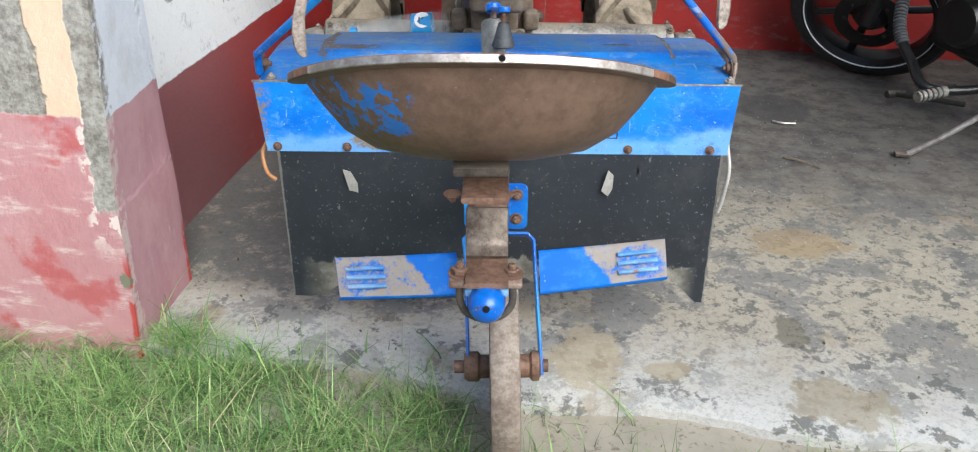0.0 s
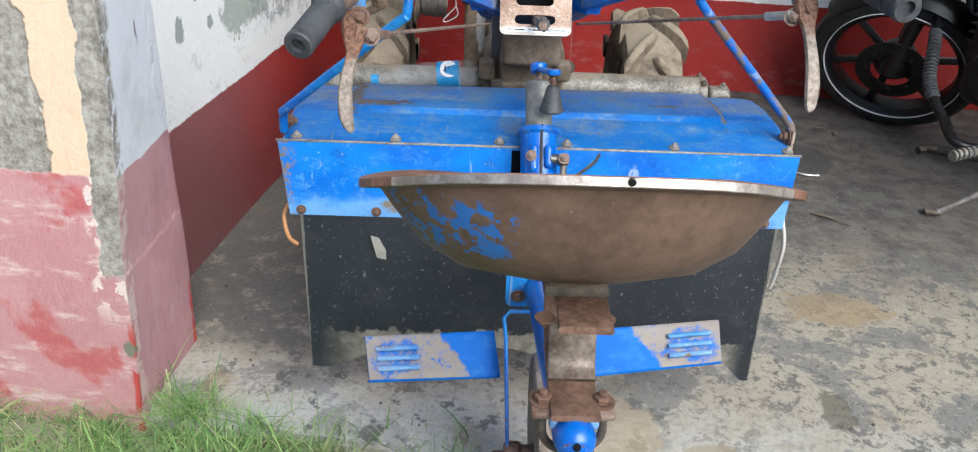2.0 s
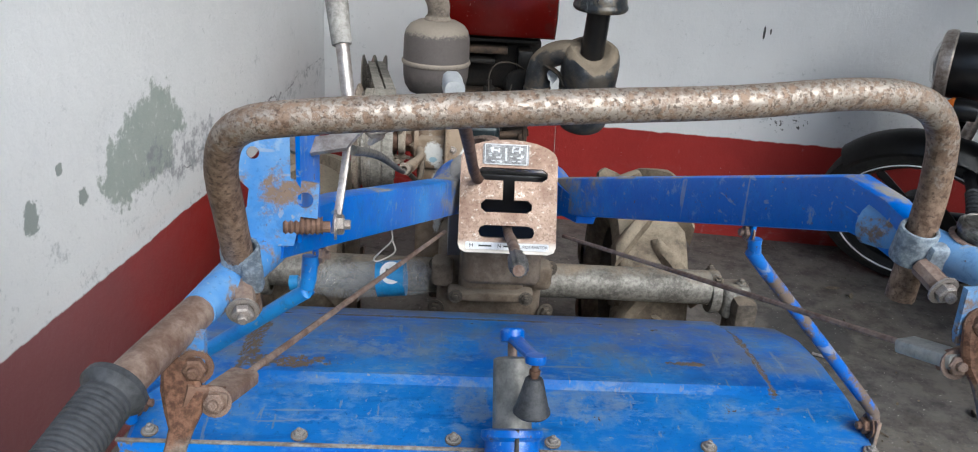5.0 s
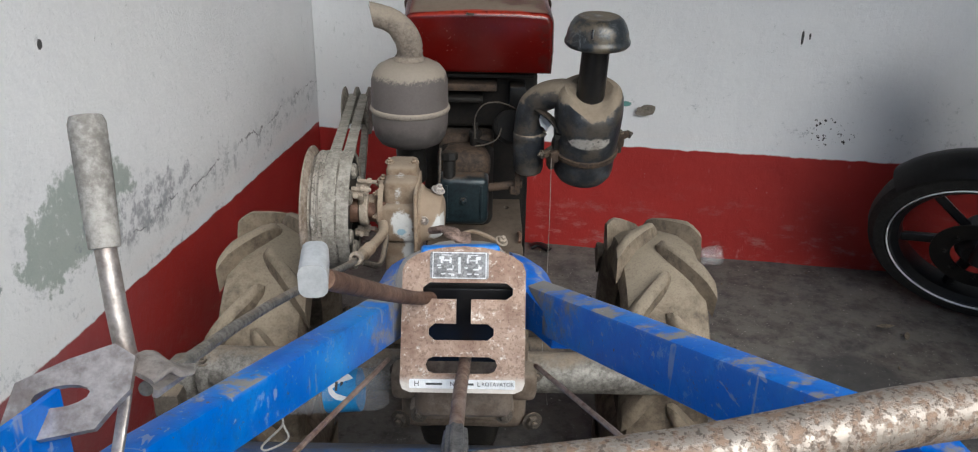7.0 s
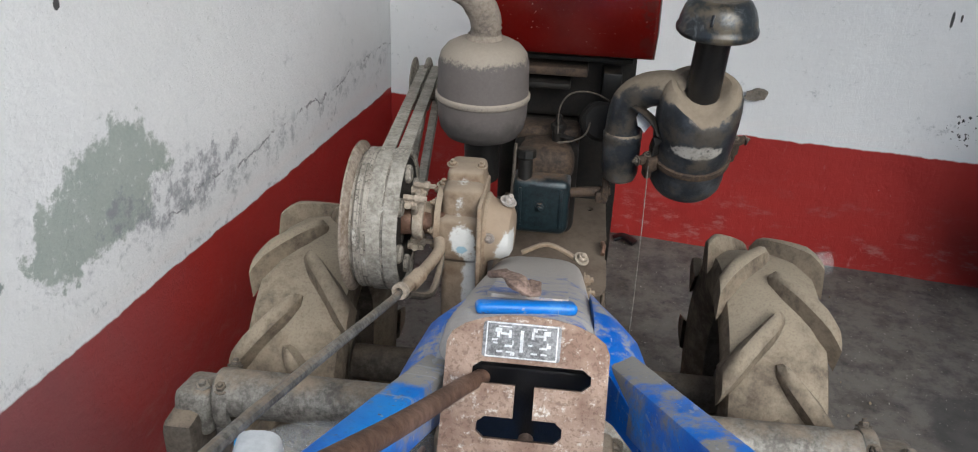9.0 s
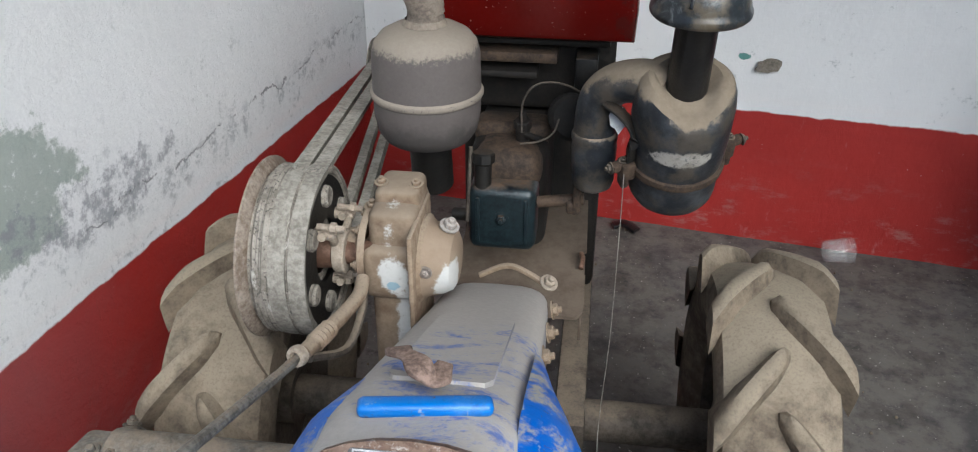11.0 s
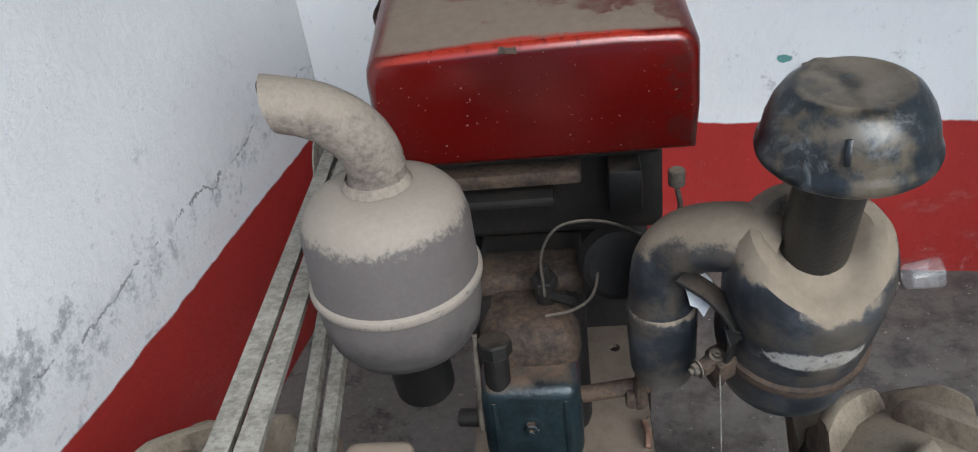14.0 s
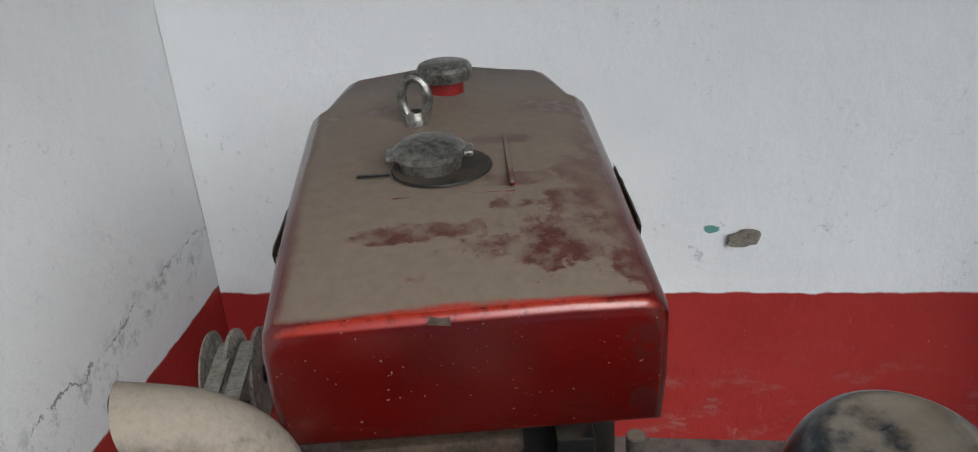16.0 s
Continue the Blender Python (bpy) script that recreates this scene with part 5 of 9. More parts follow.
def seat_support():
    # C-shaped leaf spring under the seat
    bm = B()
    sec = rounded(0.05, 0.007, 0.003, 2)
    sweep(bm, [(-0.015, -0.84, 0.762), (-0.014, -0.76, 0.756), (-0.013, -0.69, 0.735), (-0.013, -0.665, 0.695), (-0.013, -0.69, 0.655), (-0.013, -0.76, 0.643), (-0.013, -0.82, 0.645)], sec, 6)
    spring = part("leaf_spring", bm, RUST, tiller, "rusty curved leaf spring under the seat")
    bm = B()
    box(bm, (-0.013, -0.7285, 0.692), (0.048, 0.006, 0.002), None, 0.001)
    sweep(bm, [(-0.013, -0.735, 0.7), (-0.013, -0.742, 0.68), (-0.013, -0.75, 0.66), (-0.013, -0.765, 0.65)], sec, 5)
    part("spring_leaf", bm, SPRING, spring)
    bm = B()
    box(bm, (-0.02, -0.765, 0.77), (0.062, 0.05, 0.012), None, 0.004)
    part("seat_plate", bm, CAST, tiller, "dirty seat mounting plate")
    for u in (-0.05, 0.006):
        bolt(spring, (u, -0.81, 0.756), (0, 0, -1), 0.0065)
    # clamp plate and U-bolt
    bm = B()
    box(bm, (-0.014, -0.79, 0.638), (0.084, 0.04, 0.008), None, 0.003)
    clamp = part("clamp_plate", bm, RUST_PALE, tiller, "rusty clamp plate with two nuts")
    for u in (-0.044, 0.016):
        bolt(clamp, (u, -0.79, 0.642), (0, 0, 1), 0.009)
    bm = B()
    tube(bm, [(-0.044, -0.8, 0.64), (-0.043, -0.8, 0.61), (-0.032, -0.8, 0.593), (-0.013, -0.8, 0.587), (0.006, -0.8, 0.593), (0.017, -0.8, 0.61), (0.016, -0.8, 0.64)], 0.0045)
    part("u_bolt", bm, CAST, clamp)
    bm = B()
    box(bm, (-0.013, -0.79, 0.63), (0.05, 0.045, 0.01), None, 0.003)
    part("tube_saddle", bm, BLUE_PALE, clamp, "worn blue saddle block")
    # sloping blue tube with a domed end
    bm = B()
    a, b = Vector((-0.013, -0.84, 0.628)), Vector((-0.004, -0.2, 0.415))
    d = b - a
    lathe(bm, [(0.004, -0.001), (0.004, -0.0015), (0.009, -0.0005), (0.0165, 0.005), (0.0205, 0.013), (0.0215, 0.022), (0.0215, d.length - 0.002), (0.02, d.length), (0, d.length)], a, d, 28)
    st = part("seat_tube", bm, BLUE_GLOSS, tiller, "blue seat tube with a domed end cap")
    bm = B()
    lathe(bm, [(0, -0.0022), (0.0042, -0.0022), (0.0042, 0.003)], a, d, 14)
    part("drain_hole", bm, BLACK_CLEAN, st)
    for s in (-1, 1):
        bm = B()
        slab(bm, rounded(0.05, 0.092, 0.012), [], 0.006, pose(0.0 + s * 0.034, -0.2, 0.424, 90, 0, 0))
        pl = part("hitch_plate", bm, BLUE, tiller, "blue hitch plate with two rusty bolts")
        for dz in (0.026, -0.024):
            bolt(pl, (s * 0.038, -0.2065, 0.424 + dz), (0, -1, 0), 0.008)


seat_support()


def depth_wheel():
    hub = Vector((0.02, -0.345, 0.163))
    axis = Vector((0, 0.58, 0.815))
    bm = B()
    path = [hub + Vector((-0.068, 0, 0)) - axis * 0.015, hub + Vector((-0.076, 0, 0)) + axis * 0.2, hub + Vector((-0.08, 0, 0)) + axis * 0.235, hub + Vector((-0.07, 0, 0)) + axis * 0.247,
            hub + Vector((0.04, 0, 0)) + axis * 0.247, hub + Vector((0.052, 0, 0)) + axis * 0.235, hub + Vector((0.054, 0, 0)) + axis * 0.2, hub + Vector((0.068, 0, 0)) - axis * 0.015]
    # strap: wide along the column's cross direction
    across = Vector((0, -0.815, 0.58))
    rings = []
    for i, p in enumerate(path):
        dd = (path[min(i + 1, len(path) - 1)] - path[max(i - 1, 0)]).normalized()
        nn = dd.cross(across).normalized()
        rings.append([bm.verts.new(p + across * x + nn * y) for x, y in rounded(0.034, 0.006, 0.002, 1)])
    for a, b in zip(rings, rings[1:]):
        for i in range(len(a)):
            bm.faces.new((a[i], a[(i + 1) % len(a)], b[(i + 1) % len(a)], b[i]))
    bm.faces.new(rings[0]), bm.faces.new(rings[-1])
    part("wheel_fork", bm, BLUE, tiller, "blue bent strap fork")
    bm = B()
    lathe(bm, [(0.03, -0.024), (0.165, -0.026), (0.174, -0.024), (0.178, -0.018), (0.178, 0.018), (0.174, 0.024), (0.165, 0.026), (0.03, 0.024), (0.03, -0.024)], hub + Vector((0.0, 0, 0)), (1, 0, 0.03), 48)
    wheel = part("depth_wheel", bm, WHEEL_STEEL, tiller, "solid rusty steel tail wheel")
    bm = B()
    lathe(bm, [(0, -0.095), (0.012, -0.094), (0.012, -0.076), (0.024, -0.075), (0.028, -0.068), (0.028, -0.05), (0.022, -0.045), (0.022, 0.045), (0.028, 0.05), (0.028, 0.062), (0.02, 0.066), (0.012, 0.067), (0.012, 0.08), (0, 0.081)], hub, (1, 0, 0.03), 20)
    part("wheel_hub", bm, RUST, wheel, "rusty hub and axle")
    # screw column with its clamp and crank
    top, low = Vector((-0.008, 0.032, 0.705)), Vector((0.0, -0.2, 0.37))
    d = (top - low).normalized()
    bm = B()
    L = (top - low).length
    lathe(bm, [(0, 0), (0.024, 0), (0.024, L * 0.72), (0.0235, L - 0.003), (0.02, L), (0, L)], low, d, 24)
    col = part("column_tube", bm, COLUMN, tiller, "grey steel adjusting column")
    bm = B()
    cl = low + d * 0.263
    lathe(bm, [(0.025, -0.06), (0.037, -0.058), (0.038, -0.05), (0.033, -0.045), (0.033, 0.045), (0.038, 0.05), (0.037, 0.058), (0.025, 0.06)], cl, d, 28)
    coll = part("column_clamp", bm, BLUE_GLOSS, tiller, "blue split clamp sleeve with a tommy bar")
    bm = B()
    box(bm, cl + Vector((0.002, -0.0275, 0.0187)), (0.005, 0.006, 0.119), Matrix.Rotation(radians(-34), 4, 'X'), 0.001)
    part("split_slot", bm, BLACK, coll)
    for s in (-1, 1):
        bm = B()
        box(bm, cl + Vector((s * 0.0125 + 0.002, -0.0245, 0.02 if s > 0 else 0.016)), (0.015, 0.02, 0.042 if s > 0 else 0.05), Matrix.Rotation(radians(-34), 4, 'X'), 0.0068, 4)
        part("clamp_ear", bm, BLUE_GLOSS, coll)
    bm = B()
    rod(bm, cl + Vector((0.018, -0.03, 0.018)), cl + Vector((0.034, -0.031, 0.018)), 0.0085, 20)
    box(bm, cl + Vector((0.04, -0.034, 0.018)), (0.02, 0.02, 0.02), Matrix.Rotation(radians(-34), 4, 'X'), 0.004, 3)
    screw = part("clamp_screw", bm, DULL_CHROME, coll, "bright worn screw eye")
    bolt(screw, cl + Vector((0.04, -0.043, 0.025)), (0.1, -1, 0.6), 0.0065, RUST_PALE)
    bolt(coll, cl + Vector((-0.016, -0.033, 0.0245)), (-0.35, -1, 0.6), 0.0065, RUST_PALE)
    bm = B()
    lathe(bm, [(0.0045, 0), (0.006, 0.004), (0.0062, 0.05), (0.005, 0.056), (0, 0.057)], cl + Vector((0.0405, -0.037, 0.014)), (0, -0.32, -1), 14)
    part("tommy_bar", bm, CAST_ALU, coll)
    links = curve_points([Vector(p) for p in ((0.05, -0.034, 0.548), (0.068, -0.031, 0.553), (0.085, -0.029, 0.566), (0.1, -0.027, 0.58), (0.107, -0.026, 0.594))], 3)
    for i, p in enumerate(links[:-1]):
        bm = B()
        rod(bm, p, links[i + 1], 0.0035, 8, 0.0024)
        part("chain_link", bm, CAST, coll)
    # crank on a thin spindle, its cone-shaped knob hanging from a pin
    head, k = top + d * 0.022, Vector((0.011, -0.042, 0.749))
    bm = B()
    rod(bm, top - d * 0.01, head + d * 0.004, 0.006, 12)
    part("spindle", bm, RUST_PALE, col, "rusty screw spindle")
    bm = B()
    lathe(bm, [(0.006, -0.004), (0.0145, -0.003), (0.0155, 0.002), (0.0155, 0.01), (0.013, 0.013), (0, 0.0135)], head, d, 22)
    lathe(bm, [(0.005, -0.006), (0.0115, -0.005), (0.0122, 0.0), (0.0115, 0.004), (0.0, 0.005)], k, (0, 0.25, 1), 20)
    sweep(bm, [head + d * 0.004, head * 0.5 + k * 0.5 + Vector((0, 0, 0.001)), k - Vector((0, 0, 0.001))], rounded(0.017, 0.008, 0.003, 2), 3)
    crank = part("crank_arm", bm, BLUE_GLOSS, col, "chipped blue crank arm")
    bm = B()
    lathe(bm, [(0.0042, -0.003), (0.0042, -0.014), (0.0065, -0.0145), (0.0065, -0.019), (0.0045, -0.02), (0.0045, -0.026)], k, (0, 0.1, 1), 14)
    part("knob_pin", bm, RUST, crank, "rusty pin")
    bm = B()
    lathe(bm, [(0, -0.0235), (0.0085, -0.024), (0.0105, -0.026), (0.0185, -0.058), (0.0212, -0.064), (0.0218, -0.067), (0.019, -0.07), (0, -0.069)], k, (0, 0.1, 1), 28)
    part("crank_knob", bm, RUBBER, crank, "black cone-shaped crank knob")


depth_wheel()


def footrest(s):
    bm = B()
    a, b = (Vector((-0.07, -0.215, 0.282)), Vector((-0.292, -0.275, 0.307))) if s < 0 else (Vector((0.085, -0.215, 0.288)), Vector((0.328, -0.2, 0.312)))
    d = b - a
    y = Vector((0, 1, 0.0)) - d.normalized() * d.normalized().y
    y.normalize()
    yy = (y * 0.62 + Vector((0, 0, 1)) * 0.78).normalized()
    nn = d.normalized().cross(yy).normalized() * (1 if s > 0 else -1)
    rings = []
    n = 14
    for i in range(n + 1):
        t = i / n
        p = a + d * t
        w = 0.084 - 0.006 * t
        sec = [(-w / 2, -0.022), (-w / 2, 0.001), (-w / 2 + 0.004, 0.004), (w / 2 - 0.004, 0.004), (w / 2, 0.001), (w / 2, -0.016), (w / 2 - 0.003, -0.016), (w / 2 - 0.003, -0.002), (-w / 2 + 0.003, -0.002), (-w / 2 + 0.003, -0.022)]
        bow = -0.006 * math.sin(t * math.pi)
        rings.append([bm.verts.new(p + yy * x + nn * (-1 if nn.y > 0 else 1) * (h + bow)) for x, h in sec])
    for r0, r1 in zip(rings, rings[1:]):
        for i in range(len(r0)):
            bm.faces.new((r0[i], r0[(i + 1) % len(r0)], r1[(i + 1) % len(r0)], r1[i]))
    bm.faces.new(rings[0]), bm.faces.new(rings[-1])
    ped = part("footrest", bm, PEDAL, tiller, "worn blue pressed steel footrest with three ribs")
    up = nn * (-1 if nn.y > 0 else 1)
    for k in (-1, 0, 1):
        bm = B()
        p0, p1 = a + d * 0.62 + yy * k * 0.017 + up * 0.0035, a + d * 0.93 + yy * k * 0.017 + up * 0.0035
        tube(bm, [p0, (p0 + p1) / 2 + up * 0.002, p1], 0.0045, 8, 4)
        part("tread_rib", bm, BLUE_PALE, ped, "blue paint left on the rib")


footrest(-1)
footrest(1)


def handlebars():
    sec = rounded(0.041, 0.069, 0.006, 2)
    taper = lambda t: 1 - 0.46 * t
    # left and right beams from the gear plate out to the grips
    bm = B()
    sweep(bm, [(-0.066, 0.53, 0.731), (-0.087, 0.44, 0.76), (-0.21, -0.08, 0.925), (-0.245, -0.2, 0.955)], sec, 1, taper)
    part("handle_beam", bm, BLUE_BEAM, tiller, "blue box-section handle beam, dusty on top")
    bm = B()
    sweep(bm, [(0.062, 0.56, 0.7155), (0.096, 0.46, 0.76), (0.287, -0.14, 0.988), (0.296, -0.185, 0.988), (0.302, -0.235, 0.982)], sec, 1, taper)
    part("handle_beam", bm, BLUE_BEAM, tiller, "blue box-section handle beam, dusty on top")
    for s, pts in ((-1, [(-0.243, -0.17, 0.946), (-0.268, -0.24, 0.936), (-0.293, -0.35, 0.935), (-0.306, -0.42, 0.936)]),
                   (1, [(0.295, -0.19, 0.982), (0.318, -0.25, 0.985), (0.342, -0.32, 0.988), (0.355, -0.375, 0.985)])):
        bm = B()
        tube(bm, pts, 0.0135, 16, 5)
        bar = part("grip_tube", bm, RUST_PALE, tiller, "rusty handle tube with worn blue paint")
        bm = B()
        a, b, e = Vector(pts[0]), Vector(pts[1]), Vector(pts[2])
        back = (a - b).normalized() * 0.02
        tube(bm, [a + back, a, b, b * 0.45 + e * 0.55], 0.0205, 18, 5, lambda t: (1.0 - 0.12 * t / 0.5) if t < 0.5 else 0.88 - 0.2 * (t - 0.5) / 0.5)
        part("blue_sleeve", bm, BLUE_PALE, bar, "flaking pale blue paint on the forged shoulder")
        p1 = Vector(pts[-1])
        d = Vector((-0.02, -0.084, -0.022)) if s < 0 else Vector((0.016, -0.112, -0.008))
        p0 = p1 - d.normalized() * 0.012
        L = d.length + 0.012
        bm = B()
        prof = [(0.013, 0), (0.0215, 0.001), (0.022, 0.006), (0.0185, 0.009), (0.0165, 0.012)]
        k = 18
        for i in range(k):
            h = 0.014 + (L - 0.026) * i / k
            prof += [(0.0167, h), (0.0176, h + (L - 0.026) / k * 0.3), (0.0176, h + (L - 0.026) / k * 0.6), (0.0165, h + (L - 0.026) / k * 0.8)]
        prof += [(0.0178, L - 0.01), (0.0178, L - 0.002), (0.016, L), (0.009, L), (0.008, L - 0.006), (0, L - 0.006)]
        lathe(bm, prof, p0, d, 28)
        part("grip", bm, RUBBER, bar, "grey-black ribbed rubber grip, torn at its end")
    # loop bar over the plate
    bm = B()
    tube(bm, [(-0.262, -0.23, 0.9), (-0.263, -0.245, 0.95), (-0.262, -0.27, 1.0), (-0.26, -0.295, 1.05), (-0.242, -0.32, 1.085), (-0.2, -0.33, 1.098), (-0.1, -0.32, 1.105), (0.0, -0.31, 1.111),
              (0.1, -0.295, 1.115), (0.2, -0.27, 1.12), (0.254, -0.257, 1.114), (0.285, -0.245, 1.09), (0.294, -0.24, 1.045), (0.293, -0.24, 1.0), (0.291, -0.238, 0.94)], 0.0122, 18, 5)
    part("loop_bar", bm, CHROME, tiller, "bent chrome pipe loop, pitted with rust")
    for u, v, z in ((-0.262, -0.24, 0.948), (0.288, -0.24, 0.99)):
        bm = B()
        lathe(bm, [(0.0122, -0.016), (0.0152, -0.0155), (0.0158, -0.014), (0.0158, 0.014), (0.0152, 0.0155), (0.0135, 0.016), (0.0122, 0.0145)], (u, v - 0.003, z + 0.002), (0, -0.25, 1), 24)
        box(bm, (u + 0.012, v - 0.017, z - 0.004), (0.016, 0.014, 0.026), Matrix.Rotation(radians(14), 4, 'X'), 0.004)
        cl = part("bar_clamp", bm, CHALKY, tiller, "worn blue pipe clamp with a rusty bolt")
        bm = B()
        rod(bm, (u + 0.003, v - 0.015, z - 0.012), (u + 0.01, v - 0.04, z - 0.02), 0.009, 8)
        part("clamp_nut", bm, RUST_PALE, cl)
        bolt(cl, (u + 0.009, v - 0.043, z - 0.02), (0.2, -1, -0.25), 0.0085, STEEL)
    # brake levers, their brackets, clevises and rods
    for s, piv, tip, cle, rodp in ((-1, (-0.279, -0.335, 0.905), (-0.277, -0.415, 0.775), (-0.262, -0.33, 0.882), (-0.096, 0.39, 0.716)),
                                   (1, (0.311, -0.315, 0.955), (0.326, -0.39, 0.815), (0.302, -0.306, 0.922), (0.09, 0.36, 0.73))):
        piv, tip, cle = Vector(piv), Vector(tip), Vector(cle)
        bm = B()
        slab(bm, [(-0.008, -0.018), (0.008, -0.018), (0.011, -0.008), (0.0125, 0.03), (-0.0125, 0.03), (-0.011, -0.008)], [], 0.006, pose(piv.x - 0.002, piv.y + 0.009, piv.z, 90, 0, 6 * s))
        br = part("lever_bracket", bm, BLUE_PALE, tiller, "worn blue lever bracket")
        bolt(br, piv + Vector((0.002, 0.002, 0.002)), (0.1, -1, 0.1), 0.009, RUST)
        # one forged lever: rusty spade above, narrow neck, curved blade with a round tip
        bm = B()
        axis = tip - piv
        front = Vector((1, 0, 0)).cross(axis).normalized()
        bow = (0.002, 0.003, 0.004, 0.004, 0.006, 0.008, 0.0097, 0.0095, 0.007, 0.003, -0.001, -0.003, -0.0035) if s > 0 else (0.0105, 0.009, 0.007, 0.006, 0.007, 0.0105, 0.0145, 0.0165, 0.0155, 0.0135, 0.009, 0.0065, 0.006)
        rings = []
        for t, off, w in zip((-0.06, 0.0, 0.1, 0.2, 0.28, 0.37, 0.5, 0.62, 0.74, 0.86, 0.95, 0.99, 1.003), bow, (0.008, 0.013, 0.0155, 0.0135, 0.009, 0.0078, 0.0084, 0.0092, 0.0098, 0.0094, 0.0075, 0.0045, 0.001)):
            ctr = piv + axis * t + Vector((s * off, 0, 0)) + front * 0.012 * math.sin(max(t, 0) * math.pi)
            th = 0.0045 if t < 0.95 else 0.0045 * (0.3 + w / 0.011)
            rings.append([bm.verts.new(ctr + Vector((w * x, 0, 0)) + front * th * y) for x, y in ((-1, -0.4), (-0.75, -1), (0.75, -1), (1, -0.4), (1, 0.4), (0.75, 1), (-0.75, 1), (-1, 0.4))])
        for r0, r1 in zip(rings, rings[1:]):
            for i in range(8):
                bm.faces.new((r0[i], r0[(i + 1) % 8], r1[(i + 1) % 8], r1[i]))
        bm.faces.new(rings[0]), bm.faces.new(rings[-1])
        lev = part("brake_lever", bm, LEVER, tiller, "rusty forged brake lever with a rubbed curved blade")
        bm = B()
        sweep(bm, [piv + axis * 0.12 + Vector((s * 0.004, 0, 0)), cle + Vector((0, -0.004, 0)), cle + Vector((-s * 0.006, -0.004, 0))], rounded(0.006, 0.018, 0.0025, 2), 2)
        part("lever_tab", bm, RUST, lev)
        bm = B()
        rp = Vector(rodp)
        dd = (rp - cle).normalized()
        sweep(bm, [cle - dd * 0.012, cle + dd * 0.042], rounded(0.024, 0.012, 0.003, 2), 1)
        cv = part("clevis", bm, RUST_PALE if s < 0 else ZINC, tiller, "steel clevis with a split pin")
        bolt(cv, cle + Vector((0, -0.01, 0)), (0, -1, 0.3), 0.008, RUST_PALE)
        bm = B()
        tube(bm, [cle + dd * 0.04, rp], 0.0031, 8, 1)
        part("brake_rod", bm, RUST_PALE, tiller, "thin rusty brake rod")
    # small round cap on the right bar
    bm = B()
    lathe(bm, [(0, -0.01), (0.018, -0.01), (0.019, -0.003), (0.0208, -0.002), (0.0208, 0.003), (0.0185, 0.005), (0.017, 0.0035), (0.016, 0.0052), (0, 0.006)], (0.338, -0.252, 1.01), (0.05, -0.15, 1), 24)
    part("round_cap", bm, DULL_CHROME, tiller, "grey round cap on the handle tube")
    bm = B()
    lathe(bm, [(0.016, -0.02), (0.021, -0.017), (0.019, -0.013), (0.0225, -0.011), (0.018, -0.009)], (0.336, -0.252, 1.012), (0.05, -0.15, 1), 22)
    sweep(bm, [(0.35, -0.262, 0.998), (0.36, -0.27, 0.994), (0.366, -0.274, 1.0), (0.37, -0.276, 1.008)], rounded(0.014, 0.002, 0.0008, 1), 3)
    part("leather_rag", bm, LEATHER, tiller, "torn brown leather rag under the cap")
    # thin wire twisted round the left beam
    bm = B()
    hang = Vector((-0.163, 0.118, 0.8345))
    tube(bm, [hang + Vector(p) for p in ((0, 0, 0.012), (0, 0, -0.005), (0, 0, -0.018), (-0.012, 0, -0.032), (-0.022, 0, -0.044), (-0.016, 0, -0.047), (0.004, 0, -0.034), (0.001, 0, -0.018))], 0.0011, 8, 5)
    part("wire_tie", bm, WIRE, tiller, "thin twisted wire hanging from the beam")
    # struts from the cover's corners to the beams
    for pts, lug in (([(-0.474, 0.03, 0.597), (-0.47, 0.02, 0.635), (-0.45, 0.0, 0.66), (-0.256, -0.085, 0.832), (-0.236, -0.09, 0.85), (-0.232, -0.085, 0.885)], (-0.228, -0.07, 0.895)),
                     ([(0.476, 0.05, 0.6), (0.472, 0.048, 0.625), (0.45, 0.05, 0.655), (0.275, 0.025, 0.845), (0.262, 0.022, 0.865), (0.26, 0.022, 0.88)], (0.256, 0.03, 0.9))):
        bm = B()
        tube(bm, pts, 0.008, 12, 3)
        st = part("strut", bm, STRUT if pts[0][0] > 0 else BLUE, tiller, "blue tubular strut, rubbed to bare metal")
        bm = B()
        box(bm, lug, (0.006, 0.022, 0.052), None, 0.0028)
        part("strut_lug", bm, BLUE_BEAM, st)
        bolt(st, Vector(lug) + Vector((0.0, 0, -0.015)), (1 if pts[0][0] < 0 else -1, -0.1, 0), 0.009, RUST_PALE)


handlebars()


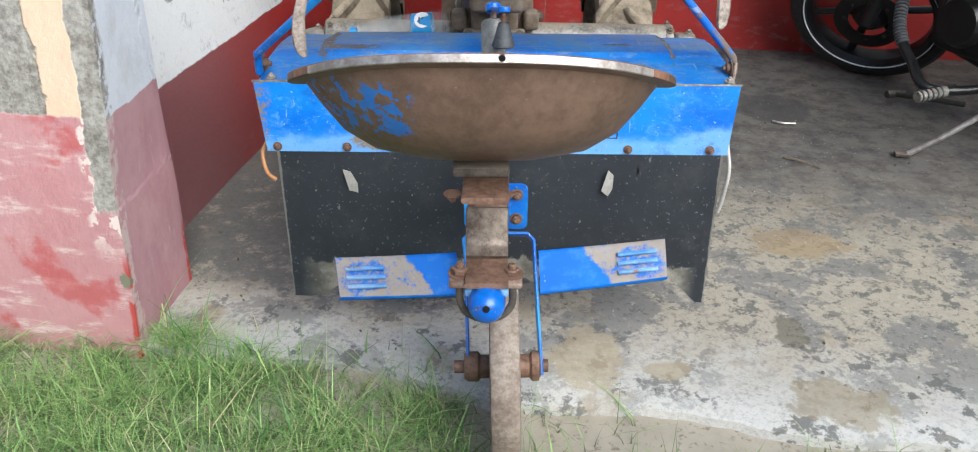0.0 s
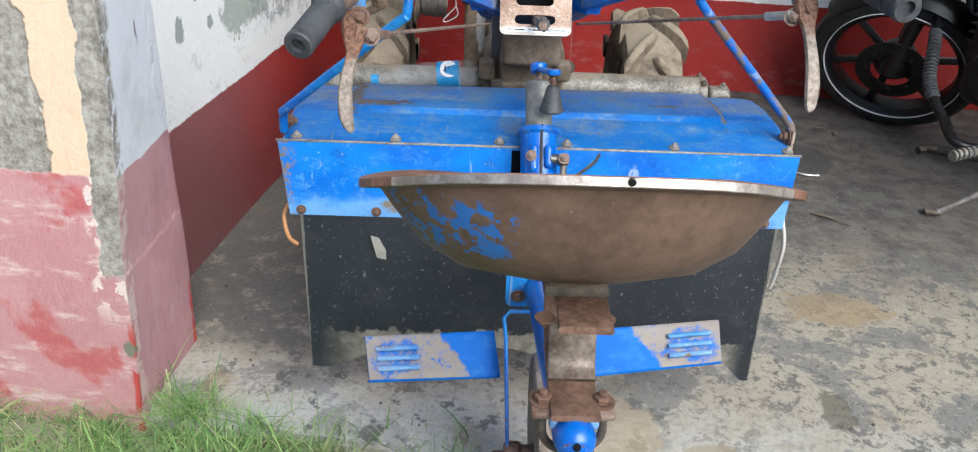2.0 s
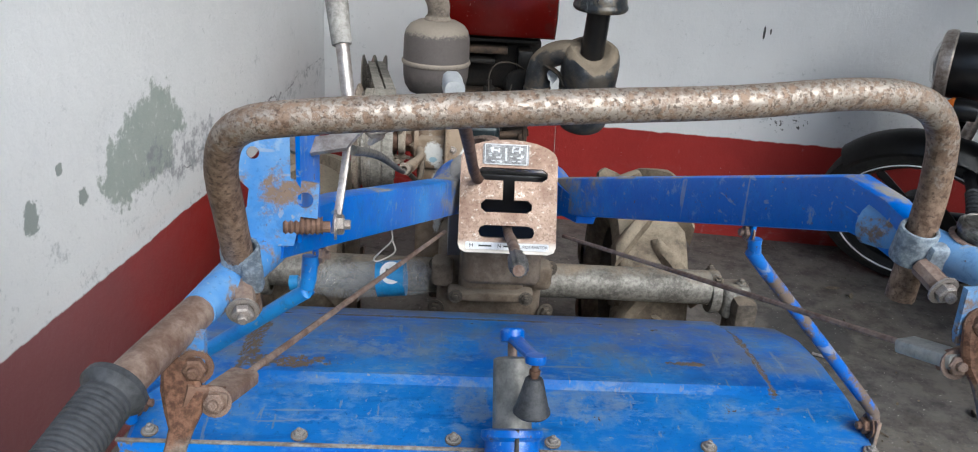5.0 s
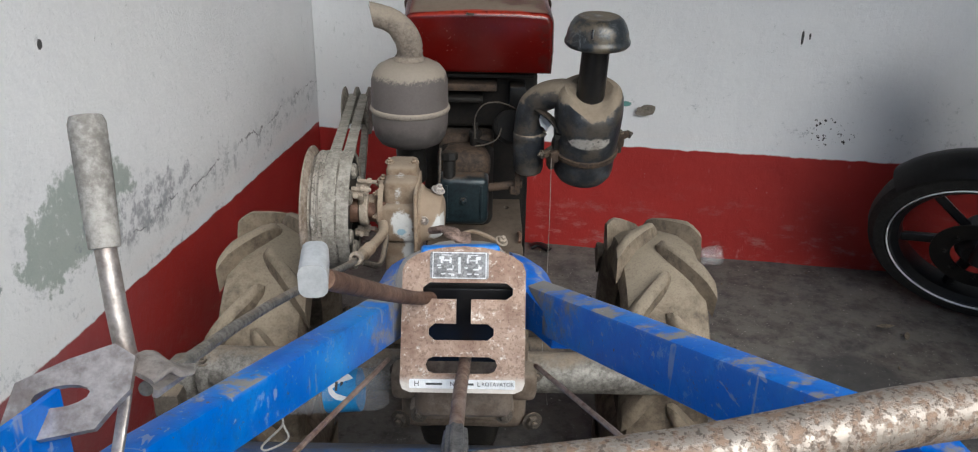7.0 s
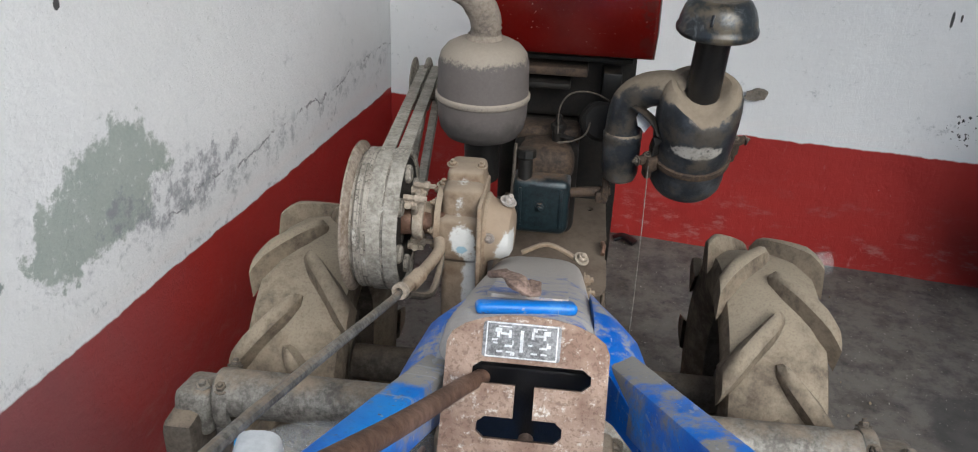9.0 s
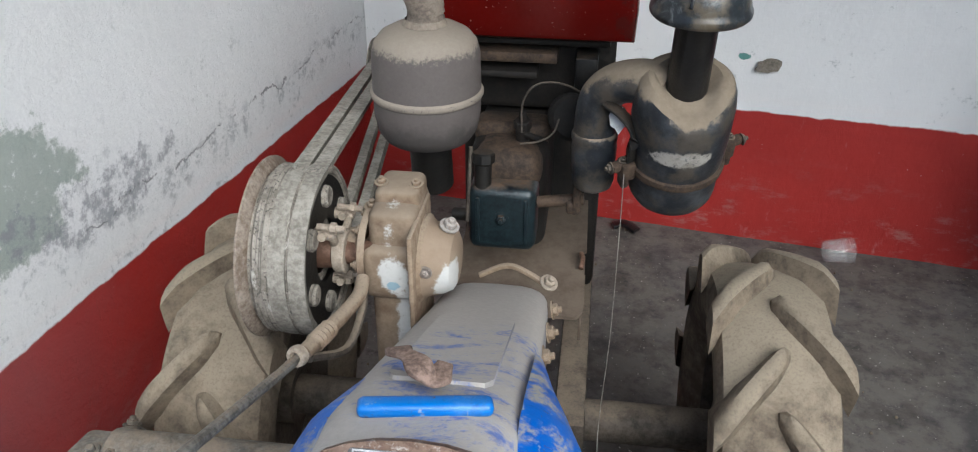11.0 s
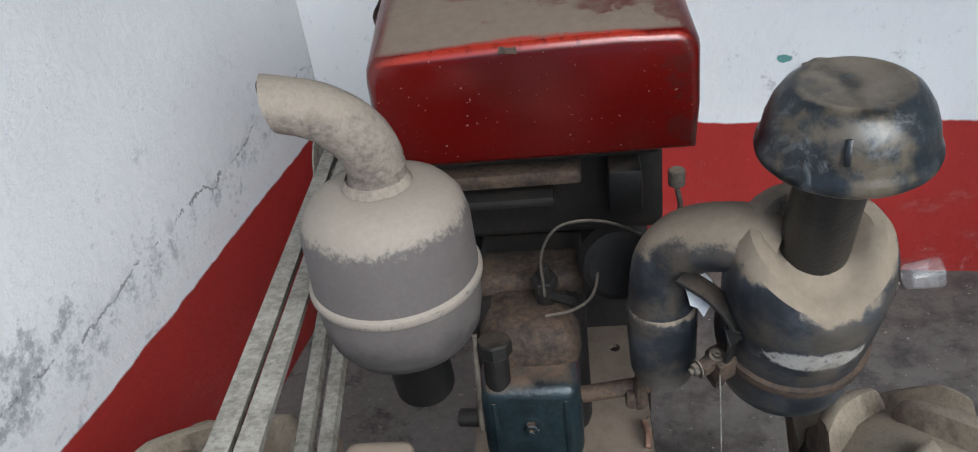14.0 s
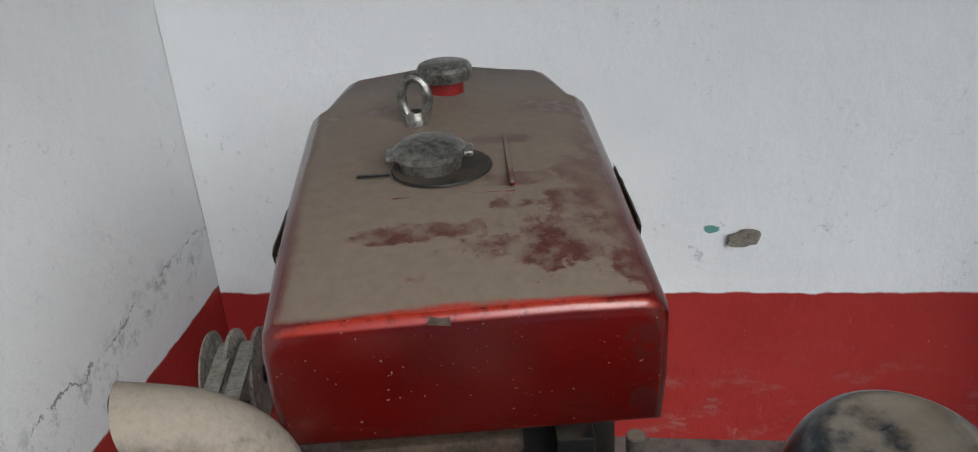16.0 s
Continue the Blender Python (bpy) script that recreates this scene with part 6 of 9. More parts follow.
def clutch_lever():
    bm = B()
    # upright bracket sheet on the left beam
    slab(bm, [(-0.024, -0.045), (0.024, -0.045), (0.03, -0.02), (0.044, -0.022), (0.046, 0.008), (0.022, 0.012), (0.022, 0.048), (-0.022, 0.046), (-0.024, 0.016), (-0.012, 0.004), (-0.014, -0.012), (-0.026, -0.02)],
         [[(x - 0.008, y + 0.034) for x, y in circle(0.0055, 10)], [(x + 0.034, y - 0.006) for x, y in circle(0.007, 10)]], 0.006, pose(-0.252, -0.195, 0.993, 78, 0, 8))
    br = part("lever_bracket", bm, BLUE_PALE, tiller, "pale blue bent bracket plate with pitted paint")
    bm = B()
    slab(bm, [(0, -0.05), (0.05, -0.05), (0.05, 0.04), (0, 0.046)], [], 0.004, pose(-0.225, -0.195, 0.998, 90, 0, 80))
    part("bracket_side", bm, BLUE_BEAM, br)
    bm = B()
    slab(bm, [(-0.034, -0.014), (-0.02, -0.022), (0.018, -0.02), (0.028, -0.008), (0.036, 0.0), (0.038, 0.02), (0.026, 0.03), (0.0, 0.024), (-0.028, 0.014)], [[(-0.002 + 0.016 * math.cos(a), 0.002 + 0.0065 * math.sin(a)) for a in (k * math.pi / 7 for k in range(14))]], 0.0045, pose(-0.208, -0.15, 1.032, 34, -6, 8))
    sweep(bm, [(-0.176, -0.128, 1.036), (-0.168, -0.116, 1.038), (-0.163, -0.11, 1.028), (-0.166, -0.108, 1.016)], rounded(0.03, 0.0045, 0.002, 2), 4)
    part("bracket_arm", bm, STEEL, br)
    bm = B()
    tube(bm, [(-0.188, -0.112, 1.035), (-0.193, -0.104, 1.065), (-0.199, -0.092, 1.104)], 0.0064, 12, 4)
    lev = part("clutch_lever", bm, STEEL, tiller, "upright steel clutch lever with a dusty sleeve")
    bm = B()
    lathe(bm, [(0.006, 0), (0.0088, 0.0005), (0.0092, 0.002), (0.0105, 0.04), (0.0108, 0.064), (0.0104, 0.0642), (0.0109, 0.0655), (0.0109, 0.075), (0.0095, 0.079), (0, 0.08)], (-0.1988, -0.093, 1.1), (-0.013, 0.032, 0.07), 20)
    part("sleeve", bm, metal("dusty_lever_sleeve", (0.2, 0.185, 0.165), (0.42, 0.4, 0.37), 0.75, 0.2, 80.0), lev, "knurled grey sleeve")
    bm = B()
    sweep(bm, [(-0.19, -0.1, 1.035), (-0.193, -0.13, 0.99), (-0.197, -0.165, 0.945)], rounded(0.0075, 0.004, 0.0015, 2), 3)
    part("link_plate", bm, STEEL, lev)
    bm = B()
    tube(bm, [(-0.232, -0.2, 0.965), (-0.215, -0.195, 0.963), (-0.198, -0.19, 0.962)], 0.005, 10, 2)
    lathe(bm, [(0.0065 + 0.0015 * (i % 2), 0.0022 * i) for i in range(16)], (-0.236, -0.2, 0.965), (1, 0.15, 0), 14)
    part("return_spring", bm, RUST, lev, "rusty coil spring")
    bolt(lev, (-0.196, -0.175, 0.958), (1, 0.1, 0), 0.009, STEEL)
    bm = B()
    tube(bm, [(-0.19, -0.09, 1.0), (-0.186, 0.2, 0.9), (-0.178, 0.62, 0.735), (-0.174, 0.665, 0.724)], 0.0052, 10, 3)
    part("clutch_rod", bm, CAST_ALU, tiller, "long thin clutch rod")
    bm = B()
    lathe(bm, [(0.006, -0.005), (0.0105, -0.005), (0.0115, 0.0), (0.0105, 0.005), (0.006, 0.005), (0.006, -0.005)], (-0.174, 0.66, 0.726), (0.3, 1, -0.2), 20)
    part("rod_eye", bm, CREAM_MUD, tiller, "pale washer on the clutch rod")
    bm = B()
    tube(bm, [(-0.172, 0.67, 0.722), (-0.16, 0.74, 0.71)], 0.0085, 12, 1)
    tube(bm, [(-0.16, 0.74, 0.71), (-0.15, 0.8, 0.705), (-0.152, 0.83, 0.71)], 0.0085, 12, 3)
    lathe(bm, [(0.009 + 0.002 * (i % 2), 0.004 * i) for i in range(10)], (-0.168, 0.69, 0.718), (0.17, 1, -0.15), 14)
    part("rod_turnbuckle", bm, BEIGE, tiller, "mud-covered turnbuckle with a coil spring")
    bm = B()
    tube(bm, [(-0.168, 0.675, 0.712), (-0.15, 0.74, 0.675), (-0.145, 0.79, 0.688), (-0.148, 0.82, 0.7)], 0.005, 8, 4)
    part("return_link", bm, CAST, tiller)


clutch_lever()


def gear_plate():
    m = Matrix.Translation((0.0, 0.325, 0.712)) @ Matrix.Rotation(radians(60), 4, 'X')
    H = 0.178
    w = 0.0755
    top = [(w * math.cos(radians(a)) * (1 if abs(math.cos(radians(a))) > 0.8 else 1), H - 0.03 + 0.03 * math.sin(radians(a))) for a in (0, 20, 38, 55, 72, 90, 108, 125, 142, 160, 180)]
    outline = [(-w + 0.012, 0.0), (w - 0.012, 0.0), (w - 0.003, 0.004), (w, 0.012)] + top + [(-w, 0.012), (-w + 0.003, 0.004)]
    def slot(x0, x1, y, h):
        r = h / 2
        return [(x0 + r - r * math.sin(radians(a)), y - r * math.cos(radians(a))) for a in (0, 45, 90, 135, 180)] + [(x1 - r + r * math.sin(radians(a)), y + r * math.cos(radians(a))) for a in (0, 45, 90, 135, 180)]
    h = 0.02
    # H-shaped slot as one hole
    yt, ym = 0.123, 0.073
    hh = [(-0.05, yt - 0.004), (-0.05, yt + 0.004), (-0.042, yt + h / 2), (0.052, yt + h / 2), (0.06, yt + 0.004), (0.06, yt - 0.004), (0.052, yt - h / 2),
          (0.009, yt - h / 2), (0.009, ym + h / 2), (0.03, ym + h / 2), (0.037, ym + 0.004), (0.037, ym - 0.004), (0.03, ym - h / 2), (-0.035, ym - h / 2), (-0.042, ym - 0.004), (-0.042, ym + 0.004), (-0.035, ym + h / 2),
          (-0.009, ym + h / 2), (-0.009, yt - h / 2), (-0.042, yt - h / 2)]
    bm = B()
    slab(bm, outline, [hh, slot(-0.045, 0.042, 0.033, 0.02)], -0.008, m)
    pl = part("gear_plate", bm, PLATE, tiller, "rusty brown gear selector plate with an H-shaped slot")
    bm = B()
    slab(bm, rounded(0.072, 0.033, 0.003), [], 0.0012, m @ pose(-0.006, H - 0.024, 0.0006))
    lab = part("gear_chart", bm, CHART, pl, "small black and white metal gear chart")
    bm = B()
    for cx in (-0.016, 0.016):
        for dx, dy, sx, sy in ((-0.006, 0.006, 0.0025, 0.007), (0.005, 0.006, 0.0025, 0.007), (0, 0.006, 0.008, 0.002), (-0.008, -0.003, 0.004, 0.0016), (0.004, -0.005, 0.007, 0.0018), (0.008, -0.002, 0.0014, 0.005), (-0.004, -0.0105, 0.006, 0.0015), (0.005, -0.0105, 0.006, 0.0015), (0, 0.0125, 0.012, 0.001)):
            box(bm, (cx + dx - 0.006, H - 0.024 + dy, 0.002), (sx, sy, 0.0006), None, 0)
    box(bm, (-0.006, H - 0.024, 0.002), (0.003, 0.02, 0.0006), None, 0)
    bmesh.ops.transform(bm, matrix=m, verts=bm.verts)
    for dx, dy, sx, sy in ((0, 0.0155, 0.066, 0.0012), (0, -0.0155, 0.066, 0.0012), (-0.0325, 0, 0.0012, 0.031), (0.0325, 0, 0.0012, 0.031), (-0.022, 0.009, 0.006, 0.004), (0.023, 0.009, 0.006, 0.004), (-0.025, 0.0, 0.005, 0.002), (0.025, -0.003, 0.004, 0.003), (-0.008, -0.012, 0.004, 0.003), (0.012, 0.011, 0.004, 0.003)):
        fr = bmesh.ops.create_cube(bm, size=1.0)["verts"]
        bmesh.ops.transform(bm, matrix=m @ Matrix.Translation((dx - 0.006, H - 0.024 + dy, 0.002)) @ Matrix.Diagonal((sx, sy, 0.0006, 1)), verts=fr)
    part("chart_print", bm, CHART_PRINT, lab)
    bm = B()
    slab(bm, rounded(0.128, 0.011, 0.002), [], 0.001, m @ pose(0.0, 0.0105, 0.0006))
    strip = part("selector_strip", bm, LABEL_WHITE, pl, "white selector strip lettered H N L ROTAVATOR")
    for txt, x, s in (("H", -0.055, 0.009), ("N", -0.012, 0.008), ("L", 0.02, 0.008), ("ROTAVATOR", 0.043, 0.0065)):
        cu = bpy.data.curves.new("lettering", 'FONT')
        cu.body, cu.size, cu.align_x, cu.align_y, cu.extrude = txt, s, 'CENTER', 'CENTER', 0.0002
        cu.materials.append(LABEL_DARK)
        ob = new("lettering", cu)
        ob.parent = strip
        ob.matrix_local = m @ pose(x, 0.0105, 0.002)
    bm = B()
    for x in (-0.034, 0.004):
        box(bm, (x, 0.0105, 0.0018), (0.02, 0.0025, 0.0005), None, 0)
    bmesh.ops.transform(bm, matrix=m, verts=bm.verts)
    part("arrow_bars", bm, LABEL_DARK, strip)
    # thin black box added behind the plate so the slots look shaded
    bm = B()
    box(bm, (0.0, 0.419, 0.75), (0.134, 0.02, 0.12), None, 0.004)
    part("slot_backing", bm, BLACK_CLEAN, tiller, "thin black backing behind the plate, stands in for shade in its slots")
    # levers
    bm = B()
    tube(bm, [(-0.02, 0.5, 0.75), (-0.052, 0.36, 0.822), (-0.071, 0.18, 0.926), (-0.09, 0.0, 1.034)], 0.008, 14, 4)
    gl = part("gear_lever", bm, RUST, tiller, "rusty gear lever with a clouded plastic handle")
    bm = B()
    sweep(bm, [(-0.098, 0.014, 1.0465), (-0.0975, 0.01, 1.046), (-0.096, -0.002, 1.045), (-0.0945, -0.016, 1.0425), (-0.094, -0.02, 1.042)], rounded(0.02, 0.026, 0.007, 3), 3, lambda t: 0.75 if t < 0.01 else 0.95 + 0.08 * t)
    part("lever_handle", bm, PLASTIC, gl, "clouded grey plastic handle")
    bm = B()
    tube(bm, [(0.004, 0.44, 0.72), (0.002, 0.35, 0.735), (0.0, 0.26, 0.762), (-0.001, 0.17, 0.781), (-0.002, 0.1, 0.79)], 0.0078, 12, 4)
    sl = part("range_lever", bm, RUST_PALE, tiller, "short range lever with a fluted grey knob")
    bm = B()
    lathe(bm, [(0.008, 0), (0.0122, 0.002), (0.0134, 0.03), (0.0125, 0.05), (0.01, 0.0535), (0.0035, 0.054), (0.003, 0.05), (0, 0.05)], (-0.001, 0.155, 0.784), (0, -1, 0.13), 40)
    for i, vert in enumerate(bm.verts):
        off = vert.co - Vector((-0.001, vert.co.y, 0.784 - 0.13 * (vert.co.y - 0.155)))
        if off.length > 0.009 and math.sin(math.atan2(off.z, off.x) * 10) > 0:
            vert.co -= off * 0.13
    part("knob", bm, KNOB, sl, "fluted grey knob")


gear_plate()


def axle_and_gearbox():
    # cross tube behind the cover with end blocks
    bm = B()
    rod(bm, (-0.47, 0.735, 0.475), (0.47, 0.75, 0.462), 0.036, 24)
    part("cross_tube", bm, CAST_ALU, tiller, "dusty grey cross tube of the rotary drive")
    for s, c in ((-1, (-0.5, 0.74, 0.465)), (1, (0.525, 0.755, 0.455))):
        bm = B()
        box(bm, (c[0], c[1], c[2] - 0.02), (0.06, 0.08, 0.074), Matrix.Rotation(radians(-12), 4, 'X'), 0.014, 3)
        lathe(bm, [(0.03, -0.011), (0.045, -0.01), (0.047, 0.0), (0.045, 0.01), (0.036, 0.011)], (c[0] - s * 0.046, c[1], c[2] - 0.004), (1, 0, 0), 28)
        bl = part("end_block", bm, CAST_ALU, tiller, "weathered aluminium end block with a bolt")
        for dy in (-0.026, 0.028):
            bolt(bl, (c[0] - s * 0.046, c[1] + dy, c[2] + 0.0335), (0, dy * 20, 1), 0.008, CAST)
        bolt(bl, (c[0] + 0.01, c[1] - 0.01, c[2] + 0.014), (0, -0.2, 1), 0.012, CAST_ALU)
        bm = B()
        box(bm, (c[0] + s * 0.01, c[1] - 0.03, 0.26), (0.05, 0.09, 0.4), None, 0.015)
        part("drive_case", bm, CAST, bl)
    bm = B()
    box(bm, (-0.005, 0.66, 0.53), (0.2, 0.13, 0.16), None, 0.02, 3)
    gb = part("rotary_gearbox", bm, GEARBOX, tiller, "dirty cast rotary gearbox under the gear plate")
    bm = B()
    box(bm, (-0.005, 0.6, 0.585), (0.12, 0.1, 0.14), None, 0.02, 3)
    part("gearbox_neck", bm, GEARBOX, gb)
    bm = B()
    box(bm, (0.0, 0.47, 0.66), (0.13, 0.14, 0.11), Matrix.Rotation(radians(-15), 4, 'X'), 0.015, 3)
    part("gearbox_top", bm, GEARBOX, gb)
    bm = B()
    box(bm, (-0.006, 0.55, 0.528), (0.158, 0.036, 0.02), None, 0.006, 3)
    fl = part("gearbox_flange", bm, GEARBOX, gb, "dusty bolted flange")
    for u in (-0.07, 0.058):
        bolt(fl, (u, 0.531, 0.53), (0, -1, 0.3), 0.0085, CAST)
    for u in (-0.096, 0.088):
        bm = B()
        box(bm, (u, 0.585, 0.556), (0.04, 0.05, 0.05), None, 0.012, 3)
        part("gearbox_lug", bm, GEARBOX, gb)
    for u in (-0.105, 0.105):
        for z in (0.47, 0.56):
            bolt(gb, (u, 0.6, z), (0.3 if u > 0 else -0.3, -1, 0), 0.011, CAST)
    # sloping transmission case, widening to the beams
    bm = B()
    secs = [(0.432, 0.79, 0.07, 0.05), (0.437, 0.81, 0.076, 0.06), (0.452, 0.8225, 0.08, 0.08), (0.495, 0.819, 0.08, 0.1), (0.53, 0.806, 0.08, 0.12), (0.6, 0.775, 0.08, 0.2), (0.75, 0.71, 0.078, 0.26), (0.88, 0.653, 0.076, 0.25), (0.97, 0.615, 0.074, 0.24), (1.005, 0.599, 0.072, 0.23), (1.02, 0.588, 0.066, 0.21), (1.028, 0.565, 0.056, 0.18)]
    rings = []
    for v, z, w, dp in secs:
        ring = []
        for i in range(13):
            a = math.pi * i / 12
            ring.append(bm.verts.new((-0.012 + w * math.copysign(abs(math.cos(a)) ** 0.55, math.cos(a)), v, z - 0.04 + 0.04 * math.sin(a) ** 0.7)))
        ring += [bm.verts.new((-0.012 - w * 0.95, v, z - dp)), bm.verts.new((-0.012 + w * 0.95, v, z - dp))]
        rings.append(ring)
    for a, b in zip(rings, rings[1:]):
        for i in range(len(a)):
            bm.faces.new((a[i], a[(i + 1) % len(a)], b[(i + 1) % len(a)], b[i]))
    bm.faces.new(rings[0]), bm.faces.new(rings[-1])
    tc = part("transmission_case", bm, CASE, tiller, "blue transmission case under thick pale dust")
    bm = B()
    box(bm, (-0.008, 0.499, 0.821), (0.106, 0.02, 0.012), Matrix.Rotation(radians(-14), 4, 'X') @ Matrix.Rotation(radians(12), 4, 'Z'), 0.005, 3)
    part("case_ridge", bm, RIDGE, tc, "wiped bright blue ridge")
    bm = B()
    slab(bm, [(-0.05, 0.0), (0.03, 0.0), (0.036, 0.012), (0.034, 0.24), (0.02, 0.262), (-0.04, 0.262), (-0.052, 0.24), (-0.056, 0.012)], [], 0.007, Matrix.Translation((0, 0.56, 0.7885)) @ Matrix.Rotation(radians(-23.5), 4, 'X'))
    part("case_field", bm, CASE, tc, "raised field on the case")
    for v, z in ((1.0, 0.565), (0.9, 0.6), (0.8, 0.64), (0.66, 0.7)):
        bolt(tc, (0.066, v, z), (1, 0, 0.2), 0.009, BEIGE)
    # rounded wings that carry the case over into the beams
    for s in (-1, 1):
        bm = B()
        rings = []
        for v, zt, out, drop in ((0.7, 0.722, 0.078, 0.05), (0.64, 0.75, 0.09, 0.05), (0.58, 0.778, 0.104, 0.05), (0.52, 0.8, 0.119, 0.05), (0.47, 0.796, 0.128, 0.044), (0.42, 0.79, 0.132, 0.03), (0.37, 0.785, 0.14, 0.02)):
            near = 0.064 + 0.045 * max(0.0, (0.47 - v) / 0.1)
            ring = [bm.verts.new((s * (near + (out - near) * math.sin(radians(a))), v, zt - drop * (1 - math.cos(radians(a))))) for a in (0, 15, 30, 45, 60, 75, 90)]
            deep = 0.05 if v > 0.5 else (0.03 if v > 0.45 else 0.016)
            ring += [bm.verts.new((s * (out - 0.004), v, zt - drop - deep)), bm.verts.new((s * near, v, zt - drop - deep))]
            rings.append(ring)
        for a, b in zip(rings, rings[1:]):
            for i in range(len(a)):
                bm.faces.new((a[i], a[(i + 1) % len(a)], b[(i + 1) % len(a)], b[i]))
        bm.faces.new(rings[0]), bm.faces.new(rings[-1])
        part("gusset", bm, GUSSET, tiller, "dusty blue rounded wing between case and beam")
    # lower case and wheel axle
    bm = B()
    box(bm, (-0.012, 0.88, 0.4), (0.13, 0.28, 0.24), None, 0.03, 3)
    box(bm, (-0.012, 0.75, 0.5), (0.13, 0.3, 0.2), None, 0.03, 3)
    part("lower_case", bm, BLACK, tiller, "grimy dark lower gear case")
    bm = B()
    rod(bm, (-0.38, 1.08, 0.296), (0.38, 1.08, 0.296), 0.034, 20)
    part("wheel_axle", bm, CAST, tiller, "dirty wheel axle")


axle_and_gearbox()


def tractor_wheel(cu, side):
    """A lugged tyre on a steel rim; side says which way the lugs lean."""
    c = Vector((cu, 1.08, 0.296))
    bm = B()
    lathe(bm, [(0.035, -0.02), (0.15, -0.02), (0.152, -0.05), (0.165, -0.056), (0.165, 0.056), (0.152, 0.05), (0.15, 0.02), (0.035, 0.02), (0.035, -0.02)], c, (1, 0, 0), 36)
    rim = part("wheel", bm, CAST, tiller, "dusty wheel with a lugged tractor tyre")
    bm = B()
    prof = [(0.15, -0.052), (0.168, -0.068), (0.2, -0.081), (0.24, -0.083), (0.258, -0.076), (0.271, -0.05), (0.275, 0), (0.271, 0.05), (0.258, 0.076), (0.24, 0.083), (0.2, 0.081), (0.168, 0.068), (0.15, 0.052)]
    lathe(bm, prof, c, (1, 0, 0), 64)
    part("tyre", bm, TYRE, rim, "mud-caked rubber tyre with raised lugs")
    n = 10
    for s in (-1, 1):
        bm = B()
        rows = []
        for j in range(11):
            t = j / 10
            w = s * (-0.008 + 0.1 * t)
            lean = 0.42 * t ** 1.1
            base = 0.262 - 0.05 * max(0.0, t - 0.72) * 2.2
            nose = math.sin(min(1.0, (t + 0.02) / 0.22) * math.pi / 2)
            top = 0.274 + 0.026 * nose ** 0.6 - 0.03 * max(0.0, t - 0.84) * 3
            hw = (0.07 + 0.018 * t) * (0.35 + 0.65 * nose)
            row = []
            for da, k in ((-1.6, 0.0), (-1.15, 0.5), (-0.8, 0.92), (-0.35, 1.0), (0.35, 1.0), (0.8, 0.92), (1.15, 0.5), (1.6, 0.0)):
                a, r = lean + da * hw, base + (top - base) * k
                row.append(bm.verts.new(Vector((w, math.cos(a) * r, math.sin(a) * r))))
            rows.append(row)
        for r0, r1 in zip(rows, rows[1:]):
            for i in range(7):
                bm.faces.new((r0[i], r0[i + 1], r1[i + 1], r1[i]))
        bm.faces.new(rows[0]), bm.faces.new(rows[-1])
        first = part("lug", bm, TYRE, rim)
        for k in range(n):
            ob = first if k == 0 else new("lug", first.data)
            ob.parent = rim
            ob.matrix_local = Matrix.Translation(c) @ Matrix.Rotation(2 * math.pi * (k + (0.5 if s > 0 else 0) + (0.2 if side > 0 else 0.45)) / n, 4, 'X')
    bm = B()
    lathe(bm, [(0, -0.05), (0.05, -0.05), (0.055, 0.0), (0.05, 0.05), (0, 0.05)], c, (1, 0, 0), 20)
    part("hub", bm, CAST, rim)


tractor_wheel(0.38, 1)
tractor_wheel(-0.405, -1)


